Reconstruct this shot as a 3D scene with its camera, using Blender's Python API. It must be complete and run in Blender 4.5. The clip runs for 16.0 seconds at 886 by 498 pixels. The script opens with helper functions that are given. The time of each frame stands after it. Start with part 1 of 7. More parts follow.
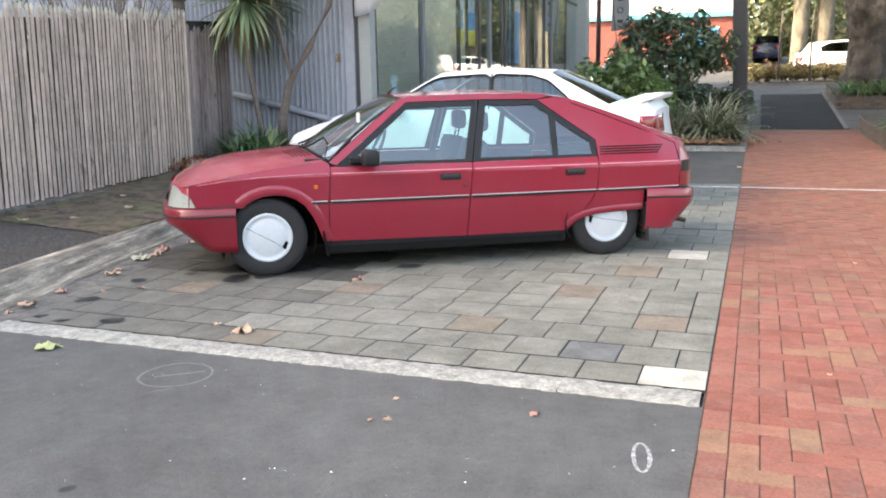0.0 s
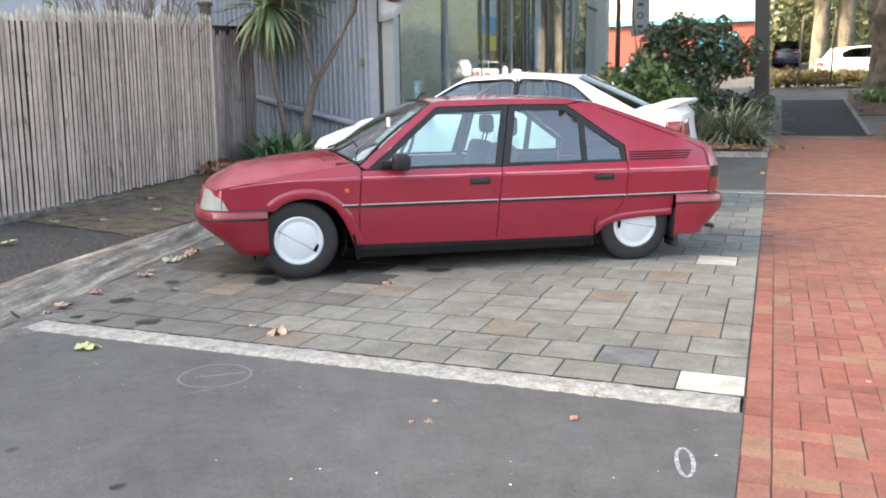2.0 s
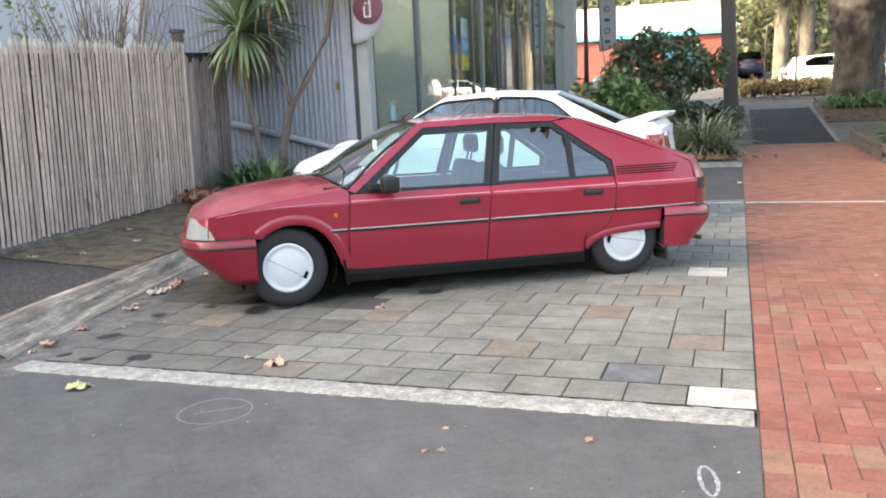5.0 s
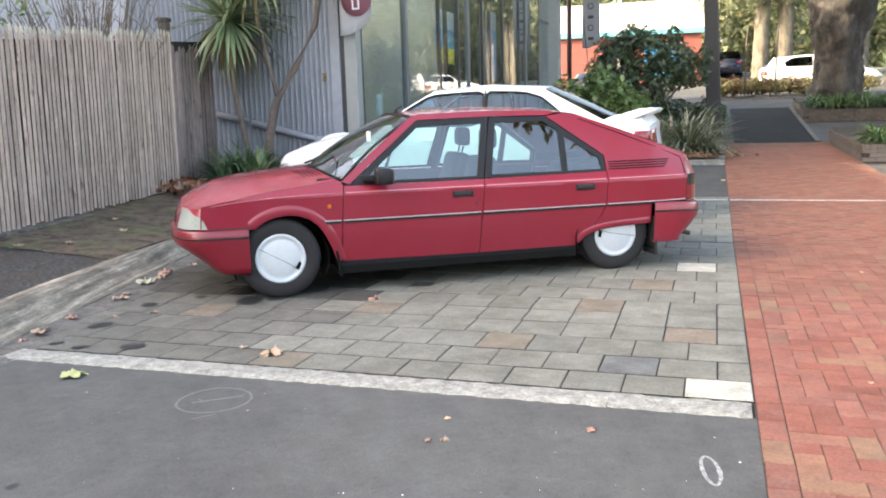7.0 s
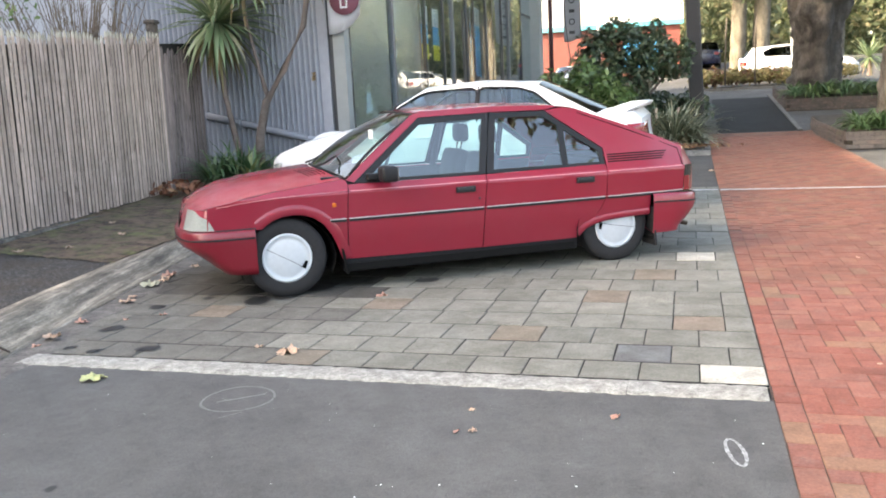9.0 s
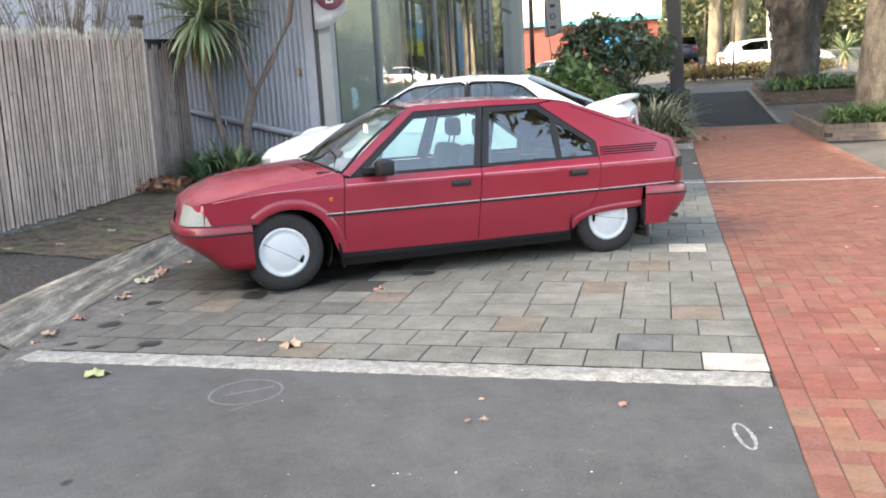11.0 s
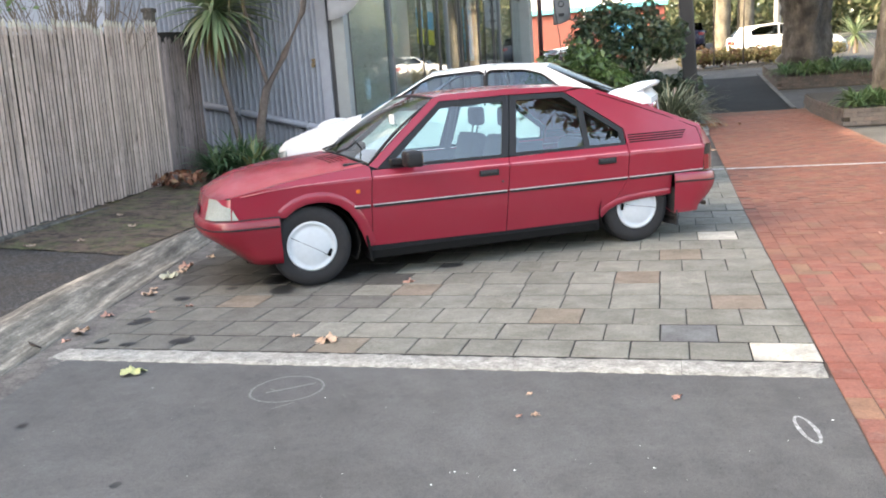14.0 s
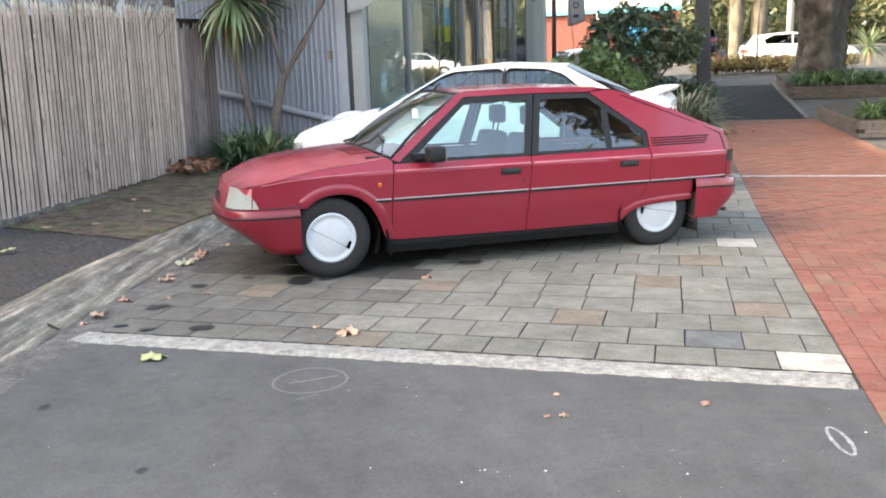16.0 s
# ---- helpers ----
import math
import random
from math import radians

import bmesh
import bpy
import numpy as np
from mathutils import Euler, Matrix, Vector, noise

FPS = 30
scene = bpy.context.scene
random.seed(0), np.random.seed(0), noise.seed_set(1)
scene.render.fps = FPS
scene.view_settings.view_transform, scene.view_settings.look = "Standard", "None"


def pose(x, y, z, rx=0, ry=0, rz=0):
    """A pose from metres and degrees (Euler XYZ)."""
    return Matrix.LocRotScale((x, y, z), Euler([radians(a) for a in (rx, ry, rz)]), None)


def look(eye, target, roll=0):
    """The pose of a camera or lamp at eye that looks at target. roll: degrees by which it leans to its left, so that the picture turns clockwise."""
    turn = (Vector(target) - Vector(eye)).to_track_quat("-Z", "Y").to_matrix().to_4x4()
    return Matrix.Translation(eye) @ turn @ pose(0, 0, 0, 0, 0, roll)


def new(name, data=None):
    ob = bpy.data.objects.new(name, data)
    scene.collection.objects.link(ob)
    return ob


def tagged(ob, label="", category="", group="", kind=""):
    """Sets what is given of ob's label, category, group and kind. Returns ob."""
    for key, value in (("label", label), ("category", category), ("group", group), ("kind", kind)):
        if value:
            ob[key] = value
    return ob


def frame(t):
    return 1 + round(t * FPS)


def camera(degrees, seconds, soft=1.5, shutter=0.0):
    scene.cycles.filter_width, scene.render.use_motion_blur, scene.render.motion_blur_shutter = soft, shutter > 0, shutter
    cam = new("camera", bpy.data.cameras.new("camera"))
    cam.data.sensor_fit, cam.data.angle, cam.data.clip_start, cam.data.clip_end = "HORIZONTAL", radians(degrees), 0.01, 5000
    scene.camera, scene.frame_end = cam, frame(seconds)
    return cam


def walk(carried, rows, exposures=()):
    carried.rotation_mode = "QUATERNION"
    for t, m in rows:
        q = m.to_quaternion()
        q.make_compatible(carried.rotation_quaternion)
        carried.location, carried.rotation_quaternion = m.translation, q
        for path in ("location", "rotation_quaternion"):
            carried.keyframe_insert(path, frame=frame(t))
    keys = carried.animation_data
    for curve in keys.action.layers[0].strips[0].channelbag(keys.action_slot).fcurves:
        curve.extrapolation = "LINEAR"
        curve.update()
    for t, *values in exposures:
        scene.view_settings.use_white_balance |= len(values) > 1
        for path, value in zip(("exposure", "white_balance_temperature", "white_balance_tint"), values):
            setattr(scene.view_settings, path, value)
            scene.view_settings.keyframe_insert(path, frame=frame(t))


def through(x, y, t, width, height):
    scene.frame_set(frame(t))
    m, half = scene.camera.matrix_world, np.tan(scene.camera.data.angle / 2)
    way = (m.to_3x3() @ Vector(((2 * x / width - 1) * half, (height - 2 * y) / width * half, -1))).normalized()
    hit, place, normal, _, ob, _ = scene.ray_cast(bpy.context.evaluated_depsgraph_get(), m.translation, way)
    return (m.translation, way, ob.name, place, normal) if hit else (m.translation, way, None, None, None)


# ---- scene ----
cam = camera(56.2, 16.0, soft=1.88)
PATH = [
    (0, (-0.086, 0.058, 1.298), (-0.658, 1.939, 0.931), -1.0),
    (0.5, (-0.11, 0.034, 1.3), (-0.678, 1.918, 0.947), -0.9),
    (1, (-0.138, 0.017, 1.301), (-0.699, 1.905, 0.952), -0.4),
    (1.5, (-0.163, 0.005, 1.301), (-0.746, 1.885, 0.947), -0.4),
    (2, (-0.185, 0.002, 1.301), (-0.791, 1.875, 0.945), -0.8),
    (2.5, (-0.202, 0.006, 1.299), (-0.805, 1.879, 0.941), -1.0),
    (3, (-0.224, 0.019, 1.297), (-0.8, 1.903, 0.95), -1.3),
    (3.5, (-0.253, 0.026, 1.298), (-0.799, 1.918, 0.95), -1.6),
    (4, (-0.278, 0.023, 1.303), (-0.825, 1.915, 0.956), -2.0),
    (4.5, (-0.303, 0.026, 1.308), (-0.85, 1.921, 0.974), -2.4),
    (5, (-0.333, 0.027, 1.313), (-0.878, 1.926, 1.0), -2.6),
    (5.2, (-0.342, 0.024, 1.303), (-0.876, 1.926, 0.991), -2.3),
    (7.5, (-0.468, -0.034, 1.301), (-0.946, 1.88, 0.968), -1.7),
    (8, (-0.506, -0.06, 1.302), (-0.963, 1.857, 0.963), -1.7),
    (8.5, (-0.551, -0.092, 1.307), (-1.009, 1.825, 0.967), -2.3),
    (9, (-0.584, -0.115, 1.312), (-1.036, 1.803, 0.975), -2.9),
    (11.5, (-0.727, -0.179, 1.302), (-1.115, 1.749, 0.939), -2.8),
    (12, (-0.752, -0.162, 1.3), (-1.131, 1.763, 0.915), -2.4),
    (12.5, (-0.782, -0.157, 1.3), (-1.168, 1.768, 0.919), -2.5),
    (13, (-0.815, -0.149, 1.299), (-1.225, 1.773, 0.928), -3.3),
    (13.5, (-0.85, -0.139, 1.305), (-1.276, 1.778, 0.927), -3.8),
    (14, (-0.887, -0.132, 1.311), (-1.304, 1.789, 0.939), -4.0),
    (14.5, (-0.921, -0.127, 1.309), (-1.328, 1.798, 0.95), -3.8),
    (15, (-0.957, -0.124, 1.309), (-1.351, 1.8, 0.934), -2.5),
    (15.5, (-0.989, -0.132, 1.307), (-1.402, 1.79, 0.937), -2.3),
    (16, (-1.018, -0.132, 1.305), (-1.439, 1.787, 0.927), -1.9),
]
walk(cam, [(t, look(eye, target, roll)) for t, eye, target, roll in PATH])

# ---- world and sun ----
SUN_AZ, SUN_EL = (-0.9, -0.436), 30.0         # the sun stands behind the shop and an added wall, which shade the parking bay
world = bpy.data.worlds.new("World")
scene.world = world
world.use_nodes = True
wn = world.node_tree
sky = wn.nodes.new("ShaderNodeTexSky")
sky.sky_type = "NISHITA"
sky.sun_disc = False
sky.sun_elevation = radians(SUN_EL)
sky.sun_rotation = math.atan2(SUN_AZ[0], SUN_AZ[1])
sky.dust_density = 3.0
wn.nodes["Background"].inputs["Strength"].default_value = 0.15
wn.links.new(sky.outputs[0], wn.nodes["Background"].inputs[0])
sun = new("sun", bpy.data.lights.new("sun", "SUN"))
sun.data.energy, sun.data.angle, sun.data.color = 2.2, radians(0.6), (1.0, 0.93, 0.82)
k = math.cos(radians(SUN_EL))
sun.matrix_world = look((SUN_AZ[0] * k * 60, SUN_AZ[1] * k * 60, 60 * math.sin(radians(SUN_EL))), (0, 0, 0))
scene.view_settings.exposure = 2.92
scene.view_settings.use_white_balance = True
scene.view_settings.white_balance_temperature = 8120

# ---- helpers for meshes ----
SITE = pose(0, 3.7, 0, 0, 0, -3.7)            # the bay's own axes: u along the concrete strip, v away from it


def rise(v):
    """Height of the ground: level in the bay, then climbing gently."""
    if v < 4.3:
        return 0.0
    if v < 16.3:
        return 0.025 * (v - 4.3)
    if v < 31:
        return 0.3 + 0.095 * (v - 16.3)
    if v < 33.5:
        return 1.6965 - 0.38 * (v - 31)
    if v < 37:
        return 0.7465
    if v < 41.5:
        return 0.7465 + 0.21522 * (v - 37)
    if v < 60:
        return 1.7150 + 0.0930 * (v - 41.5)
    return 3.4365


def S(u, v, z=0.0):
    """A point from the bay's axes, z above the ground there."""
    return SITE @ Vector((u, v, rise(v) + z))


def curve(xs, ys):
    return lambda x: float(np.interp(x, xs, ys))


def mesh_of(name, bm, mats, smooth=False):
    me = bpy.data.meshes.new(name)
    bm.to_mesh(me)
    bm.free()
    for m in (mats if isinstance(mats, (list, tuple)) else [mats]):
        me.materials.append(m)
    if smooth:
        me.polygons.foreach_set("use_smooth", [True] * len(me.polygons))
    return me


def part(name, bm, material, parent, label="", smooth=False, m=None):
    ob = new(name, mesh_of(name, bm, material, smooth))
    if parent is not None:
        ob.parent = parent
    if m is not None:
        ob.matrix_local = m
    if label:
        ob["label"] = label
    return ob


def thing(name, label, category, m=None, group="", kind=""):
    ob = new(name)
    ob.empty_display_size = 0.1
    if m is not None:
        ob.matrix_world = m
    return tagged(ob, label, category, group, kind)


def single(name, bm, material, label, category, m=None, group="", kind="", smooth=False):
    ob = new(name, mesh_of(name, bm, material, smooth))
    if m is not None:
        ob.matrix_world = m
    return tagged(ob, label, category, group, kind)


def add_box(bm, x0, y0, z0, x1, y1, z1, bevel=0.0, mat=0):
    vs = [bm.verts.new((x, y, z)) for z in (z0, z1) for y in (y0, y1) for x in (x0, x1)]
    fs = [bm.faces.new([vs[i] for i in q]) for q in ((0, 2, 3, 1), (4, 5, 7, 6), (0, 1, 5, 4), (2, 6, 7, 3), (0, 4, 6, 2), (1, 3, 7, 5))]
    for f in fs:
        f.material_index = mat
    if bevel:
        bmesh.ops.bevel(bm, geom=list({e for f in fs for e in f.edges}), offset=bevel, segments=2, affect="EDGES", profile=0.5)
    return vs


def box(x0, y0, z0, x1, y1, z1, bevel=0.0):
    bm = bmesh.new()
    add_box(bm, x0, y0, z0, x1, y1, z1, bevel)
    return bm


def add_tube(bm, path, radii, sides=8, cap=True, mat=0):
    """A tube through the points of path, with a radius for each."""
    rings = []
    path = [Vector(p) for p in path]
    for i, p in enumerate(path):
        d = (path[min(i + 1, len(path) - 1)] - path[max(i - 1, 0)]).normalized()
        a = d.cross(Vector((0.13, 0.31, 1)) if abs(d.z) < 0.9 else Vector((1, 0.1, 0))).normalized()
        b = d.cross(a)
        r = radii[i] if isinstance(radii, (list, tuple)) else radii
        rings.append([bm.verts.new(p + r * (math.cos(k * math.tau / sides) * a + math.sin(k * math.tau / sides) * b)) for k in range(sides)])
    for r0, r1 in zip(rings, rings[1:]):
        for k in range(sides):
            f = bm.faces.new((r0[k], r0[(k + 1) % sides], r1[(k + 1) % sides], r1[k]))
            f.smooth = True
            f.material_index = mat
    if cap:
        bm.faces.new(rings[0][::-1]).material_index = mat
        bm.faces.new(rings[-1]).material_index = mat


def tube(path, radii, sides=8):
    bm = bmesh.new()
    add_tube(bm, path, radii, sides)
    return bm


def add_grid(bm, pts, mat=0, smooth=True):
    """A sheet of quads through rows of points."""
    vs = [[bm.verts.new(p) for p in row] for row in pts]
    for a, b in zip(vs, vs[1:]):
        for i in range(len(a) - 1):
            f = bm.faces.new((a[i], a[i + 1], b[i + 1], b[i]))
            f.smooth, f.material_index = smooth, mat
    return vs


# ---- materials ----
class Nodes:
    """A short hand for building one node material."""

    def __init__(self, name):
        self.mat = bpy.data.materials.new(name)
        self.mat.use_nodes = True
        self.t = self.mat.node_tree
        self.b = self.t.nodes["Principled BSDF"]
        self.pos = self.t.nodes.new("ShaderNodeTexCoord").outputs["Object"]

    def node(self, kind, **sets):
        n = self.t.nodes.new(kind)
        for key, val in sets.items():
            n.inputs[key].default_value = val
        return n

    def link(self, a, b):
        self.t.links.new(a, b)

    def stretched(self, sx, sy, sz):
        n = self.node("ShaderNodeMapping", Scale=(sx, sy, sz))
        self.link(self.pos, n.inputs["Vector"])
        return n.outputs[0]

    def noise(self, scale, detail=4, rough=0.6, at=None):
        n = self.node("ShaderNodeTexNoise", Scale=scale, Detail=detail, Roughness=rough)
        self.link(at if at is not None else self.pos, n.inputs["Vector"])
        return n.outputs["Fac"]

    def ramp(self, fac, stops):
        n = self.t.nodes.new("ShaderNodeValToRGB")
        r = n.color_ramp
        while len(r.elements) < len(stops):
            r.elements.new(0.5)
        for e, (p, c) in zip(r.elements, stops):
            e.position, e.color = p, (*c, 1) if len(c) == 3 else c
        self.link(fac, n.inputs[0])
        return n.outputs[0]

    def mix(self, fac, a, b, blend="MIX"):
        n = self.t.nodes.new("ShaderNodeMix")
        n.data_type, n.blend_type = "RGBA", blend
        for sock, val in ((n.inputs[0], fac), (n.inputs[6], a), (n.inputs[7], b)):
            if isinstance(val, (int, float)):
                sock.default_value = val
            elif isinstance(val, tuple):
                sock.default_value = (*val, 1)
            else:
                self.link(val, sock)
        return n.outputs[2]

    def math(self, op, a, b=0.0):
        n = self.t.nodes.new("ShaderNodeMath")
        n.operation = op
        for sock, val in ((n.inputs[0], a), (n.inputs[1], b)):
            if isinstance(val, (int, float)):
                sock.default_value = val
            else:
                self.link(val, sock)
        return n.outputs[0]

    def bump(self, height, strength=0.3, distance=0.01):
        n = self.node("ShaderNodeBump", Strength=strength, Distance=distance)
        self.link(height, n.inputs["Height"])
        self.link(n.outputs[0], self.b.inputs["Normal"])

    def colour(self, c):
        if isinstance(c, tuple):
            self.b.inputs["Base Color"].default_value = (*c, 1)
        else:
            self.link(c, self.b.inputs["Base Color"])

    def set(self, **vals):
        for key, val in vals.items():
            sock = self.b.inputs[key.replace("_", " ")]
            if isinstance(val, (int, float, tuple)):
                sock.default_value = val
            else:
                self.link(val, sock)
        return self

    def shift(self):
        """Let the grain differ from piece to piece."""
        n = self.t.nodes.new("ShaderNodeVectorMath")
        n.operation = "MULTIPLY_ADD"
        self.link(self.random(), n.inputs[0])
        n.inputs[1].default_value = (37, 53, 71)
        self.link(self.pos, n.inputs[2])
        self.pos = n.outputs[0]

    def random(self):
        return self.t.nodes.new("ShaderNodeObjectInfo").outputs["Random"]

    def island(self):
        return self.t.nodes.new("ShaderNodeNewGeometry").outputs["Random Per Island"]


def simple(name, colour, rough=0.5, metal=0.0, grain=0.0, scale=20.0, **more):
    """One colour with grain of two sizes."""
    n = Nodes(name)
    if grain:
        lo, hi = tuple(c * (1 - grain) for c in colour), tuple(min(1, c * (1 + grain)) for c in colour)
        a = n.ramp(n.noise(scale), [(0.3, lo), (0.7, hi)])
        n.colour(n.mix(n.noise(scale * 0.12, 3), a, lo))
        n.bump(n.noise(scale * 6, 3), 0.12, 0.004)
    else:
        n.colour(colour)
    n.set(Roughness=rough, Metallic=metal)
    for key, val in more.items():
        n.b.inputs[key.replace("_", " ")].default_value = val
    return n.mat


def asphalt(name, base, warm=1.0, patch=0.35):
    n = Nodes(name)
    grit = n.ramp(n.noise(260, 3, 0.7), [(0.3, tuple(base * w * 0.6 for w in (1.0, 1, 0.99))), (0.72, tuple(base * w * 1.45 for w in (1.0, 1, 0.98)))])
    stain = n.ramp(n.noise(0.9, 5, 0.65), [(0.3, (1 - patch,) * 3), (0.7, (1 + 0.45 * patch,) * 3)])
    fine = n.ramp(n.noise(7, 5, 0.7), [(0.35, (0.86,) * 3), (0.65, (1.08,) * 3)])
    pits = n.ramp(n.noise(55, 5, 0.8), [(0.30, (0.55,) * 3), (0.42, (0.97,) * 3), (0.62, (1.03,) * 3), (0.74, (1.5,) * 3)])
    scuff = n.ramp(n.noise(5, 6, 0.8, n.stretched(0.6, 2.2, 1)), [(0.62, (1.0,) * 3), (0.72, (1.28,) * 3)])
    n.colour(n.mix(1.0, n.mix(1.0, n.mix(1.0, n.mix(1.0, grit, stain, "MULTIPLY"), fine, "MULTIPLY"), pits, "MULTIPLY"), scuff, "MULTIPLY"))
    n.set(Roughness=0.88)
    n.set(Specular_IOR_Level=0.22)
    n.bump(n.noise(230, 3, 0.7), 0.35, 0.004)
    return n.mat


def concrete(name, base, tint=(1, 0.98, 0.93), dirt=0.5, dirt_scale=3.0):
    n = Nodes(name)
    a = n.ramp(n.noise(60, 5, 0.8), [(0.32, tuple(base * t * 0.55 for t in tint)), (0.5, tuple(base * t * 0.98 for t in tint)), (0.68, tuple(base * t * 1.3 for t in tint))])
    d = n.ramp(n.noise(dirt_scale, 6, 0.7), [(0.36, (1 - dirt,) * 3), (0.62, (1.05, 1.05, 1.05))])
    n.colour(n.mix(1.0, a, d, "MULTIPLY"))
    n.set(Roughness=0.9)
    n.set(Specular_IOR_Level=0.22)
    n.bump(n.noise(120, 4, 0.75), 0.3, 0.004)
    return n.mat


def paver_mat():
    """Grey cast slabs: each a little different, some rust-brown or blue-grey, all with speckle and worn patches."""
    n = Nodes("paver")
    n.shift()
    r = n.random()
    tone = n.ramp(r, [(0.0, (0.165, 0.163, 0.145)), (0.3, (0.212, 0.209, 0.186)), (0.7, (0.190, 0.189, 0.170)), (1.0, (0.238, 0.233, 0.206))])
    speck = n.ramp(n.noise(70, 6, 0.82), [(0.3, (0.62, 0.62, 0.6)), (0.5, (1.0, 1.0, 1.0)), (0.7, (1.32, 1.32, 1.28))])
    wear = n.ramp(n.noise(5, 6, 0.7), [(0.3, (0.66, 0.65, 0.62)), (0.65, (1.1, 1.1, 1.08))])
    n.colour(n.mix(1.0, n.mix(1.0, tone, speck, "MULTIPLY"), wear, "MULTIPLY"))
    n.set(Roughness=0.88)
    n.set(Specular_IOR_Level=0.22)
    n.bump(n.noise(130, 4, 0.75), 0.35, 0.003)
    return n.mat


def brick_mat(name="brick"):
    n = Nodes(name)
    n.shift()
    r = n.random()
    tone = n.ramp(r, [(0.0, (0.245, 0.09, 0.066)), (0.25, (0.285, 0.105, 0.077)), (0.55, (0.265, 0.112, 0.085)), (0.8, (0.305, 0.125, 0.094)), (0.9, (0.31, 0.16, 0.105)), (0.96, (0.25, 0.15, 0.10)), (1.0, (0.25, 0.11, 0.085))])
    speck = n.ramp(n.noise(75, 6, 0.8), [(0.3, (0.7,) * 3), (0.7, (1.22,) * 3)])
    wear = n.ramp(n.noise(4, 6, 0.7), [(0.32, (0.72, 0.74, 0.76)), (0.65, (1.08, 1.06, 1.04))])
    scum = n.ramp(n.noise(9, 6, 0.75), [(0.52, (0, 0, 0)), (0.72, (0.55, 0.55, 0.55))])
    n.colour(n.mix(1.0, n.mix(1.0, n.mix(scum, tone, (0.27, 0.175, 0.145)), speck, "MULTIPLY"), wear, "MULTIPLY"))
    n.set(Roughness=0.85)
    n.set(Specular_IOR_Level=0.22)
    n.bump(n.noise(110, 4, 0.75), 0.3, 0.003)
    return n.mat


def weathered_wood(name, dark, light, per="random", streak=1.0):
    n = Nodes(name)
    n.shift()
    r = n.random() if per == "random" else n.island()
    grain = n.noise(14, 6, 0.65, n.stretched(6, 6, 0.35))
    a = n.ramp(grain, [(0.3, dark), (0.68, light)])
    tone = n.ramp(r, [(0.0, (0.80, 0.79, 0.79)), (0.5, (0.98, 0.97, 0.96)), (1.0, (1.15, 1.13, 1.11))])
    blot = n.ramp(n.noise(2.2, 5, 0.7), [(0.35, (0.75, 0.76, 0.72)), (0.6, (1.06, 1.05, 1.04))])
    wood = n.mix(1.0, n.mix(1.0, a, tone, "MULTIPLY"), blot, "MULTIPLY")
    knot = n.ramp(n.noise(5, 3, 0.5, n.stretched(2.2, 2.2, 0.8)), [(0.26, (0.45, 0.42, 0.42)), (0.36, (1, 1, 1))])
    wood = n.mix(1.0, wood, knot, "MULTIPLY")
    lichen = n.ramp(n.noise(20, 4, 0.65), [(0.655, (0, 0, 0)), (0.71, (0.75, 0.75, 0.75))])
    n.colour(n.mix(lichen, wood, tuple(min(0.75, 1.3 * c) for c in light)))
    n.set(Roughness=0.9)
    n.bump(grain, 0.4, 0.004)
    return n.mat


def leaf_mat(name, stops, gloss=0.45, through=0.25):
    n = Nodes(name)
    n.colour(n.ramp(n.island(), stops))
    n.set(Roughness=gloss)
    tr = n.t.nodes.new("ShaderNodeBsdfTranslucent")
    n.link(n.b.inputs["Base Color"].links[0].from_socket, tr.inputs[0])
    mx = n.t.nodes.new("ShaderNodeMixShader")
    mx.inputs[0].default_value = through
    n.link(n.b.outputs[0], mx.inputs[1])
    n.link(tr.outputs[0], mx.inputs[2])
    n.link(mx.outputs[0], n.t.nodes["Material Output"].inputs["Surface"])
    return n.mat


def glass_mat(name, tint, gloss=1.0, ior=1.5, coat=(1, 1, 1)):
    """A thin pane: tinted see-through with a mirror gloss that grows towards grazing."""
    n = Nodes(name)
    n.t.nodes.remove(n.b)
    clear = n.t.nodes.new("ShaderNodeBsdfTransparent")
    clear.inputs[0].default_value = (*tint, 1)
    shine = n.t.nodes.new("ShaderNodeBsdfGlossy")
    shine.inputs["Roughness"].default_value = 0.01
    shine.inputs["Color"].default_value = (*coat, 1)
    base = ((ior - 1) / (ior + 1)) ** 2
    facing = n.node("ShaderNodeLayerWeight", Blend=0.5).outputs["Facing"]
    edge = n.math("ADD", n.math("MULTIPLY", n.math("POWER", facing, 5.0), 1 - base), base)
    mx = n.t.nodes.new("ShaderNodeMixShader")
    n.link(n.math("MINIMUM", n.math("MULTIPLY", edge, gloss), 0.95), mx.inputs[0])
    n.link(clear.outputs[0], mx.inputs[1])
    n.link(shine.outputs[0], mx.inputs[2])
    n.link(mx.outputs[0], n.t.nodes["Material Output"].inputs["Surface"])
    return n.mat


ASPHALT = asphalt("asphalt", 0.109, patch=0.26)
ASPHALT_DARK = asphalt("dark_asphalt", 0.022)
ASPHALT_DARK.node_tree.nodes["Principled BSDF"].inputs["Specular IOR Level"].default_value = 0.1
ASPHALT_GREY = asphalt("grey_asphalt", 0.075)
STRIP = concrete("strip_concrete", 0.365, (1, 0.975, 0.89), dirt=0.42, dirt_scale=14)
KERB = concrete("kerb_concrete", 0.30, dirt=0.6, dirt_scale=2.5)
PAVER = paver_mat()
BRICK = brick_mat()
JOINT = concrete("joint_sand", 0.022, dirt=0.5)
WOOD = weathered_wood("fence_wood", (0.34, 0.25, 0.215), (0.61, 0.485, 0.43))
WOOD_DARK = weathered_wood("dark_fence_wood", (0.05, 0.042, 0.038), (0.15, 0.125, 0.11))

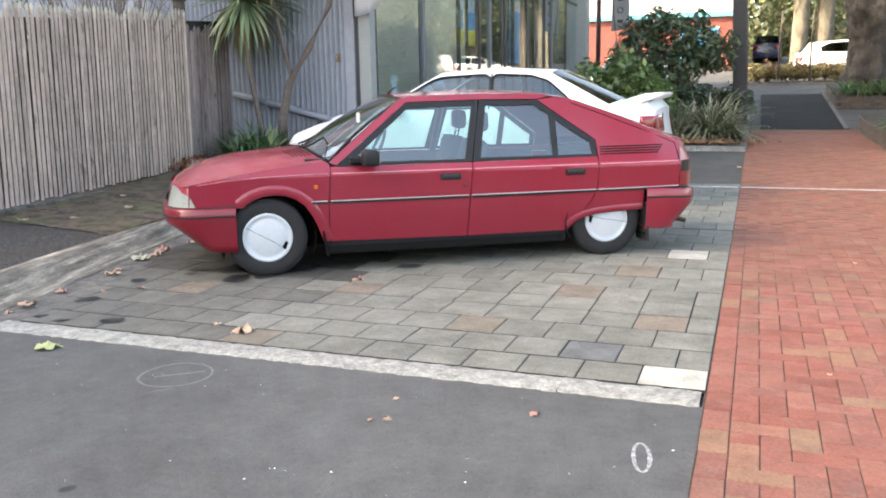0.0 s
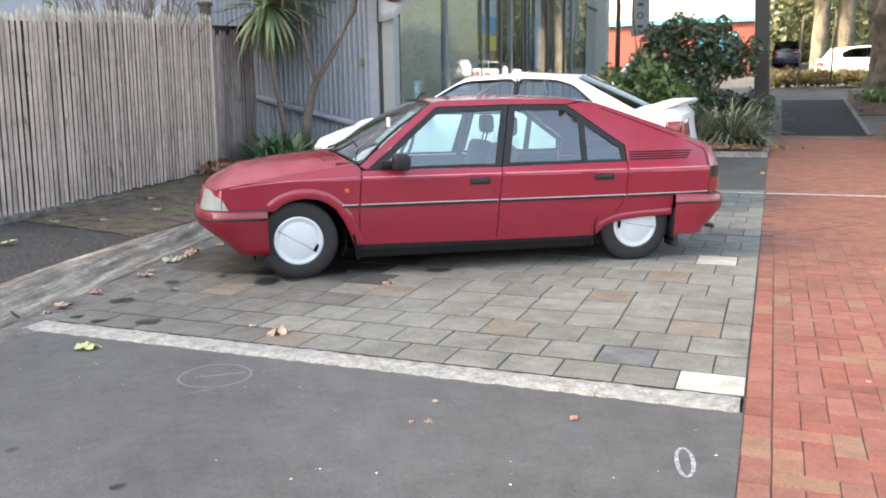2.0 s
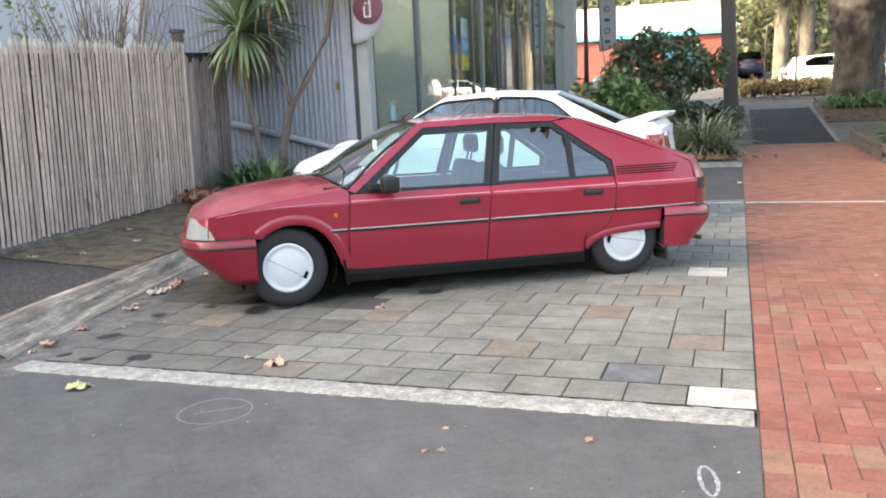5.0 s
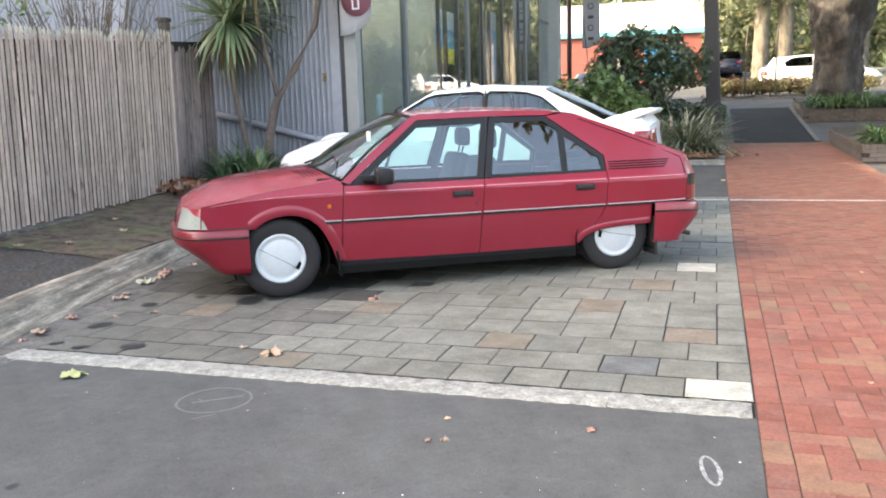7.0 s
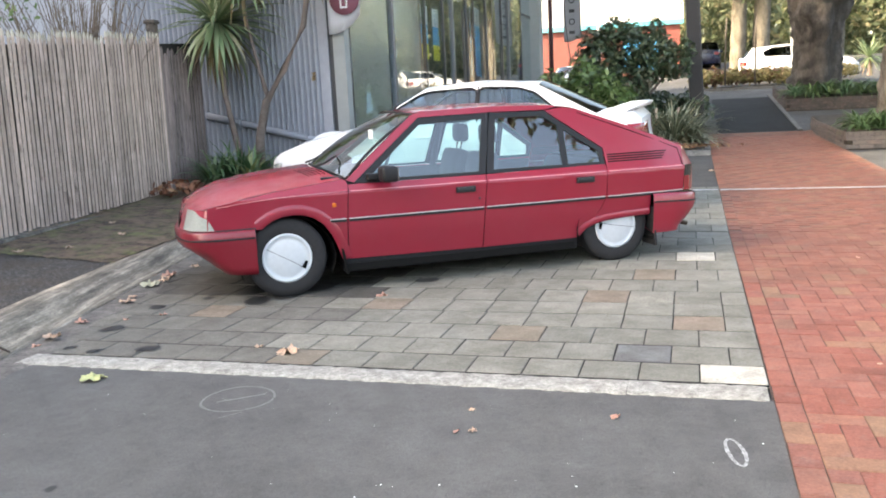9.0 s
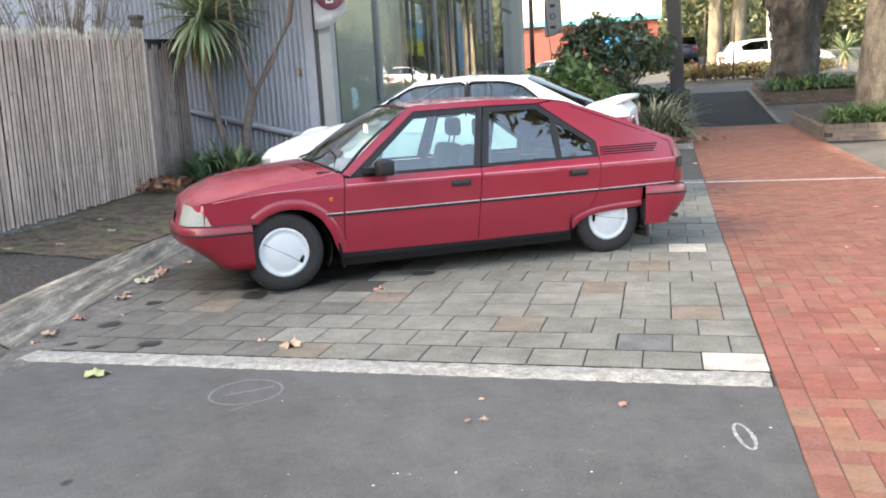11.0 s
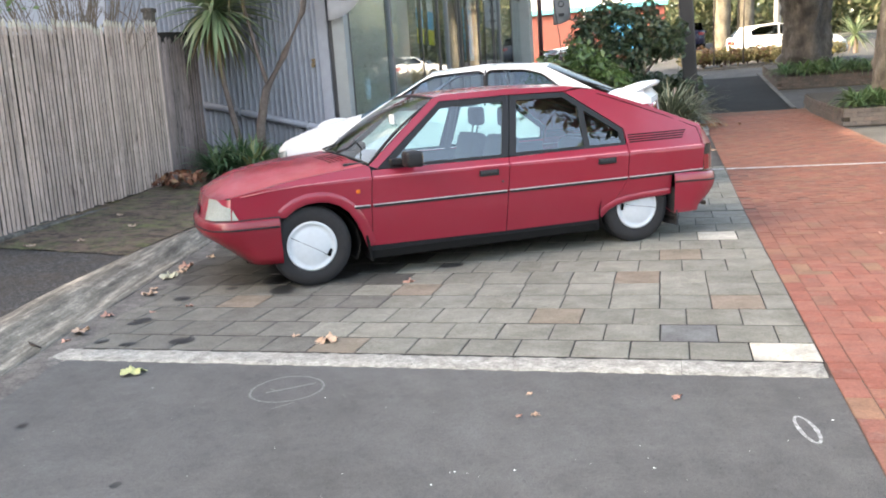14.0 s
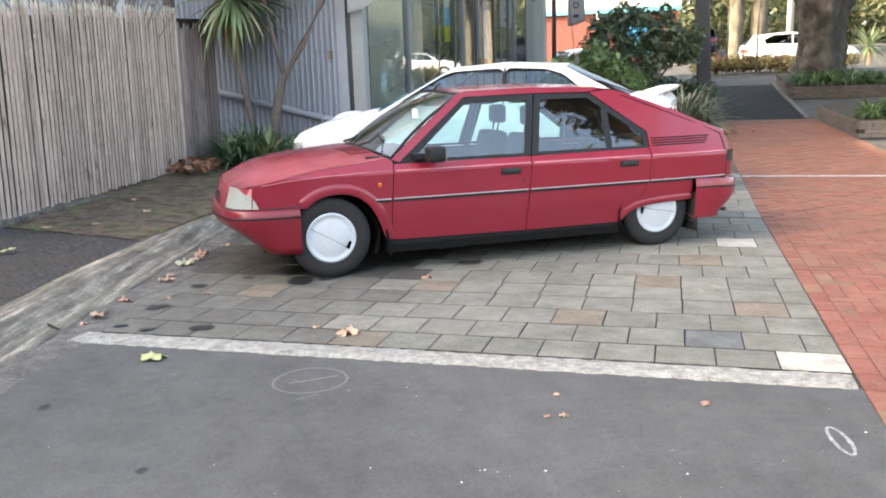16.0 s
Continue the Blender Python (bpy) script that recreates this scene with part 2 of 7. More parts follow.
# ---- ground ----
def sheet(name, u0, u1, vs, z, material, label, category="ground", cuts=1, kind="structure"):
    bm = bmesh.new()
    rows = [[S(u0 + (u1 - u0) * i / cuts, v, z) for i in range(cuts + 1)] for v in vs]
    add_grid(bm, rows, smooth=False)
    return single(name, bm, material, label, category, kind=kind)


ground = sheet("ground", -500, 500, (-500, 4.3, 16.3, 31, 33.5, 37, 41.5, 60, 700), -0.022, ASPHALT_GREY, "grey asphalt ground running on to the street", cuts=2)
road = sheet("road_asphalt", -3.9, 0.0, (-9, -0.2), -0.003, ASPHALT, "dark grey asphalt with faint stains and stone chips", "asphalt")
kerb_in = curve((-9, -3, -0.8, -0.2, 0.28, 1.3, 2.4, 4.0, 7.7), (-1.9, -3.28, -3.79, -3.95, -4.08, -4.32, -4.68, -5.15, -5.25))
kerb_out = curve((-9, -3, 0.0, 0.9, 2.3, 3.3, 7.7), (-2.7, -3.95, -4.62, -4.88, -5.2, -5.36, -5.62))
fence_u = curve((-9, 1.3, 7.75), (-6.2, -6.53, -7.55))

# joint bed under pavers, gutter dirt beside the kerb
DIRT = concrete("gutter_dirt", 0.165, (1.0, 0.93, 0.86), 0.5, 7)
bed_vs = [-9 + 0.1 * i for i in range(168)]
bm = bmesh.new()
add_grid(bm, [[S(kerb_in(v) - 0.36, v, 0.006), S(kerb_in(v) - 0.16, v, 0.0035), S(kerb_in(v) - 0.03 + 0.02 * math.sin(9 * v) + 0.02 * math.sin(23 * v), v, 0.0022), S(kerb_in(v) + (0.06 + 0.03 * math.sin(5 * v) if v > -0.1 else 0.03), v, -0.0015 if v > -0.1 else -0.006)] for v in bed_vs if v < 7.6], smooth=False)
gutter = single("gutter", bm, DIRT, "brown dirt lying in the kerb gutter", "gutter", kind="structure")
sheet("joint_bed", -5.0, 0.0, (-0.02, 4.3, 7.75), -0.0035, JOINT, "dark sand between the grey pavers", "paving bed")

# kerb, a sloping concrete band
bm = bmesh.new()
prof = ((0.30, -0.03), (0.30, 0.008), (0.34, 0.016), (0.42, 0.026), (0.50, 0.05), (0.60, 0.088), (0.68, 0.122), (0.78, 0.13), (1.0, 0.128), (1.0, 0.0))
kvs = [-6 + 0.15 * i for i in range(92)]
wob = random.Random(9)
add_grid(bm, [[S(kerb_in(v) + (kerb_out(v) - kerb_in(v)) * a, v, z + (wob.uniform(-0.003, 0.003) if 0 < z else 0)) for a, z in prof] for v in kvs])


def kerb_mat():
    n = Nodes("kerb_stone")
    a = n.ramp(n.noise(70, 5, 0.78), [(0.3, (0.140, 0.125, 0.105)), (0.7, (0.345, 0.312, 0.268))])
    turn = n.node("ShaderNodeMapping", Rotation=(0, 0, radians(-12)))
    n.link(n.pos, turn.inputs["Vector"])
    flat = n.node("ShaderNodeMapping", Scale=(5.5, 0.42, 1))
    n.link(turn.outputs[0], flat.inputs["Vector"])
    along = flat.outputs[0]
    run = n.ramp(n.noise(3.4, 7, 0.74, along), [(0.36, (0.42, 0.41, 0.39)), (0.48, (0.78, 0.77, 0.74)), (0.56, (1.2, 1.18, 1.13)), (0.64, (2.1, 2.06, 1.96))])
    soot = n.ramp(n.noise(2.4, 6, 0.7), [(0.36, (0.62, 0.61, 0.6)), (0.6, (1.1, 1.1, 1.09))])
    n.colour(n.mix(1.0, n.mix(1.0, a, run, "MULTIPLY"), soot, "MULTIPLY"))
    n.set(Roughness=0.92)
    n.bump(n.noise(60, 5, 0.75), 0.4, 0.006)
    return n.mat


kerb = single("kerb", bm, kerb_mat(), "worn sloping concrete kerb with dark water streaks", "kerb", kind="structure")

# raised ground behind the kerb
def footpath_mat():
    n = Nodes("old_footpath_asphalt")
    grit = n.ramp(n.noise(38, 7, 0.85), [(0.34, (0.022, 0.021, 0.020)), (0.5, (0.060, 0.057, 0.054)), (0.64, (0.20, 0.19, 0.178))])
    silt = n.ramp(n.noise(3.2, 7, 0.8), [(0.44, (0, 0, 0)), (0.66, (0.6, 0.6, 0.6))])
    pale = n.ramp(n.noise(9, 6, 0.8), [(0.6, (0, 0, 0)), (0.72, (0.35, 0.35, 0.35))])
    n.colour(n.mix(pale, n.mix(silt, grit, (0.085, 0.064, 0.047)), (0.2, 0.19, 0.17)))
    n.set(Roughness=0.95, Specular_IOR_Level=0.15)
    n.bump(n.noise(60, 5, 0.8), 0.7, 0.012)
    return n.mat


RAISED = footpath_mat()


def moss_mat():
    n = Nodes("mossy_soil")
    soil = n.ramp(n.noise(7, 7, 0.78), [(0.38, (0.05, 0.034, 0.026)), (0.58, (0.215, 0.145, 0.105))])
    moss = n.ramp(n.noise(6, 7, 0.78), [(0.40, (0.04, 0.05, 0.018)), (0.60, (0.19, 0.21, 0.075))])
    both = n.mix(n.ramp(n.noise(3.0, 8, 0.78), [(0.46, (0, 0, 0)), (0.66, (0.8, 0.8, 0.8))]), soil, moss)
    flake = n.ramp(n.noise(26, 5, 0.8), [(0.64, (0, 0, 0)), (0.72, (0.6, 0.6, 0.6))])
    n.colour(n.mix(flake, both, (0.30, 0.235, 0.175)))
    n.set(Roughness=0.95)
    n.bump(n.noise(34, 6, 0.8), 1.0, 0.03)
    return n.mat


def raised(v, a):
    u = kerb_out(v) + 0.02 + (fence_u(v) - 0.1 - kerb_out(v)) * a
    return S(u, v, 0.118 + (0.22 + 0.018 * max(0, v - 2) - 0.118) * a)


bm = bmesh.new()
add_grid(bm, [[raised(v, a / 4) + Vector((0, 0, 0)) for a in range(5)] for v in [-9 + 0.5 * i for i in range(25)]])
single("pavement", bm, RAISED, "old dark asphalt footpath behind the kerb", "pavement", kind="structure")
bm = bmesh.new()
bumps = random.Random(3)
add_grid(bm, [[raised(v + bumps.uniform(-0.02, 0.02), a / 28) + Vector((0, 0, bumps.uniform(0.004, 0.014) + 0.012 * min(1.0, (v - 2.1) * 3))) for a in range(29)] for v in [2.1 + 0.1 * i for i in range(58)]])
single("garden_bed", bm, moss_mat(), "mossy brown soil strip below the fence", "garden bed", kind="structure")

# concrete strip in lengths
strip = thing("concrete_strip", "pale worn concrete edging strip across the bay", "edging", SITE, kind="structure")
worn = random.Random(14)
edges = [-4.02, -3.12, -1.9, -0.62, -0.015]
for u0, u1 in zip(edges, edges[1:]):
    bm = bmesh.new()
    n = int((u1 - u0) / 0.03)
    rows = []
    for i in range(n + 1):
        u = u0 + 0.001 + (u1 - u0 - 0.002) * i / n
        a, b = -0.205 + worn.uniform(-0.010, 0.007), -0.018 + worn.uniform(-0.012, 0.008)
        rows.append([(u, a - 0.003, -0.05), (u, a, 0.0), (u, a + 0.012, 0.004 + worn.uniform(-0.001, 0.001)), (u, -0.11, 0.005), (u, b - 0.012, 0.004), (u, b, 0.0), (u, b + 0.003, -0.05)])
    add_grid(bm, rows)
    part("edging_stone", bm, STRIP, strip)

# loose marks on the asphalt
CHALK = concrete("white_road_paint", 0.52, (1, 1, 1), 0.45, 12)


def chalk_mat():
    n = Nodes("faint_chalk")
    n.colour(n.ramp(n.noise(70, 5, 0.8), [(0.42, (0.115, 0.115, 0.115)), (0.64, (0.195, 0.195, 0.195))]))
    n.set(Roughness=0.95)
    return n.mat


FAINT = chalk_mat()


def ring(a, b, w, n=48, wobble=0.0, seed=1):
    r = random.Random(seed)
    bm = bmesh.new()
    inner, outer = [], []
    for k in range(n):
        t = k / n * math.tau
        j = 1 + wobble * math.sin(3 * t + seed) * 0.5 + r.uniform(-wobble, wobble) * 0.3
        ww = w * r.uniform(0.75, 1.2)
        outer.append(bm.verts.new(((a + ww / 2) * j * math.cos(t), (b + ww / 2) * j * math.sin(t), 0)))
        inner.append(bm.verts.new(((a - ww / 2) * j * math.cos(t), (b - ww / 2) * j * math.sin(t), 0)))
    for k in range(n):
        bm.faces.new((inner[k], outer[k], outer[(k + 1) % n], inner[(k + 1) % n]))
    return bm


WORN_PAINT = concrete("worn_number_paint", 0.42, (1, 1, 1), 0.6, 34)
single("painted_number", ring(0.029, 0.122, 0.016, 40, 0.04), WORN_PAINT, "white spray-painted number 0 on the asphalt", "road marking", SITE @ pose(-0.18, -0.765, -0.0024, 0, 0, 9), kind="structure")
circle = thing("chalk_circle", "faint chalk circle with a line on the asphalt", "road marking", SITE @ pose(-2.40, -0.53, -0.0027, 0, 0, 0), kind="structure")
part("chalk_ring", ring(0.17, 0.17, 0.013, 56, 0.03, 2), FAINT, circle)
part("chalk_line", box(-0.10, -0.008, 0, 0.13, 0.007, 0.0008), FAINT, circle, m=Matrix.Rotation(radians(38), 4, "Z"))
part("chalk_tick", box(-0.03, -0.004, 0, 0.03, 0.003, 0.0008), FAINT, circle, m=Matrix.Translation((-0.06, -0.02, 0)) @ Matrix.Rotation(radians(-30), 4, "Z"))
part("chalk_tail", box(-0.06, -0.004, 0, 0.05, 0.003, 0.0008), FAINT, circle, m=Matrix.Translation((0.08, -0.2, 0)) @ Matrix.Rotation(radians(50), 4, "Z"))
bm = bmesh.new()
for v0, v1 in ((7.36, 7.44),):
    for u0, u1 in ((-2.6, -0.02), (0.01, 2.12)):
        add_box(bm, u0, v0, 0.003 + rise(v0), u1, v1, 0.010 + rise(v0))
single("bay_line", bm, CHALK, "worn white painted bay line across path and bay", "road marking", SITE, kind="structure")

# further paths
sheet("dark_path", 0.25, 2.0, (17.0, 20, 24.8), 0.004, ASPHALT_DARK, "fresh black asphalt path beyond the bricks", "path")
bm = bmesh.new()
for v in [17.0 + 1.2 * i for i in range(7)]:
    add_grid(bm, [[S(2.0, v + d, -0.02), S(2.0, v + d, 0.03), S(2.1, v + d, 0.03), S(2.1, v + d, -0.02)] for d in (0.0, 1.19)], smooth=False)
single("path_edging", bm, concrete("dull_edging", 0.14, dirt=0.5), "pale concrete edging beside the dark path", "edging", kind="structure")

# oil spots
def oil_mat():
    n = Nodes("oil_stain")
    n.colour((0.02, 0.02, 0.021))
    n.set(Roughness=0.55)
    clear = n.t.nodes.new("ShaderNodeBsdfTransparent")
    mx = n.t.nodes.new("ShaderNodeMixShader")
    n.link(n.ramp(n.noise(34, 5, 0.7), [(0.24, (0.2, 0.2, 0.2)), (0.42, (0.86, 0.86, 0.86))]), mx.inputs[0])
    n.link(clear.outputs[0], mx.inputs[1])
    n.link(n.b.outputs[0], mx.inputs[2])
    n.link(mx.outputs[0], n.t.nodes["Material Output"].inputs["Surface"])
    return n.mat


OIL = oil_mat()
for i, (u, v, r) in enumerate(((-3.39, 0.150, 0.078), (-3.70, 0.062, 0.048), (-3.94, 0.53, 0.085), (-3.8, 1.53, 0.06), (-3.34, 1.35, 0.12), (-3.767, 1.39, 0.05), (-2.29, 2.105, 0.10), (-2.92, 2.06, 0.13), (-3.90, 0.105, 0.042), (-3.18, 1.47, 0.08), (-3.55, 1.62, 0.10), (-4.0, 1.1, 0.07), (-3.45, 1.75, 0.16), (-3.1, 1.8, 0.15), (-1.99, -1.63, 0.03), (-3.416, -1.071, 0.035), (-2.602, -1.525, 0.026))):
    bm = bmesh.new()
    r2 = random.Random(i)
    ph = r2.uniform(0, 6)
    vs = [bm.verts.new((r * (1 + 0.10 * math.sin(2 * t + ph) + 0.07 * math.sin(3 * t + 2 * ph) + 0.04 * math.sin(7 * t)) * math.cos(t), 0.8 * r * (1 + 0.12 * math.cos(2 * t + ph) + 0.04 * math.sin(6 * t)) * math.sin(t), 0)) for t in [k / 20 * math.tau for k in range(20)]]
    bm.faces.new(vs)
    single("oil_stain", bm, OIL, "dark dried oil stain on the paving", "stain", SITE @ pose(u, v, 0.0055 if v > 0 else -0.0022, 0, 0, 30 * i), kind="structure")

# ---- tools for car bodies ----
def face_fill(loops, xs=(), zs=()):
    """A flat mesh in the x-z plane inside the first loop and outside the others, cut at the lines given."""
    bm = bmesh.new()
    edges = []
    for loop in loops:
        vs = [bm.verts.new((x, 0, z)) for x, z in loop]
        edges += [bm.edges.new((vs[i], vs[(i + 1) % len(vs)])) for i in range(len(vs))]
    bmesh.ops.triangle_fill(bm, edges=edges, use_beauty=True, use_dissolve=False)
    for x in xs:
        bmesh.ops.bisect_plane(bm, geom=bm.verts[:] + bm.edges[:] + bm.faces[:], plane_co=(x, 0, 0), plane_no=(1, 0, 0), dist=1e-5)
    for z in zs:
        bmesh.ops.bisect_plane(bm, geom=bm.verts[:] + bm.edges[:] + bm.faces[:], plane_co=(0, 0, z), plane_no=(0, 0, 1), dist=1e-5)
    return bm


def panel_bm(loops, ysurf, side=1, out=0.0, flange=0.022, dx=0.12, dz=0.06):
    """A car's side panel: the outlines in x and z laid on the surface y = ysurf(x, z), its edges turned inwards."""
    allx, allz = [p[0] for p in loops[0]], [p[1] for p in loops[0]]
    xs = [min(allx) + dx * i for i in range(1, int((max(allx) - min(allx)) / dx) + 1)]
    zs = [min(allz) + dz * i for i in range(1, int((max(allz) - min(allz)) / dz) + 1)] + [z for z in (0.70, 0.738, 0.752) if min(allz) < z < max(allz)]
    bm = face_fill(loops, xs, zs)
    for v in bm.verts:
        v.co.y = side * (ysurf(v.co.x, v.co.z) + out)
    for f in bm.faces:
        f.normal_update()
        if f.normal.y * side < 0:
            f.normal_flip()
        f.smooth = True
    if flange:
        for e in [e for e in bm.edges if e.is_boundary]:
            a, b = e.verts
            q = [bm.verts.new(c) for c in (a.co, b.co, b.co - Vector((0, side * flange, 0)), a.co - Vector((0, side * flange, 0)))]
            bm.faces.new(q)
    return bm


def both(name, loops, ysurf, material, parent, label="", out=0.0, flange=0.022, dz=0.06):
    """The same panel on both flanks, each a part of its own."""
    return [part(name, panel_bm(loops, ysurf, s, out, flange, dz=dz), material, parent, label) for s in (1, -1)]


def patch(parent, name, material, fn, nu, nv, label="", thick=0.0):
    """A curved sheet: fn(a, b) for a and b from 0 to 1."""
    bm = bmesh.new()
    add_grid(bm, [[fn(i / nu, j / nv) for j in range(nv + 1)] for i in range(nu + 1)])
    bmesh.ops.recalc_face_normals(bm, faces=bm.faces[:])
    if thick:
        bmesh.ops.solidify(bm, geom=bm.faces[:], thickness=thick)
    return part(name, bm, material, parent, label)


def lathe(profile, sides=40, axis="Y"):
    """A turned body: profile rows of (radius, along the axle)."""
    bm = bmesh.new()
    rings = []
    for r, y in profile:
        if r < 1e-5:
            rings.append([bm.verts.new((0, y, 0))])
        else:
            rings.append([bm.verts.new((r * math.cos(k * math.tau / sides), y, r * math.sin(k * math.tau / sides))) for k in range(sides)])
    for a, b in zip(rings, rings[1:]):
        for k in range(sides):
            k2 = (k + 1) % sides
            vs = [a[k % len(a)], a[k2 % len(a)], b[k2 % len(b)], b[k % len(b)]]
            vs = list(dict.fromkeys(vs))
            if len(vs) > 2:
                bm.faces.new(vs).smooth = True
    bmesh.ops.recalc_face_normals(bm, faces=bm.faces[:])
    return bm


def car_paint(name, base, rough=0.3, coat=0.6, fade=0.12):
    """Old enamel: slightly chalked in patches, with a thin glossy coat and fine dust."""
    n = Nodes(name)
    pale = tuple(c + fade * (0.75 - c) * 0.5 for c in base)
    a = n.ramp(n.noise(2.5, 5, 0.6), [(0.35, base), (0.75, tuple(0.7 * c + 0.3 * p for c, p in zip(base, pale)))])
    dust = n.ramp(n.noise(160, 3, 0.8), [(0.66, (0, 0, 0)), (0.8, (0.10, 0.10, 0.10))])
    n.colour(n.mix(dust, a, pale))
    n.set(Roughness=n.ramp(n.noise(6, 5), [(0.3, (rough * 0.8,) * 3), (0.7, (rough * 1.35,) * 3)]), Coat_Weight=coat, Coat_Roughness=0.13, Specular_IOR_Level=0.32)
    return n.mat


RED = car_paint("faded_red_paint", (0.268, 0.0088, 0.0285), 0.42, 0.9, 0.07)
# darker copy of the body red, with the front bumper's shade in it
SHADED_RED = car_paint("shaded_bumper_red", (0.185, 0.004, 0.015), 0.4, 0.7, 0.03)
TRIM = simple("black_trim", (0.016, 0.016, 0.018), 0.55, grain=0.3, scale=60, Specular_IOR_Level=0.35)
SILL = simple("sill_underseal", (0.018, 0.018, 0.020), 0.85, grain=0.3, scale=40, Specular_IOR_Level=0.15)
BRIGHT = simple("bright_trim", (0.62, 0.63, 0.64), 0.4, 0.5)
CREASE_GLINT = simple("crease_glint_paint", (0.58, 0.20, 0.22), 0.5, grain=0.25, scale=30)
RUBBER = simple("tyre_rubber", (0.020, 0.019, 0.021), 0.8, grain=0.35, scale=40)
VOID = simple("dark_underbody", (0.008, 0.008, 0.008), 0.95, Specular_IOR_Level=0.15)
CHROME = simple("dull_chrome", (0.6, 0.6, 0.6), 0.25, 1.0)
COVER = simple("wheel_cover_plastic", (0.55, 0.58, 0.61), 0.45, grain=0.08, scale=30)
LENS = simple("headlamp_lens", (0.36, 0.39, 0.37), 0.15, grain=0.2, scale=70, Coat_Weight=1.0)
AMBER = simple("amber_lens", (0.55, 0.12, 0.02), 0.2)
RED_LENS = simple("red_lens", (0.24, 0.003, 0.010), 0.15, Coat_Weight=0.8)
SMOKE_LENS = simple("smoked_lens", (0.03, 0.025, 0.025), 0.2)
CAR_GLASS = glass_mat("car_glass", (0.62, 0.84, 0.82), 2.9, 1.6)
SCREEN_GLASS = glass_mat("windscreen_glass", (0.50, 0.68, 0.69), 2.1, 1.6)
REAR_GLASS = glass_mat("tinted_car_glass", (0.30, 0.33, 0.34), 1.0, 1.6)
CLOTH = simple("grey_seat_cloth", (0.06, 0.065, 0.075), 0.95, grain=0.25, scale=50)
DASH = simple("dark_plastic", (0.03, 0.032, 0.035), 0.6, grain=0.2, scale=60)
PAPER = simple("white_paper", (0.75, 0.76, 0.74), 0.8)


def wheel(parent, at, out_sign, turn=0.0, cover=True, radius=0.29, rim=0.178, mat=None):
    """Tyre and wheel cover, with the cover's slit and hand hole."""
    hub = new("wheel")
    hub.parent = parent
    hub.matrix_local = Matrix.Translation(at) @ Matrix.Rotation(0 if out_sign > 0 else math.pi, 4, "Z") @ Matrix.Rotation(turn, 4, "Y")
    w = 0.082
    tyre = [(rim - 0.012, -w), (radius - 0.05, -w), (radius - 0.015, -w * 0.93), (radius, -w * 0.7), (radius, -w * 0.28), (radius - 0.006, -w * 0.27), (radius - 0.006, -w * 0.2), (radius, -w * 0.19),
            (radius, w * 0.19), (radius - 0.006, w * 0.2), (radius - 0.006, w * 0.27), (radius, w * 0.28), (radius, w * 0.7), (radius - 0.015, w * 0.93), (radius - 0.05, w * 1.02), (rim + 0.02, w), (rim - 0.004, w * 0.9), (rim - 0.012, w * 0.75)]
    part("tyre", lathe(tyre, 48), RUBBER, hub)
    if cover:
        m = mat or COVER
        part("wheel_cover", lathe([(rim, w * 0.8), (rim + 0.003, w * 0.98), (rim - 0.008, w * 1.05), (rim - 0.022, w * 1.0), (rim - 0.026, w * 0.93), (rim - 0.05, w * 1.02), (0.09, w * 1.12), (0.0, w * 1.15)], 48), m, hub, "white plastic wheel cover")
        part("cover_slit", tube([(0.148, w * 1.02, 0.08), (0.05, w * 1.13, 0.022), (-0.05, w * 1.13, -0.035), (-0.125, w * 1.04, -0.09)], 0.0022, 5), TRIM, hub)
        bm = bmesh.new()
        vs = [bm.verts.new(p) for p in ((-0.100, w * 1.09, -0.072), (-0.125, w * 1.06, -0.090), (-0.145, w * 1.04, -0.040), (-0.130, w * 1.07, -0.026))]
        bm.faces.new(vs)
        bmesh.ops.solidify(bm, geom=bm.faces[:], thickness=0.006)
        part("hand_hole", bm, VOID, hub)
    else:
        part("rim", lathe([(rim, w * 0.8), (rim - 0.01, w), (rim - 0.03, w * 0.9), (rim - 0.05, w * 0.5), (0.06, w * 0.6), (0.05, w * 0.95), (0, w * 0.95)], 32), mat or CHROME, hub)
    return hub


def seat(parent, x, y, width, material):
    """A front seat with cushion, back and a headrest on two posts."""
    s = new("front_seat")
    s.parent = parent
    s.location = (x, y, 0)
    bm = box(-0.25, -width / 2, 0.22, 0.27, width / 2, 0.42, 0.05)
    part("cushion", bm, material, s, smooth=True)
    bm = box(-0.06, -width / 2, 0.0, 0.07, width / 2, 0.60, 0.05)
    bmesh.ops.rotate(bm, verts=bm.verts[:], cent=(0, 0, 0), matrix=Matrix.Rotation(radians(-16), 3, "Y"))
    bmesh.ops.translate(bm, verts=bm.verts[:], vec=(-0.22, 0, 0.36))
    part("seat_back", bm, material, s, smooth=True)
    part("headrest", box(-0.46, -0.13, 1.0, -0.37, 0.13, 1.16, 0.035), material, s, smooth=True)
    for dy in (-0.06, 0.06):
        part("headrest_post", tube([(-0.38, dy, 0.9), (-0.415, dy, 1.03)], 0.007, 6), CHROME, s)


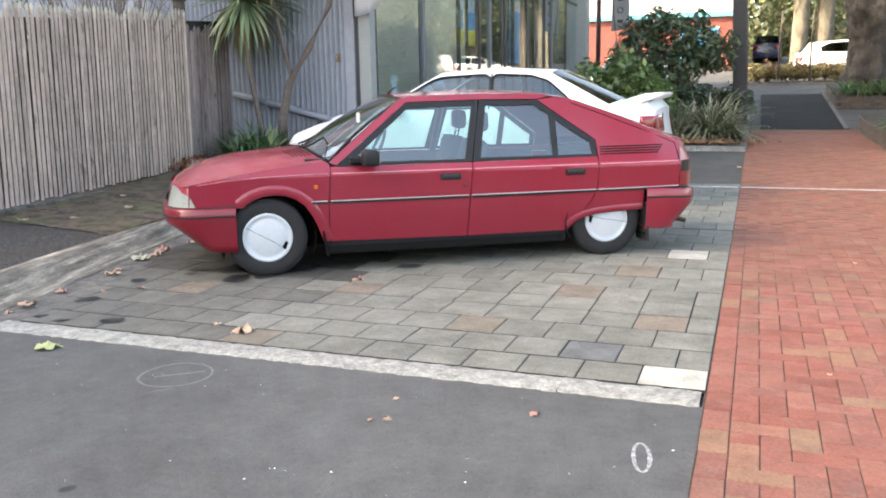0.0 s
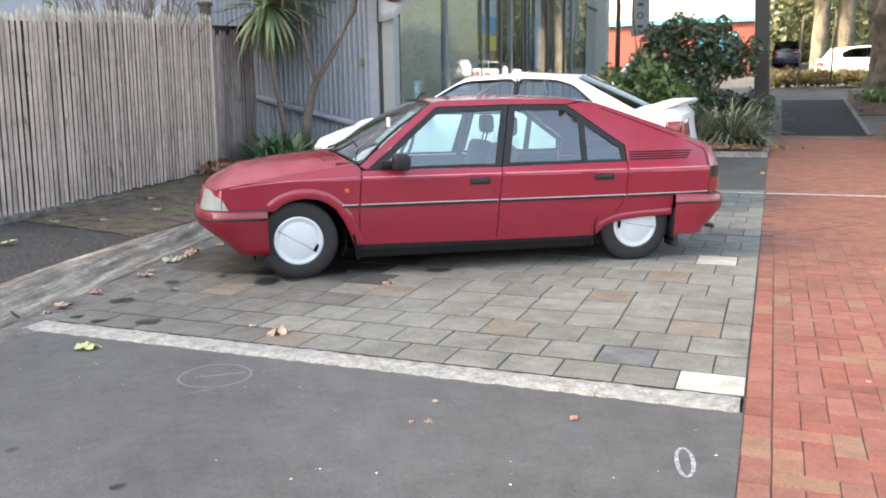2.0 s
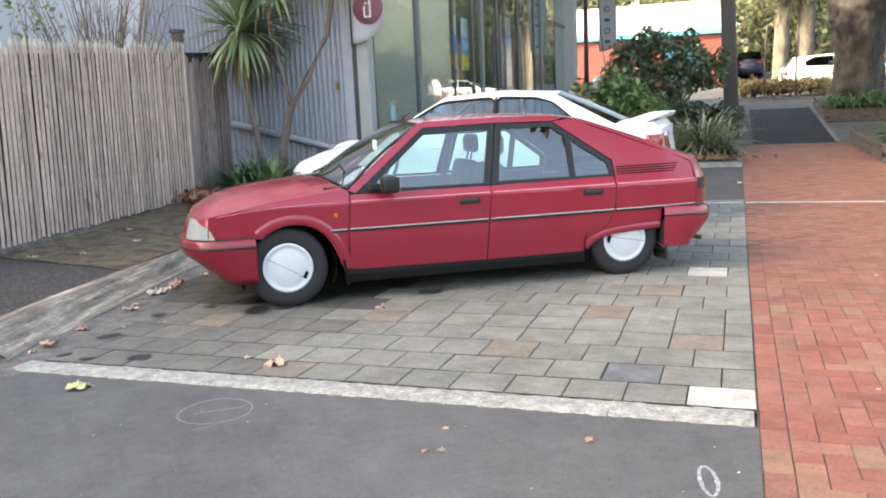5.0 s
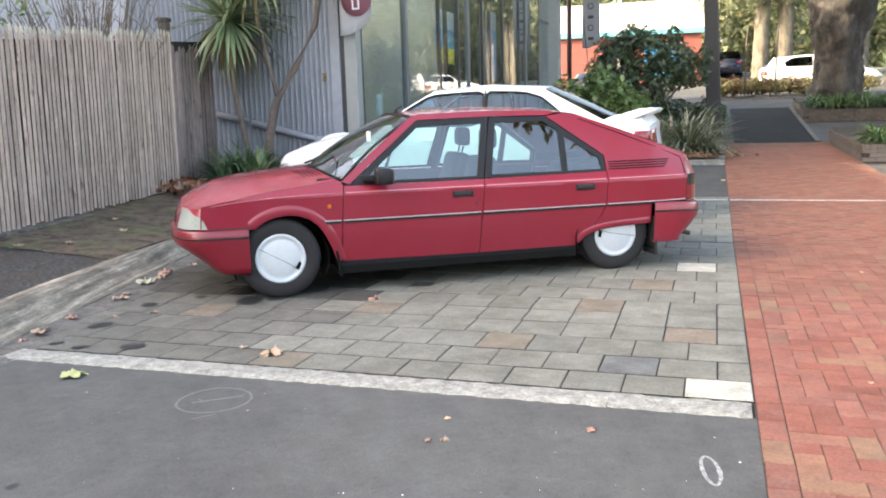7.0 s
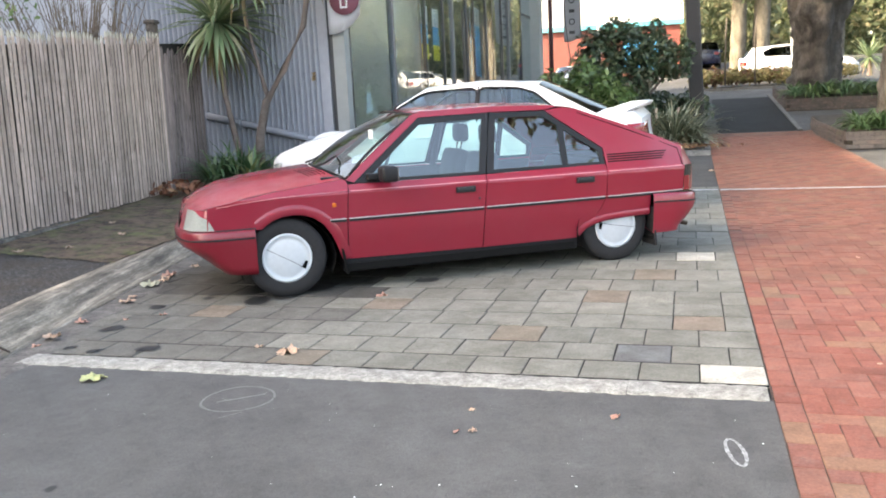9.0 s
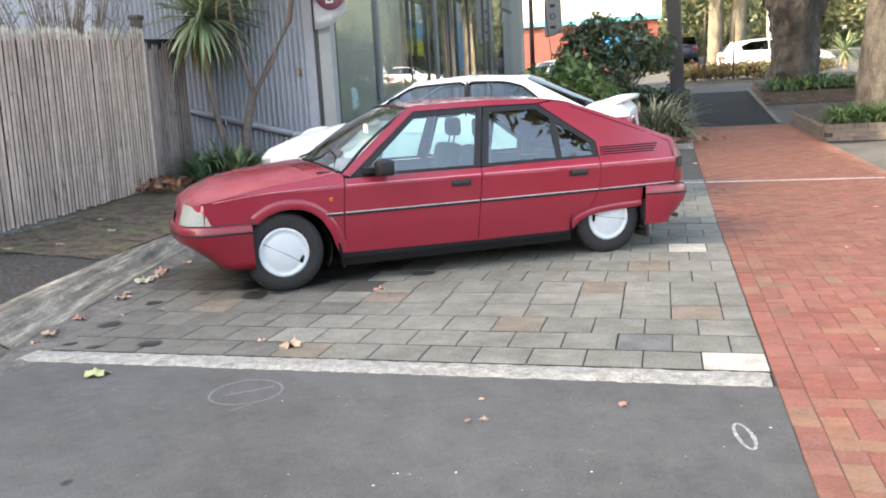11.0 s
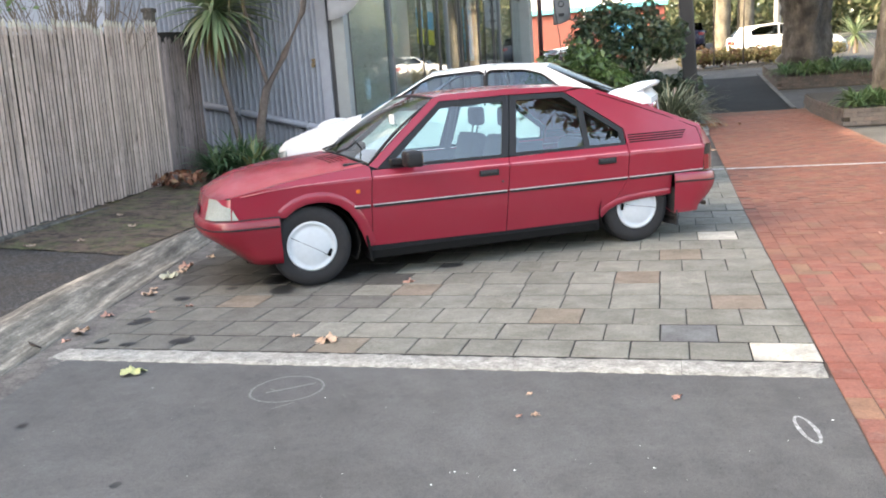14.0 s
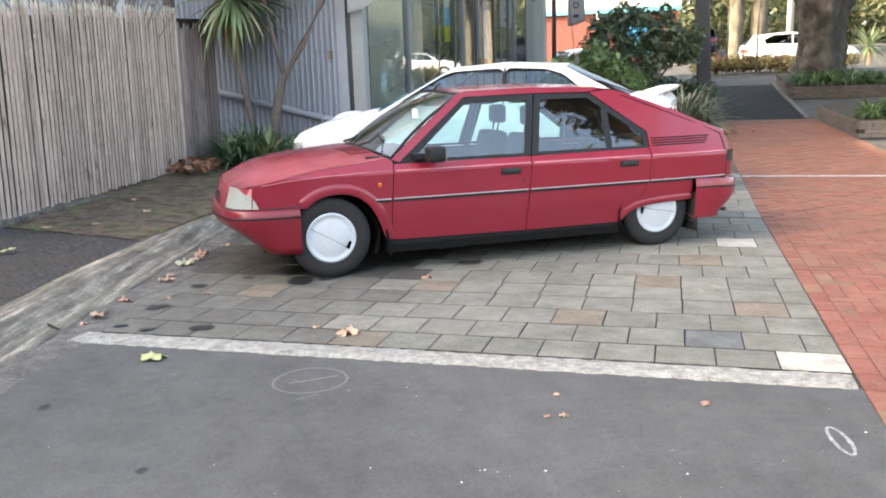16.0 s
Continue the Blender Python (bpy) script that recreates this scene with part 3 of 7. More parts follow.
# ---- the red hatchback ----
def red_car():
    fwd, left = Vector((-0.8715, -0.4906, 0)), Vector((0.4906, -0.8715, 0))
    base = Vector((-0.724, 6.689, 0)) - 0.79 * left
    m = Matrix(((fwd.x, left.x, 0, base.x), (fwd.y, left.y, 0, base.y), (0, 0, 1, 0.0), (0, 0, 0, 1)))
    car = thing("parked_car", "faded red five-door hatchback with white wheel covers parked on grey pavers", "car", m)
    half = curve((-0.95, -0.85, -0.72, -0.62, -0.4, 0.0, 1.2, 2.2, 2.8, 3.1, 3.22, 3.3, 3.4), (0.60, 0.68, 0.755, 0.785, 0.81, 0.825, 0.83, 0.825, 0.815, 0.80, 0.785, 0.74, 0.6))
    tuck = curve((0.1, 0.25, 0.45, 0.70, 0.738, 0.752, 0.80, 1.30), (0.095, 0.066, 0.022, 0.0, -0.004, 0.010, 0.032, 0.215))

    def side(x, z):
        return half(x) - tuck(z)

    g = 0.003
    seam_a = [(2.180, 0.79), (2.188, 0.72), (2.203, 0.5), (2.203, 0.236)]
    seam_b = [(1.115, 0.79), (1.12, 0.72), (1.138, 0.5), (1.15, 0.224)]
    seam_c = [(0.096, 0.80), (0.10, 0.70), (0.105, 0.55), (0.155, 0.445), (0.25, 0.335), (0.35, 0.224)]
    arch = [(2.245, 0.236), (2.285, 0.35), (2.325, 0.44), (2.375, 0.515), (2.44, 0.568), (2.515, 0.596), (2.59, 0.604), (2.67, 0.597), (2.745, 0.572), (2.80, 0.535), (2.822, 0.515)]
    fender = arch + [(3.195, 0.527), (3.190, 0.60), (3.182, 0.690), (2.9, 0.742), (2.7, 0.775), (2.45, 0.803), (2.23, 0.828), (2.195, 0.82)] + [(x + g, z) for x, z in seam_a]
    both("front_wing", [fender], side, RED, car)

    def ridge(path, s, prof, centre):
        """A rounded lip swept along an opening's edge: prof rows of distance from the edge and height over the panel."""
        bm = bmesh.new()
        rows = []
        for i, p in enumerate(path):
            a, b = Vector(path[max(0, i - 1)]), Vector(path[min(len(path) - 1, i + 1)])
            t = (b - a).normalized()
            n = Vector((-t.y, t.x))
            if n.dot(Vector(p) - Vector(centre)) < 0:
                n = -n
            rows.append([(p[0] + n.x * d, s * (side(p[0] + n.x * d, p[1] + n.y * d) + o), p[1] + n.y * d) for d, o in prof])
        add_grid(bm, rows)
        bmesh.ops.recalc_face_normals(bm, faces=bm.faces[:])
        return bm

    fine = []
    for (xa, za), (xb, zb) in zip(arch, arch[1:]):
        fine += [(xa + (xb - xa) * k / 3, za + (zb - za) * k / 3) for k in range(3)]
    fine.append(arch[-1])
    lip_prof = [(0.0, -0.03), (-0.003, 0.006), (0.005, 0.010), (0.026, 0.0115), (0.048, 0.010), (0.060, 0.005), (0.068, 0.002), (0.074, -0.002)]
    for s in (1, -1):
        part("arch_flare", ridge(fine, s, lip_prof, (2.6, 0.2)), RED, car, "raised rounded wheel arch lip")
    both("front_door", [[(x - g, z) for x, z in seam_a] + [(x + g, z) for x, z in seam_b[::-1]]], side, RED, car)
    both("rear_door", [[(x - g, z) for x, z in seam_b] + [(x + g, z) for x, z in seam_c[::-1]]], side, RED, car)
    skirt = [(0.325, 0.236), (0.275, 0.29), (0.2, 0.325), (0.1, 0.346), (-0.05, 0.358), (-0.298, 0.365)]
    quarter = [(x - g, z) for x, z in seam_c] + skirt + [(-0.30, 0.53), (-0.615, 0.538), (-0.62, 0.745), (-0.63, 0.90), (-0.18, 1.082), (0.28, 1.247), (0.40, 1.262), (0.548, 1.245), (0.098, 0.925)]
    both("rear_quarter", [quarter], side, RED, car)
    for s in (1, -1):
        part("rear_arch_flare", ridge(skirt, s, [(0.0, -0.02), (-0.002, 0.005), (0.006, 0.010), (0.028, 0.010), (0.042, 0.005), (0.055, -0.002)], (0.0, 0.1)), RED, car, "raised rear arch lip with chipped paint")

    # roof sides and window surrounds
    rail = [(2.19, 0.822), (1.95, 1.02), (1.64, 1.262), (1.56, 1.287), (1.0, 1.297), (0.5, 1.285), (0.28, 1.25), (0.40, 1.263), (0.548, 1.247), (1.0, 1.254), (1.585, 1.243), (2.135, 0.80)]
    rail = rail[:6] + [(0.44, 1.272), (0.548, 1.25)] + rail[9:]
    both("windscreen_pillar", [rail], side, RED, car)
    front_hole = [(2.035, 0.815), (1.575, 1.196), (1.075, 1.206), (1.165, 0.815)]
    front_frame = [(2.13, 0.795), (1.59, 1.238), (1.02, 1.249), (1.115, 0.795)]
    both("window_frame", [front_frame, front_hole], side, TRIM, car, out=-0.006)
    rear_hole = [(1.045, 0.82), (0.965, 1.206), (0.575, 1.204), (0.462, 1.125), (0.468, 0.82)]
    small_hole = [(0.42, 0.82), (0.414, 1.09), (0.148, 0.905), (0.14, 0.82)]
    rear_frame = [(1.105, 0.797), (1.01, 1.249), (0.552, 1.242), (0.104, 0.922), (0.104, 0.797)]
    both("window_frame", [rear_frame, rear_hole, small_hole], side, TRIM, car, out=-0.006)
    grow = 0.01
    for loop in (front_hole, rear_hole, small_hole):
        cx, cz = sum(p[0] for p in loop) / len(loop), sum(p[1] for p in loop) / len(loop)
        big = [(x + math.copysign(grow, x - cx), z + math.copysign(grow, z - cz)) for x, z in loop]
        for ob in both("side_window", [big], side, CAR_GLASS, car, out=-0.014, flange=0):
            ob.visible_shadow = False

    # roof, bonnet, screens
    edge_z = curve((0.28, 0.5, 1.0, 1.56, 1.64), (1.247, 1.283, 1.296, 1.286, 1.262))

    def roof(a, b):
        y = (2 * b - 1)
        x0, x1 = 0.28 - 0.02 * (1 - y * y), 1.61 + 0.06 * (1 - y * y)
        x = x0 + (x1 - x0) * a
        z = edge_z(min(x, 1.62)) if x < 1.6 else edge_z(1.6)
        return (x, y * side(x, z), z + 0.036 * (1 - abs(y) ** 2.4) * (1 if 0.3 < a < 0.8 else 0.85))
    patch(car, "roof", RED, roof, 18, 14)
    part("roof_aerial", tube([(1.62, 0.02, 1.30), (1.60, 0.02, 1.335), (1.55, 0.02, 1.36)], [0.012, 0.008, 0.004], 6), TRIM, car)

    cz = curve((2.2, 2.35, 2.7, 2.9, 3.1, 3.25, 3.34, 3.38), (0.91, 0.905, 0.878, 0.856, 0.818, 0.755, 0.695, 0.66))
    ez = curve((2.2, 2.45, 2.7, 2.9, 3.128, 3.25), (0.832, 0.806, 0.778, 0.745, 0.695, 0.668))

    def bonnet(a, b):
        y = 2 * b - 1
        xf, xr = 3.355 - 0.225 * abs(y) ** 2.2, 2.37 - 0.15 * y * y
        x = xr + (xf - xr) * (1 - (1 - a) ** 1.35)
        yy = y * (half(x) - 0.075)
        e = ez(x)
        dome = (1 - abs(y) ** 2.6)
        swage = 0.005 * math.exp(-((abs(y) - 0.62) / 0.07) ** 2)
        return (x, yy, e + (cz(min(x + 0.1 * y * y, 3.38)) - e) * dome + swage)
    patch(car, "bonnet", RED, bonnet, 22, 22)
    # the narrow shoulder between bonnet and wing
    for s in (1, -1):
        patch(car, "wing_top", RED, lambda a, b, s=s: (2.21 + 0.95 * a, s * ((half(2.21 + 0.95 * a) - 0.075) * (1 - b) + (side(2.21 + 0.95 * a, ez(2.21 + 0.95 * a) - 0.004)) * b), ez(2.21 + 0.95 * a) - 0.004 * b), 14, 3)
    for k in range(5):
        for s in (1, -1):
            part("bonnet_louvre", tube([Vector(bonnet(0.02 + 0.024 * k, 0.5 + s * (0.18 + 0.025 * j))) + Vector((0, 0, 0.001)) for j in range(9)], 0.0035, 4), VOID, car)

    def screen(a, b, inset=0.0):
        y = (2 * b - 1) * (1 - inset)
        a = inset * 0.5 + a * (1 - inset)
        xb, zb, yb = 2.335 - 0.155 * y * y, 0.905 - 0.075 * y * y, 0.735 * y
        xt, zt, yt = 1.67 - 0.055 * y * y, 1.292 - 0.03 * y * y, 0.615 * y
        bulge = 0.035 * math.sin(math.pi * a)
        return (xb + (xt - xb) * a + bulge * 0.6, yb + (yt - yb) * a, zb + (zt - zb) * a + bulge * 0.6)
    patch(car, "windscreen", SCREEN_GLASS, screen, 10, 14).visible_shadow = False
    bm = bmesh.new()
    outer = [screen(0, j / 14) for j in range(15)] + [screen(i / 10, 1) for i in range(1, 11)] + [screen(1, j / 14) for j in range(13, -1, -1)] + [screen(i / 10, 0) for i in range(9, 0, -1)]
    add_tube(bm, outer + [outer[0]], 0.011, 6, cap=False)
    part("screen_rubber", bm, TRIM, car)
    for y0 in (0.42, -0.18):
        part("wiper", tube([(2.35, y0, 0.915), (2.29, y0 + 0.12, 0.945), (2.20, y0 + 0.02, 0.985), (2.18, y0 - 0.18, 0.99)], [0.010, 0.008, 0.006, 0.005], 6), TRIM, car)
    part("scuttle", box(2.2, -0.70, 0.80, 2.36, 0.70, 0.845, 0.01), TRIM, car)
    part("licence_label", box(1.93, 0.50, 1.10, 1.945, 0.60, 1.17), PAPER, car, "white paper label inside the windscreen", m=Matrix.Translation((0.0, 0.0, 0.0)))

    # hatch
    def lip(y):
        return (-0.89 + 0.262 * abs(y) ** 2.4, y * 0.716, 0.898 - 0.002 * y * y)

    def hatch(a, b):
        y = 2 * b - 1
        top = Vector((0.275 - 0.02 * (1 - y * y), y * side(0.28, 1.247), 1.247 + 0.031 * (1 - abs(y) ** 2.4)))
        low = Vector(lip(y))
        p = top + (low - top) * a
        p.z += 0.003 * math.sin(math.pi * a)
        return p
    patch(car, "tailgate", RED, hatch, 12, 16)
    patch(car, "rear_window", TRIM, lambda a, b: hatch(0.10 + 0.62 * a, 0.16 + 0.68 * b) + Vector((-0.002, 0, 0.004)), 8, 12, "dark heated rear window")
    tail_plan = [(-0.615, 0.782), (-0.66, 0.768), (-0.71, 0.738), (-0.765, 0.67), (-0.80, 0.55), (-0.825, 0.30), (-0.83, 0.0)]
    ring = tail_plan + [(x, -y) for x, y in tail_plan[-2::-1]]

    def band(name, material, lo, hi, i0, i1, label="", grow=0.0, lean=0.0):
        bm = bmesh.new()
        rows = []
        for t in (0, 0.35, 0.7, 1.0):
            z = lo + (hi - lo) * t
            rows.append([(x * (1 + grow) - lean * t * (1 if x < 0 else -1), y * (1 + grow), z) for x, y in ring[i0:i1 + 1]])
        add_grid(bm, rows)
        bmesh.ops.recalc_face_normals(bm, faces=bm.faces[:])
        return part(name, bm, material, car, label)
    ring_x = curve([y for x, y in ring[::-1]], [x for x, y in ring[::-1]])

    def tail_top(a, b):
        y = 2 * b - 1
        top = Vector(lip(y)) - Vector((0, 0, 0.003))
        low = Vector((ring_x(y * 0.782), y * 0.782, 0.744))
        return top.lerp(low, a)
    patch(car, "tail_panel", RED, tail_top, 4, 20)
    band("rear_panel", TRIM, 0.535, 0.745, 4, 8)
    for i0, i1 in ((0, 4), (8, 12)):
        band("tail_light", RED_LENS, 0.54, 0.655, i0, i1, "red tail light lens")
        band("rear_indicator", SMOKE_LENS, 0.657, 0.743, i0, i1, "smoked upper tail light lens")

    # bumpers
    front_plan = [(2.868, 0.829), (3.0, 0.82), (3.12, 0.812), (3.215, 0.795), (3.285, 0.755), (3.34, 0.68), (3.385, 0.53), (3.42, 0.27), (3.432, 0.0)]
    rear_plan = [(-0.31, 0.83), (-0.5, 0.822), (-0.63, 0.80), (-0.73, 0.75), (-0.81, 0.65), (-0.865, 0.48), (-0.90, 0.25), (-0.91, 0.0)]

    def bumper(name, plan, sign, levels, x_side, x_end):
        full = plan + [(x, -y) for x, y in plan[-2::-1]]
        bm = bmesh.new()
        rows = []
        for z, off, inset, dz_end in levels:
            row = []
            for x, y in full:
                k = min(1, max(0, (x - x_side) / (x_end - x_side)))
                row.append((x - sign * off * k, y * (1 - inset), z + dz_end * k))
            rows.append(row)
        add_grid(bm, rows)
        bmesh.ops.recalc_face_normals(bm, faces=bm.faces[:])
        b = part(name, bm, SHADED_RED if sign > 0 else RED, car, "red plastic bumper with black insert")
        bm = bmesh.new()
        for (za, zb) in ((0.458, 0.470),):
            rows = []
            for z in (za, zb):
                rows.append([(x + sign * 0.005 * (1 if abs(x - x_side) > 0.05 else 0), y * 1.007, z + levels[2][3] * min(1, max(0, (x - x_side) / (x_end - x_side)))) for x, y in full])
            add_grid(bm, rows)
        bmesh.ops.recalc_face_normals(bm, faces=bm.faces[:])
        bmesh.ops.solidify(bm, geom=bm.faces[:], thickness=0.006)
        part("bumper_strip", bm, TRIM, b)
        return b
    bumper("front_bumper", front_plan, 1, [(0.522, 0.10, 0.10, 0.0), (0.522, 0.02, 0.012, 0.0), (0.508, 0.0, 0.0, 0.0), (0.44, -0.004, 0.0, 0.0), (0.405, 0.012, 0.004, 0.0), (0.34, 0.10, 0.008, 0.01), (0.255, 0.215, 0.012, 0.01), (0.20, 0.29, 0.02, 0.01), (0.20, 0.42, 0.15, 0.02)], 2.95, 3.43)
    bumper("rear_bumper", rear_plan, -1, [(0.532, 0.10, 0.10, -0.03), (0.532, 0.015, 0.012, -0.03), (0.515, 0.0, 0.0, -0.03), (0.44, -0.004, 0.0, -0.02), (0.39, 0.01, 0.004, -0.01), (0.31, 0.10, 0.01, 0.0), (0.245, 0.20, 0.02, 0.0), (0.215, 0.23, 0.025, 0.0), (0.205, 0.21, 0.03, 0.0), (0.24, 0.4, 0.2, 0.0)], -0.42, -0.91)
    nose = [(3.195, 0.787), (3.215, 0.780), (3.26, 0.75), (3.315, 0.675), (3.36, 0.53), (3.395, 0.30), (3.405, 0.0)]
    nose_all = nose + [(x, -y) for x, y in nose[-2::-1]]

    def front_band(name, material, lo, hi, i0, i1, label="", out=0.0, wrap=0.0):
        bm = bmesh.new()
        rows = []
        for t in (0, 0.5, 1.0):
            row = []
            for x, y in nose_all[i0:i1 + 1]:
                z0 = lo(y) if callable(lo) else lo
                z = z0 + (hi(y) - z0) * t
                k = max(0.0, (z - 0.53) / 0.15)
                turn = max(0.0, (abs(y) - 0.70) / 0.087)
                row.append((x + out - 0.045 * k * min(1, (x - 3.1) / 0.2) - wrap * (1 - t) * turn, (y + (0.007 * turn if wrap else 0) * (1 if y > 0 else -1)) * (1 - 0.03 * k), z))
            rows.append(row)
        add_grid(bm, rows)
        bmesh.ops.recalc_face_normals(bm, faces=bm.faces[:])
        return part(name, bm, material, car, label)
    front_band("nose_panel", RED, 0.52, lambda y: 0.70 - 0.045 * (abs(y) / 0.79) ** 2, 4, 8)
    front_band("grille", TRIM, 0.545, lambda y: 0.60, 5, 7, out=0.006)
    lamp_top = lambda y: min(0.676, 0.612 + 0.55 * (0.795 - abs(y)))
    for i0, i1 in ((0, 4), (8, 12)):
        front_band("headlight", LENS, 0.532, lamp_top, i0, i1, "clear ribbed headlight lens", wrap=0.05)
        front_band("headlight_brow", RED, lambda y: lamp_top(y) - 0.002, lambda y: 0.684 - 0.008 * (abs(y) / 0.79) ** 2, i0, i1)
    nose_x = curve([y for x, y in nose_all[::-1]], [x for x, y in nose_all[::-1]])

    def bonnet_lip(a, b):
        y = 2 * b - 1
        p = Vector(bonnet(1.0, b))
        yy = p.y
        x = nose_x(yy)
        q = Vector((x - 0.045 * min(1, (x - 3.1) / 0.2), yy * 0.97, 0.682 - 0.010 * (abs(yy) / 0.79) ** 2))
        return p.lerp(q, a)
    patch(car, "bonnet_lip", RED, bonnet_lip, 3, 24)
    for s in (1, -1):
        part("lamp_body", box(3.0, s * 0.45 - 0.22, 0.48, 3.17, s * 0.45 + 0.22, 0.64), VOID, car)

    # small trim on the flanks
    def strip_bm(x0, x1, s, z0, z1, out=0.012, thick=0.014):
        bm = bmesh.new()
        n = max(2, int(abs(x1 - x0) / 0.15))
        rows = [[(x0 + (x1 - x0) * i / n, s * (side(x0 + (x1 - x0) * i / n, z) + out), z) for i in range(n + 1)] for z in (z0, z1)]
        add_grid(bm, rows, smooth=False)
        bmesh.ops.recalc_face_normals(bm, faces=bm.faces[:])
        bmesh.ops.solidify(bm, geom=bm.faces[:], thickness=thick)
        return bm
    for s in (1, -1):
        for x0, x1 in ((2.33, 2.212), (2.19, 1.148), (1.125, 0.115), (0.095, -0.61)):
            st = part("rubbing_strip", strip_bm(x0, x1, s, 0.523, 0.540, 0.009, 0.010), TRIM, car)
            part("bright_line", strip_bm(x0, x1, s, 0.5405, 0.5465, 0.009, 0.009), BRIGHT, st)
        for x in (1.29, 0.295):
            h = part("door_handle", box(x - 0.078, s * (side(x, 0.7)) - 0.014, 0.668, x + 0.078, s * (side(x, 0.7)) + 0.014, 0.714, 0.006), TRIM, car)
            part("handle_grip", box(x - 0.06, s * (side(x, 0.7) + 0.014) - 0.006, 0.688, x + 0.07, s * (side(x, 0.7) + 0.014) + 0.006, 0.708, 0.003), DASH, h)
        part("door_lock", lathe([(0.009, 0), (0.009, 0.004), (0, 0.005)], 12), DASH, car, m=Matrix.Translation((1.18, s * side(1.18, 0.62) + 0.001, 0.615)) @ Matrix.Rotation(0 if s > 0 else math.pi, 4, "Z"))
        part("side_repeater", box(2.278, s * side(2.29, 0.65) - 0.012, 0.635, 2.308, s * side(2.29, 0.65) + 0.008, 0.665, 0.004), AMBER, car)
        v = [part("quarter_vent", strip_bm(0.075, -0.47 + 0.022 * (4 - k) * 0.0 + 0.016 * k, s, 0.868 - 0.0185 * k, 0.8765 - 0.0185 * k, 0.003, 0.004), VOID, car) for k in range(4)]
        part("sill", box(0.34, s * 0.742 - 0.03, 0.135, 2.24, s * 0.742 + 0.012, 0.236, 0.012), SILL, car)
        # pale strips paint the light caught along the body and wing creases
        for x0, x1 in ((2.17, 1.128), (1.10, 0.115), (0.085, -0.60)):
            part("crease_line", strip_bm(x0, x1, s, 0.742, 0.748, 0.002, 0.003), CREASE_GLINT, car, "pale strip painted as the highlight along the body crease")
        part("wing_crease", tube([(x, s * (side(x, z) + 0.001), z) for x, z in ((2.20, 0.745), (2.45, 0.741), (2.7, 0.732), (2.95, 0.712), (3.12, 0.690))], 0.0032, 5), CREASE_GLINT, car, "pale strip painted as the highlight along the wing crease")
        part("bumper_gap", strip_bm(3.14, 2.86, s, 0.516, 0.532, 0.004, 0.008), DASH, car)
        part("hatch_seam", tube([(x, s * (side(x, z) + 0.001), z) for x, z in ((0.27, 1.215), (0.0, 1.115), (-0.3, 1.0), (-0.585, 0.885), (-0.60, 0.82), (-0.605, 0.75))], 0.0032, 5), VOID, car)
        mir = part("door_mirror", box(1.845, s * 0.93 - 0.085, 0.80, 1.965, s * 0.93 + 0.085, 0.912, 0.022), TRIM, car, "black plastic door mirror", smooth=True)
        part("mirror_arm", box(1.93, s * 0.815 - 0.05, 0.815, 2.04, s * 0.815 + 0.04, 0.86, 0.01), TRIM, mir)
        part("mirror_glass", box(1.842, s * 0.93 - 0.07, 0.815, 1.846, s * 0.93 + 0.07, 0.898), CHROME, mir)
        part("front_mudflap", box(2.246, s * 0.70 - 0.10, 0.125, 2.266, s * 0.70 + 0.085, 0.36, 0.005), VOID, car, m=Matrix.Translation((2.25, 0, 0.36)) @ Matrix.Rotation(radians(9), 4, "Y") @ Matrix.Translation((-2.25, 0, -0.36)))
        part("rear_mudflap", box(-0.355, s * 0.70 - 0.10, 0.085, -0.335, s * 0.70 + 0.11, 0.40, 0.004), RUBBER, car, m=Matrix.Rotation(radians(3), 4, "Y"))
        # wheel housings
        for cx in (2.655, 0.0):
            bm = bmesh.new()
            rows = [[(cx + 0.355 * math.cos(a), s * y, 0.285 + 0.30 * math.sin(a)) for a in [math.pi * (i / 16 * 1.3 - 0.15) for i in range(17)]] for y in (0.45, 0.79)]
            add_grid(bm, rows)
            bm.faces.new([bm.verts.new(p) for p in rows[0]])
            part("wheel_housing", bm, VOID, car)
        wheel(car, (2.655, s * 0.70, 0.289), s, 0.0)
        wheel(car, (0.0, s * 0.672, 0.289), s, 3.49)
    part("underbody", box(-0.55, -0.44, 0.16, 3.1, 0.44, 0.30), VOID, car)
    part("floor_pan", box(0.38, -0.77, 0.15, 2.23, 0.77, 0.20), VOID, car)
    part("bulkhead", box(2.2, -0.72, 0.2, 2.24, 0.72, 0.82), VOID, car)
    part("engine", box(2.26, -0.43, 0.2, 3.1, 0.43, 0.62), VOID, car)
    part("exhaust", tube([(-0.5, 0.42, 0.22), (-0.80, 0.44, 0.215), (-0.86, 0.44, 0.20)], 0.02, 10), simple("rusty_steel", (0.08, 0.05, 0.035), 0.7, 0.6), car)

    # cabin
    part("dashboard", box(1.78, -0.70, 0.60, 2.22, 0.70, 0.85, 0.05), DASH, car, smooth=True)
    part("steering_wheel", lathe([(0.18 + 0.014 * math.cos(a), 0.014 * math.sin(a)) for a in [k * math.tau / 8 for k in range(9)]], 28), DASH, car, m=Matrix.Translation((1.68, -0.36, 0.83)) @ Matrix.Rotation(radians(65), 4, "Y") @ Matrix.Rotation(radians(90), 4, "X"))
    for y in (0.36, -0.36):
        seat(car, 1.35, y, 0.50, CLOTH)
    part("rear_cushion", box(0.0, -0.66, 0.24, 0.50, 0.66, 0.46, 0.05), CLOTH, car, smooth=True)
    bm = box(-0.07, -0.66, 0.0, 0.07, 0.66, 0.43, 0.05)
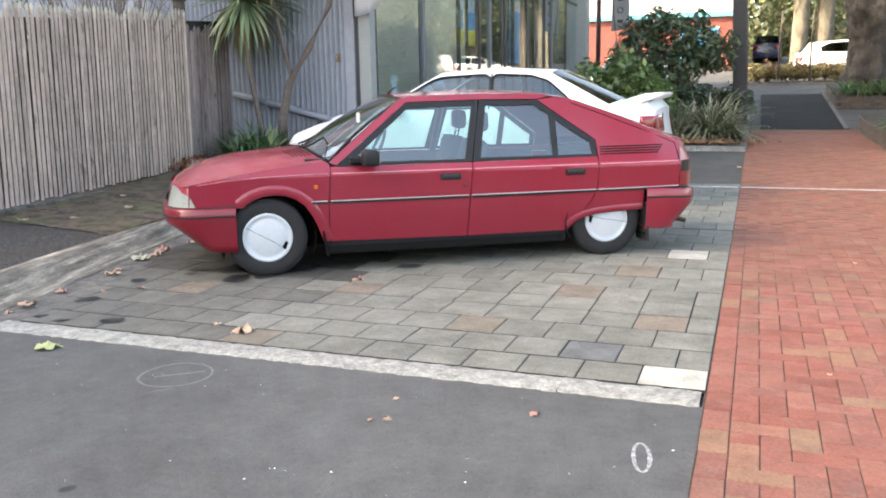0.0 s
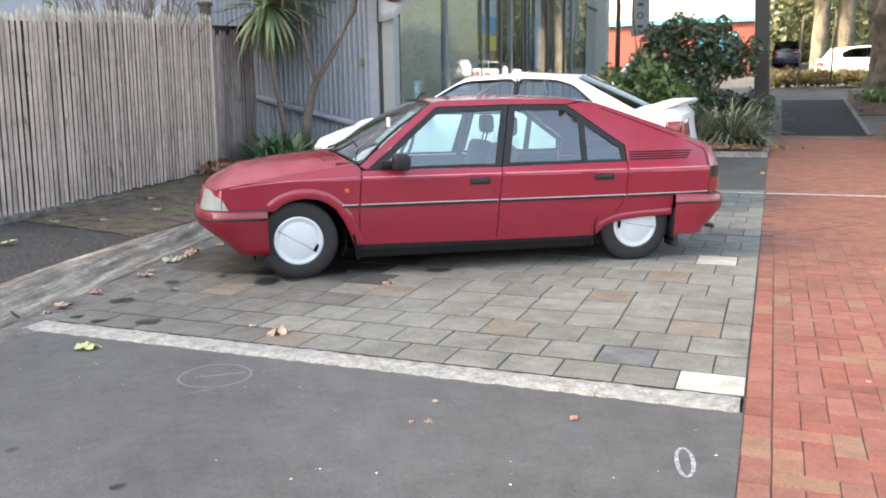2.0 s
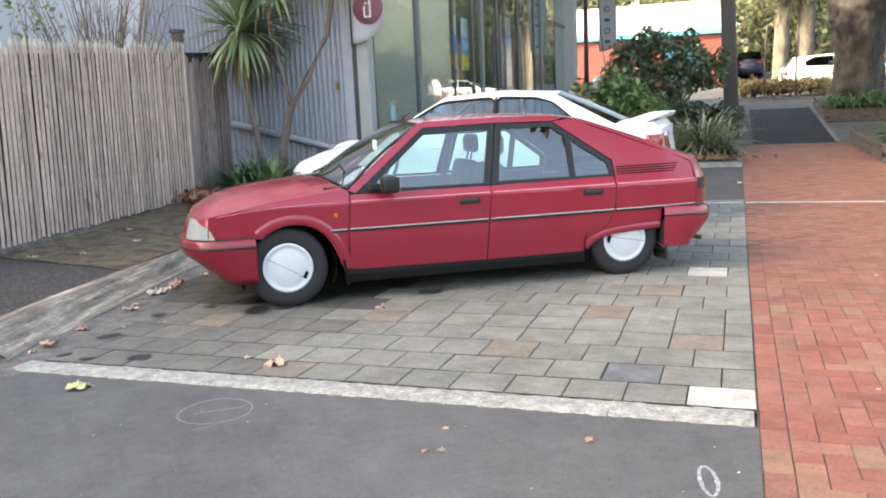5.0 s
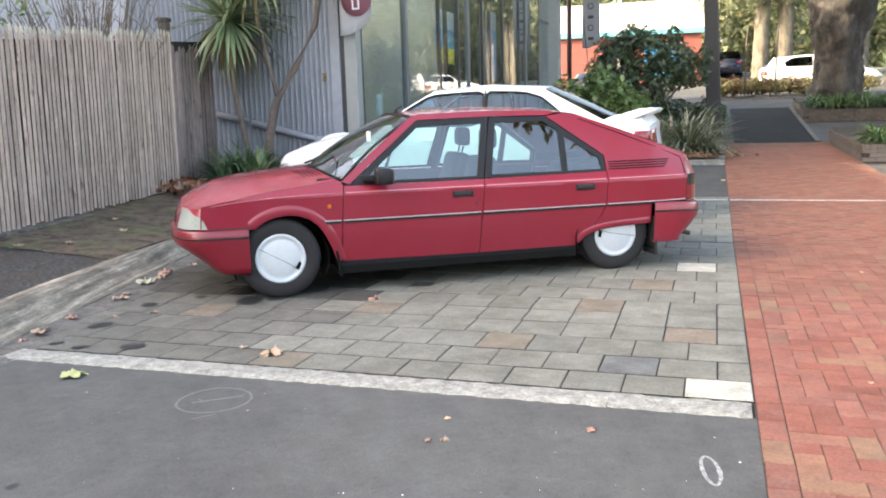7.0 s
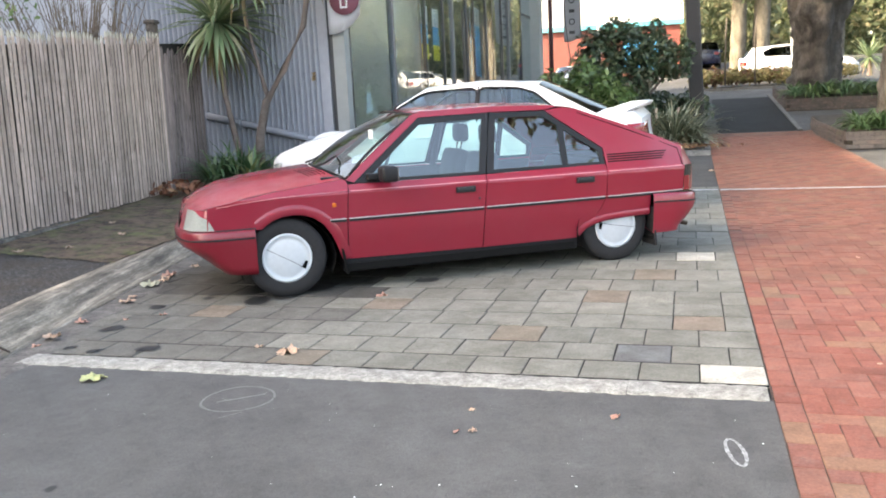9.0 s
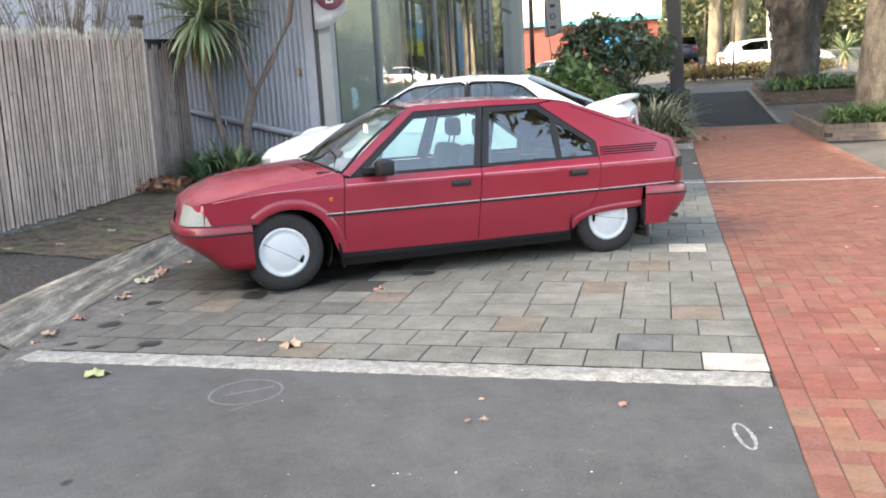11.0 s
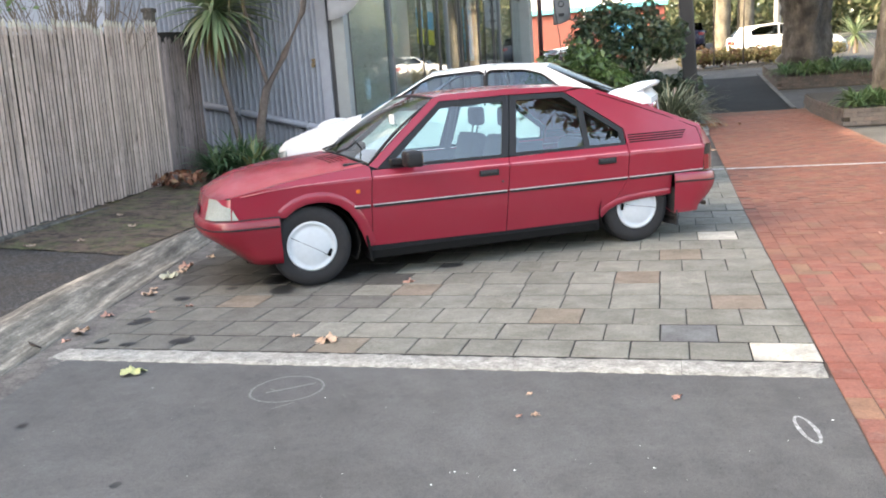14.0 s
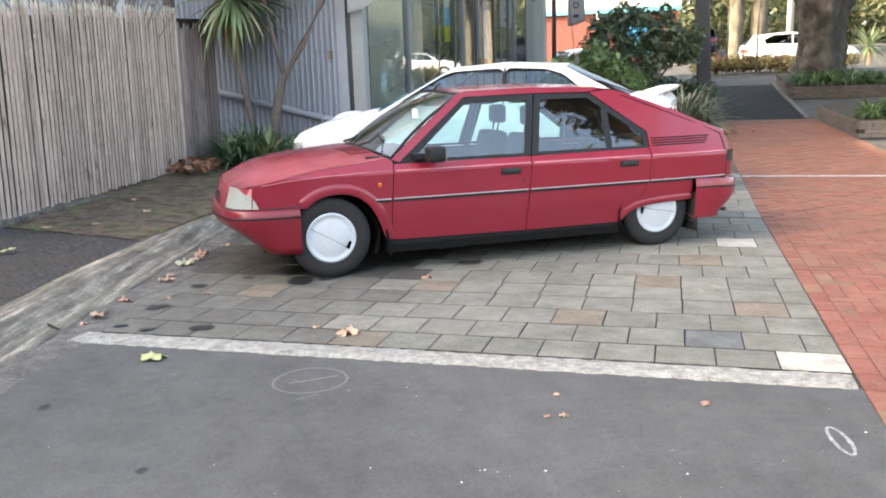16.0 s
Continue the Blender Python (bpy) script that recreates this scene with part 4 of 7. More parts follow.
    bmesh.ops.rotate(bm, verts=bm.verts[:], cent=(0, 0, 0), matrix=Matrix.Rotation(radians(-20), 3, "Y"))
    bmesh.ops.translate(bm, verts=bm.verts[:], vec=(0.08, 0, 0.40))
    part("rear_backrest", bm, CLOTH, car, smooth=True)
    part("parcel_shelf", box(-0.60, -0.66, 0.80, -0.08, 0.66, 0.825, 0.006), DASH, car)
    for s in (1, -1):
        part("door_lining", box(0.14, s * 0.725 - 0.02, 0.30, 2.12, s * 0.725 + 0.02, 0.785, 0.01), CLOTH, car)
        part("centre_pillar", tube([(1.10, s * 0.745, 0.78), (1.035, s * 0.60, 1.24)], 0.035, 4), DASH, car)
    part("rear_view_mirror", box(1.60, -0.12, 1.18, 1.62, 0.12, 1.24, 0.008), DASH, car)
    part("boot_lining", box(-0.60, -0.70, 0.3, -0.05, 0.70, 0.78), VOID, car)
    return car


red_car()

# ---- other parked cars ----
DARK_REAR = glass_mat("dark_rear_glass", (0.10, 0.11, 0.12), 0.5, 1.4)


def saloon(name, label, m, paint, shoulder, roofline, windows, length, width=0.85, glass=None, wheelbase=2.62, tyre=0.31, hubs=None, spoiler=False, lamps=True):
    """A plain car. shoulder: rows of x and z along the top of its flanks from tail to nose; roofline: x and z of the
    rear screen's foot, the roof's rear, middle and front, the windscreen's foot; windows: outlines in x and z."""
    car = thing(name, label, "car", m)
    glass = glass or REAR_GLASS
    tail, nose = shoulder[0][0], shoulder[-1][0]
    sh = curve([p[0] for p in shoulder], [p[1] for p in shoulder])
    half = curve((tail, tail + 0.12, tail + 0.5, 0.5, 2.4, nose - 0.5, nose - 0.12, nose), (width - 0.17, width - 0.07, width - 0.02, width, width, width - 0.03, width - 0.09, width - 0.2))
    belt = sh(1.2)
    tuck = curve((0.15, 0.35, 0.6, belt - 0.08, belt, belt + 0.55), (0.06, 0.02, 0.0, 0.01, 0.035, 0.235))

    def side(x, z):
        return half(x) - tuck(z)

    def arch(cx):
        return [(cx - 0.36 * math.cos(a), 0.30 + 0.36 * math.sin(a)) for a in [math.pi * (i / 10 * 1.12 - 0.06) for i in range(11)]]
    low = 0.2
    outline = [(tail + 0.03, low + 0.08), *arch(0.0), *arch(wheelbase), (nose - 0.05, low + 0.03), (nose, 0.45)] + [p for p in shoulder[::-1]]
    both("body_side", [outline], side, paint, car, dz=0.1)
    rs, rr, rm, rf, ws = roofline
    green = [(rs[0], sh(rs[0])), (rr[0], rr[1] - 0.05), (rm[0], rm[1] - 0.055), (rf[0], rf[1] - 0.05), (ws[0], sh(ws[0]))] + [p for p in shoulder[::-1] if rs[0] < p[0] < ws[0]]
    both("cabin_side", [green, *windows], side, paint, car, out=-0.004, flange=0.02, dz=0.1)
    for w in windows:
        cx, cz = sum(p[0] for p in w) / len(w), sum(p[1] for p in w) / len(w)
        big = [(x + math.copysign(0.012, x - cx), z + math.copysign(0.012, z - cz)) for x, z in w]
        both("side_window", [big], side, glass, car, out=-0.02, flange=0)
        for s in (1, -1):
            pts = [(x, s * (side(x, z) + 0.0), z) for x, z in w]
            part("window_seal", tube(pts + [pts[0]], 0.011, 5), TRIM, car)

    def top(p, q, crown0, crown1, bow0=0.0, bow1=0.0):
        def fn(a, b):
            y = 2 * b - 1
            u0 = Vector((p[0] + bow0 * (1 - y * y), y * side(p[0], p[1]), p[1] + crown0 * (1 - abs(y) ** 2.5)))
            u1 = Vector((q[0] + bow1 * (1 - y * y), y * side(q[0], q[1]), q[1] + crown1 * (1 - abs(y) ** 2.5)))
            v = u0.lerp(u1, a)
            v.y = y * (side(v.x - 0, p[1] + (q[1] - p[1]) * a))
            return v
        return fn
    pts = [(rr[0], rr[1] - 0.05), (rm[0], rm[1] - 0.055), (rf[0], rf[1] - 0.05)]
    patch(car, "roof", paint, lambda a, b: top(pts[0], pts[1], 0.05, 0.055)(a * 2, b) if a <= 0.5 else top(pts[1], pts[2], 0.055, 0.05, 0, 0.05)(a * 2 - 1, b), 8, 10)
    patch(car, "windscreen", glass, top((rf[0], rf[1] - 0.05), (ws[0], sh(ws[0])), 0.05, 0.06, 0.05, 0.16), 6, 10)
    patch(car, "rear_window", DARK_REAR, top((rs[0], sh(rs[0])), (rr[0], rr[1] - 0.05), 0.05, 0.05, -0.10, 0.0), 6, 10)
    bonnet_pts = [(ws[0], sh(ws[0]))] + [p for p in shoulder if p[0] > ws[0]]
    for i, (p, q) in enumerate(zip(bonnet_pts, bonnet_pts[1:])):
        patch(car, "bonnet", paint, top(p, q, 0.06, 0.06 if i < len(bonnet_pts) - 2 else 0.04, 0.16 if i == 0 else 0, 0.0 if i < len(bonnet_pts) - 2 else 0.12), 4, 10)
    boot_pts = [p for p in shoulder if p[0] < rs[0]] + [(rs[0], sh(rs[0]))]
    for p, q in zip(boot_pts, boot_pts[1:]):
        patch(car, "boot_lid", paint, top(p, q, 0.04, 0.05, -0.06, -0.10 if q[0] == rs[0] else -0.06), 4, 10)

    def end(x, z1, sign, name2, bow):
        def fn(a, b):
            y = 2 * b - 1
            z = low + 0.08 + (z1 - low - 0.08) * a
            xx = x + sign * (bow * (1 - abs(y) ** 2.5) + 0.05 * math.sin(math.pi * min(1, a * 1.2)))
            return Vector((xx, y * (half(x) - tuck(z)), z + 0.04 * (1 - y * y) * a))
        return patch(car, name2, paint, fn, 8, 12), fn
    _, f_fn = end(nose, sh(nose), 1, "front_bumper", 0.12)
    _, r_fn = end(tail, sh(tail), -1, "rear_bumper", 0.06)
    if lamps:
        for b0 in (0.0, 0.80):
            patch(car, "headlight", LENS, lambda a, b, b0=b0: f_fn(0.62 + 0.28 * a, b0 + 0.2 * b) + Vector((0.012, 0, 0)), 3, 5, thick=0.004)
            patch(car, "tail_light", RED_LENS, lambda a, b, b0=b0: r_fn(0.70 + 0.24 * a, b0 + 0.2 * b) + Vector((-0.012, 0, 0)), 3, 5, thick=0.004)
        for s in (1, -1):
            patch(car, "tail_light_side", RED_LENS, lambda a, b, s=s: (tail - 0.01 + 0.16 * b, s * (side(tail + 0.16 * b, sh(tail) - 0.20 + 0.15 * a) + 0.006), sh(tail) - 0.20 + 0.15 * a), 3, 4, thick=0.004)
            patch(car, "headlight_side", LENS, lambda a, b, s=s: (nose + 0.005 - 0.17 * b, s * (side(nose - 0.17 * b, sh(nose) - 0.12 + 0.1 * a) + 0.006), sh(nose) - 0.13 + (0.10 + 0.03 * b) * a), 3, 4, thick=0.004)
        patch(car, "grille", TRIM, lambda a, b: f_fn(0.62 + 0.2 * a, 0.3 + 0.4 * b) + Vector((0.01, 0, 0)), 2, 4, thick=0.004)
    for s in (1, -1):
        mir = part("door_mirror", box(ws[0] - 0.46, s * (width + 0.07) - 0.085, sh(ws[0]) - 0.0, ws[0] - 0.32, s * (width + 0.07) + 0.085, sh(ws[0]) + 0.125, 0.035), paint, car, smooth=True)
        part("mirror_arm", box(ws[0] - 0.42, s * (width - 0.04) - 0.05, sh(ws[0]) - 0.005, ws[0] - 0.34, s * (width - 0.04) + 0.05, sh(ws[0]) + 0.04, 0.008), TRIM, mir)
        for hx in (0.55, 1.6):
            part("door_handle", box(hx - 0.09, s * side(hx, belt - 0.1) - 0.012, belt - 0.13, hx + 0.09, s * side(hx, belt - 0.1) + 0.016, belt - 0.10, 0.006), paint, car)
        for cx in (0.0, wheelbase):
            wheel(car, (cx, s * (width - 0.11), tyre), s, 0.3, hubs is not None, tyre, 0.205, hubs)
            bm = bmesh.new()
            rows = [[(cx + 0.36 * math.cos(a), s * y, 0.30 + 0.36 * math.sin(a)) for a in [math.pi * (i / 12 * 1.2 - 0.1) for i in range(13)]] for y in (0.45, width - 0.03)]
            add_grid(bm, rows)
            bm.faces.new([bm.verts.new(p) for p in rows[0]])
            part("wheel_housing", bm, VOID, car)
    part("underbody", box(tail + 0.15, -0.5, 0.2, nose - 0.2, 0.5, 0.5), VOID, car)
    part("cabin_floor", box(0.4, -width + 0.06, 0.2, wheelbase - 0.4, width - 0.06, 0.55), VOID, car)
    part("dashboard", box(ws[0] - 0.55, -width + 0.12, belt - 0.25, ws[0] - 0.05, width - 0.12, belt - 0.02, 0.04), DASH, car)
    part("rear_bench", box(rs[0] + 0.1, -width + 0.12, 0.5, rs[0] + 0.5, width - 0.12, belt + 0.02, 0.05), CLOTH, car)
    for y in (0.36, -0.36):
        seat(car, 1.35, y, 0.48, CLOTH)
    if spoiler:
        for s in (1, -1):
            part("door_pillar", tube([(0.955, s * (side(0.955, belt + 0.04) + 0.003), belt + 0.04), (0.955, s * (side(0.955, belt + 0.44) + 0.003), belt + 0.44)], 0.009, 8), TRIM, car, "black pillar trim between the doors")
        patch(car, "bonnet_scoop", paint, lambda a, b: (3.33 - 0.36 * a, (2 * b - 1) * (0.29 - 0.04 * a), sh(3.33 - 0.36 * a) + 0.035 + 0.085 * (1 - abs(2 * b - 1) ** 3) * min(1, 0.55 + 3 * a) * (1 - a ** 5)), 6, 12)
        part("scoop_mouth", box(3.31, -0.24, 0.86, 3.325, 0.24, 0.945, 0.004), paint, car)
        bm = bmesh.new()
        rows = []
        for i in range(23):
            y = (2 * i / 22 - 1)
            yy = y * (width - 0.12)
            z = sh(tail) + 0.135
            ring = [(tail + 0.40, -0.09), (tail + 0.27, 0.01), (tail + 0.10, 0.055), (tail - 0.05, 0.062), (tail - 0.09, 0.05), (tail - 0.06, 0.005), (tail + 0.06, -0.03), (tail + 0.22, -0.09), (tail + 0.40, -0.09)]
            ease = max(0.0, (abs(y) - 0.72) / 0.28)
            ring = [(x0 + (tail + 0.24 - x0) * 0.55 * ease ** 2, dz0 + (-0.06 - dz0) * 0.85 * ease ** 2) for x0, dz0 in ring]
            rows.append([(x + 0.05 * abs(y) ** 3, yy, z + dz) for x, dz in ring])
        add_grid(bm, rows)
        for row in (rows[0][:-1], rows[-1][:-1]):
            bm.faces.new([bm.verts.new(p) for p in row])
        bmesh.ops.recalc_face_normals(bm, faces=bm.faces[:])
        sp = part("boot_spoiler", bm, paint, car)
        for y in (-0.62, 0.62):
            part("spoiler_foot", box(tail + 0.08, y - 0.04, sh(tail) - 0.02, tail + 0.28, y + 0.04, sh(tail) + 0.12, 0.01), paint, sp)
    return car


WHITE = car_paint("white_paint", (0.78, 0.79, 0.80), 0.3, 0.6, 0.0)
NAVY = car_paint("navy_paint", (0.012, 0.016, 0.05), 0.25, 0.8, 0.02)
facing = SITE @ pose(0, 0, 0, 0, 0, 180)
white_shoulder = [(-0.88, 1.05), (-0.80, 1.125), (-0.35, 1.13), (0.4, 1.075), (1.3, 1.05), (2.3, 1.04), (2.75, 1.0), (3.2, 0.91), (3.5, 0.81), (3.66, 0.70)]
def rounded(loop, times=2, k=0.10):
    """Cut the corners of an outline."""
    for _ in range(times):
        loop = [q for a, b in zip(loop, loop[1:] + loop[:1]) for q in ((a[0] * (1 - k) + b[0] * k, a[1] * (1 - k) + b[1] * k), (a[0] * k + b[0] * (1 - k), a[1] * k + b[1] * (1 - k)))]
    return loop


white_windows = [rounded(w) for w in [[(2.26, 1.10), (1.62, 1.46), (0.972, 1.485), (0.972, 1.10)], [(0.942, 1.10), (0.942, 1.485), (0.50, 1.46), (0.30, 1.40), (0.05, 1.20), (0.10, 1.13)]]]
saloon("parked_car", "white four-door saloon with a boot spoiler parked beside the red hatchback", pose(0, 3.7, 0.03, 0, 0, -3.7) @ pose(-1.75, 6.30, 0, 0, 0, 180), WHITE,
       white_shoulder, [(-0.40, 1.13), (0.26, 1.53), (1.0, 1.575), (1.62, 1.535), (2.46, 1.04)], white_windows, 4.6, 0.85, glass_mat("grey_car_glass", (0.48, 0.60, 0.70), 1.3, 1.5, (0.62, 0.82, 1.0)), spoiler=True, hubs=CHROME)

# ---- building, fence ----
STEEL = simple("painted_corrugated_steel", (0.295, 0.305, 0.345), 0.5, 0.0, grain=0.15, scale=8)
GREY_PANEL = simple("grey_cladding", (0.27, 0.28, 0.28), 0.55, grain=0.1, scale=6)
DARK_FRAME = simple("dark_window_frame", (0.035, 0.037, 0.042), 0.45, grain=0.2, scale=30)
POST_PAINT = simple("charcoal_post_paint", (0.026, 0.023, 0.025), 0.6, grain=0.25, scale=12)
SHOP_GLASS = glass_mat("shop_glass", (0.80, 0.88, 0.91), 1.2, 1.5)
INNER = simple("shop_wall_paint", (0.72, 0.73, 0.70), 0.8, grain=0.1, scale=3)
INNER_FLOOR = simple("shop_floor", (0.26, 0.25, 0.23), 0.4, grain=0.2, scale=5)
BLUE = simple("blue_print", (0.04, 0.42, 0.78), 0.5)
YELLOW = simple("yellow_print", (0.80, 0.68, 0.03), 0.5)
ROOF = simple("roof_sheet", (0.2, 0.2, 0.21), 0.6, grain=0.2, scale=4)
WALL_V, FACE_U, TOP = 7.80, -5.20, 9.0

building = thing("shop_building", "grey shop with corrugated steel side wall and tall glazed front", "building", SITE)


def corrugated(u0, u1, z0, z1, pitch=0.088, deep=0.04):
    bm = bmesh.new()
    n = int((u1 - u0) / pitch * 8)
    cols = [(u0 + (u1 - u0) * i / n, deep * (1.0, 1.0, 0.9, -1.0, -1.0, -1.0, -1.0, 0.9)[i % 8]) for i in range(n + 1)]
    add_grid(bm, [[(u, WALL_V + d, z) for u, d in cols] for z in (z0, z1)])
    return bm


part("plain_wall", box(-16.0, WALL_V - 0.02, 0.0, -9.2, WALL_V + 0.03, TOP), simple("pale_wall_paint", (0.44, 0.44, 0.485), 0.7, grain=0.06, scale=3), building, "pale smooth upper wall")
part("corrugated_wall", corrugated(-9.2, -5.66, 0.0, TOP), STEEL, building, "blue-grey corrugated steel wall cladding")
part("side_wall", box(-16.0, WALL_V + 0.04, 0.0, -5.3, WALL_V + 0.25, TOP), INNER, building)
part("corner_flashing", box(-5.66, WALL_V - 0.02, 0.0, -5.50, WALL_V + 0.03, TOP, 0.004), STEEL, building)
part("recess", box(-5.50, WALL_V + 0.015, 0.0, -5.42, WALL_V + 0.06, TOP), DARK_FRAME, building)
part("corner_pillar", box(-5.42, WALL_V - 0.03, 0.0, FACE_U - 0.03, WALL_V + 0.22, TOP, 0.006), GREY_PANEL, building, "flat grey clad corner pillar")
V_END = 23.4
bays = [7.98 + 1.905 * i for i in range(9)]
for i, v in enumerate(bays):
    wide = 0.10 if i in (1, 3, 6, 8) else 0.05
    part("mullion", box(FACE_U - 0.10, v - wide / 2, 0.0, FACE_U - (0.0 if wide > 0.08 else 0.026), v + wide / 2, 5.2, 0.003), DARK_FRAME if wide < 0.1 else simple("grey_mullion", (0.14, 0.145, 0.155), 0.5, grain=0.1, scale=20), building)
for i in range(8):
    if i in (3, 5):
        continue
    w = part("window", box(FACE_U - 0.045, bays[i] + 0.03, 0.12 + rise(bays[i]), FACE_U - 0.035, bays[i + 1] - 0.03, 5.1), SHOP_GLASS, building, "tall clear shop window")
    w.visible_shadow = False
    part("window_base", box(FACE_U - 0.09, bays[i] + 0.03, 0.0, FACE_U + 0.01, bays[i + 1] - 0.03, 0.14 + rise(bays[i])), DARK_FRAME, building)
    if i % 2:
        part("transom", box(FACE_U - 0.07, bays[i] + 0.03, 3.9, FACE_U - 0.01, bays[i + 1] - 0.03, 3.96), DARK_FRAME, building)
for i in (3, 5):
    d = part("door", box(FACE_U - 0.06, bays[i] + 0.04, 0.1 + rise(bays[i]), FACE_U - 0.03, bays[i + 1] - 0.04, 0.22 + rise(bays[i])), DARK_FRAME, building, "dark framed glass shop door")
    for v in (bays[i] + 0.95,):
        part("door_stile", box(FACE_U - 0.06, v - 0.03, 0.2 + rise(bays[i]), FACE_U - 0.028, v + 0.03, 3.4, 0.004), DARK_FRAME, d)
    part("door_pane", box(FACE_U - 0.045, bays[i] + 0.05, 0.2 + rise(bays[i]), FACE_U - 0.038, bays[i + 1] - 0.05, 5.1), SHOP_GLASS, d).visible_shadow = False
part("fascia", box(FACE_U - 0.16, 7.90, 5.1, FACE_U + 0.02, V_END, TOP, 0.01), GREY_PANEL, building)
part("end_pillar", box(FACE_U - 0.35, V_END - 0.6, 0.0, FACE_U + 0.26, V_END, TOP, 0.01), GREY_PANEL, building)
part("end_wall", box(-16.0, V_END - 0.3, 0.0, FACE_U - 0.35, V_END, TOP), GREY_PANEL, building)
part("back_wall", box(-16.2, WALL_V, 0.0, -16.0, V_END, TOP), GREY_PANEL, building)
part("roof", box(-16.3, WALL_V - 0.1, TOP, -9.2, V_END + 0.1, TOP + 0.15), ROOF, building)
# glazed roof added out of view to bring daylight behind the windows
added_rooflight = part("added_rooflight", box(-9.2, WALL_V - 0.1, TOP + 0.05, FACE_U + 0.1, V_END + 0.1, TOP + 0.07), glass_mat("added_rooflight_glass", (0.92, 0.95, 0.95), 0.8, 1.5), building, "added unseen glazed roof that lets daylight into the shop front")
added_rooflight.visible_shadow = False
# white inner face added to bounce that sunlight down into the shop
part("bounce_lining", box(FACE_U - 0.20, WALL_V + 0.3, 5.1, FACE_U - 0.17, V_END - 0.65, TOP - 0.02), INNER, building)
part("shop_floor", box(-15.9, WALL_V + 0.26, 0.05, FACE_U - 0.12, V_END - 0.3, 0.16), INNER_FLOOR, building)
part("inner_wall", box(-9.2, WALL_V + 0.3, 0.16, -9.0, V_END - 0.3, TOP), INNER, building)

# board added behind the glass; its dark colour gives the interior's dimness
part("dim_interior_board", box(-5.95, 14.2, 0.16, -5.85, 20.5, 5.4, 0.01), simple("dim_interior_colour", (0.035, 0.036, 0.038), 0.6, grain=0.3, scale=4), building, "added dark board that stands in for the dim shop interior")
for v in (13.0, 14.9, 16.8, 18.6):
    part("door_upright", box(FACE_U - 0.09, v - 0.045, 0.1, FACE_U - 0.012, v + 0.045, 5.1, 0.004), DARK_FRAME, building)

# things on and in the shop
tap = thing("garden_tap", "small brass garden tap on the corrugated wall", "tap", SITE @ pose(-5.74, WALL_V - 0.02, 1.86))
BRASS = simple("dull_brass", (0.30, 0.20, 0.10), 0.5, 0.7, grain=0.2, scale=60)
part("tap_body", tube([(0, 0.02, 0), (0, -0.06, 0), (0, -0.09, -0.02), (0, -0.095, -0.07)], [0.02, 0.02, 0.018, 0.014], 8), BRASS, tap)
part("tap_handle", tube([(-0.035, -0.05, 0.045), (0.035, -0.05, 0.045)], 0.008, 6), BRASS, tap)
part("tap_plate", box(-0.04, -0.01, -0.06, 0.04, 0.01, 0.06, 0.005), BRASS, tap)
pipe = thing("drain_pipe", "sloping blue-grey drain pipe along the corrugated wall", "pipe", SITE)
part("pipe_run", tube([(-7.6, WALL_V - 0.09, 1.36), (-6.3, WALL_V - 0.09, 1.04), (-4.95, WALL_V - 0.09, 0.72)], 0.05, 12), STEEL, pipe)
for u, z in ((-7.0, 1.21), (-5.9, 0.945)):
    part("pipe_clip", box(u - 0.012, WALL_V - 0.15, z - 0.07, u + 0.012, WALL_V - 0.02, z + 0.07), STEEL, pipe)
flag = thing("wall_flag", "white hanging flag with a maroon round emblem on the shop corner", "flag", SITE @ pose(-5.42, WALL_V - 0.16, 0))
FLAG = simple("white_flag_cloth", (0.72, 0.72, 0.75), 0.8, grain=0.06, scale=12)
MAROON = simple("maroon_print", (0.20, 0.07, 0.10), 0.8)
GREY_CLOTH = simple("grey_flag_cloth", (0.40, 0.40, 0.41), 0.85, grain=0.08, scale=10)


def flag_sheet(w, z0, z1, wave, round_low=0.25):
    bm = bmesh.new()
    rows = []
    for i in range(13):
        a = i / 12
        row = []
        for j in range(9):
            b = j / 8
            low = z0 + round_low * b ** 2.2
            row.append((w * b, wave * math.sin(3.2 * b + 2.1 * a), low + (z1 - low) * a))
        rows.append(row)
    add_grid(bm, rows)
    bmesh.ops.solidify(bm, geom=bm.faces[:], thickness=0.003)
    return bm


part("flag_cloth", flag_sheet(0.52, 2.43, 4.6, 0.025), FLAG, flag)
emblem = part("emblem", lathe([(0.0, -0.004), (0.235, -0.004), (0.235, 0.002), (0, 0.002)], 32), MAROON, flag, "maroon disc printed on the flag", m=Matrix.Translation((0.30, -0.034, 2.92)))
for x0, z0, x1, z1 in ((-0.07, -0.14, -0.045, 0.02), (-0.07, -0.14, 0.03, -0.115), (0.02, -0.14, 0.045, 0.10), (-0.05, 0.05, 0.045, 0.075)):
    part("emblem_mark", box(x0, -0.012, z0, x1, -0.005, z1), FLAG, emblem)
part("flag_rod", tube([(0.0, 0.0, 2.40), (0.0, 0.0, 4.7)], 0.012, 8), DARK_FRAME, flag)
part("flag_bracket", box(-0.02, 0.0, 3.4, 0.02, 0.15, 3.44), DARK_FRAME, flag)


def poster(v, z0, z1, w, cols, u=FACE_U - 0.12):
    p = thing("reflected_banner", "tall banded board inside the shop window, standing in for a mirrored banner", "poster", SITE @ pose(u, v, 0), "posters in the shop window")
    z = z1
    for k, (mat, share) in enumerate(cols):
        part("printed_band", box(-0.004, 0, z - share * (z1 - z0), 0.004, w, z), mat, p)
        z -= share * (z1 - z0)
    part("hanging_rail", box(-0.006, 0, z1, 0.006, w, z1 + 0.02), FLAG, p)


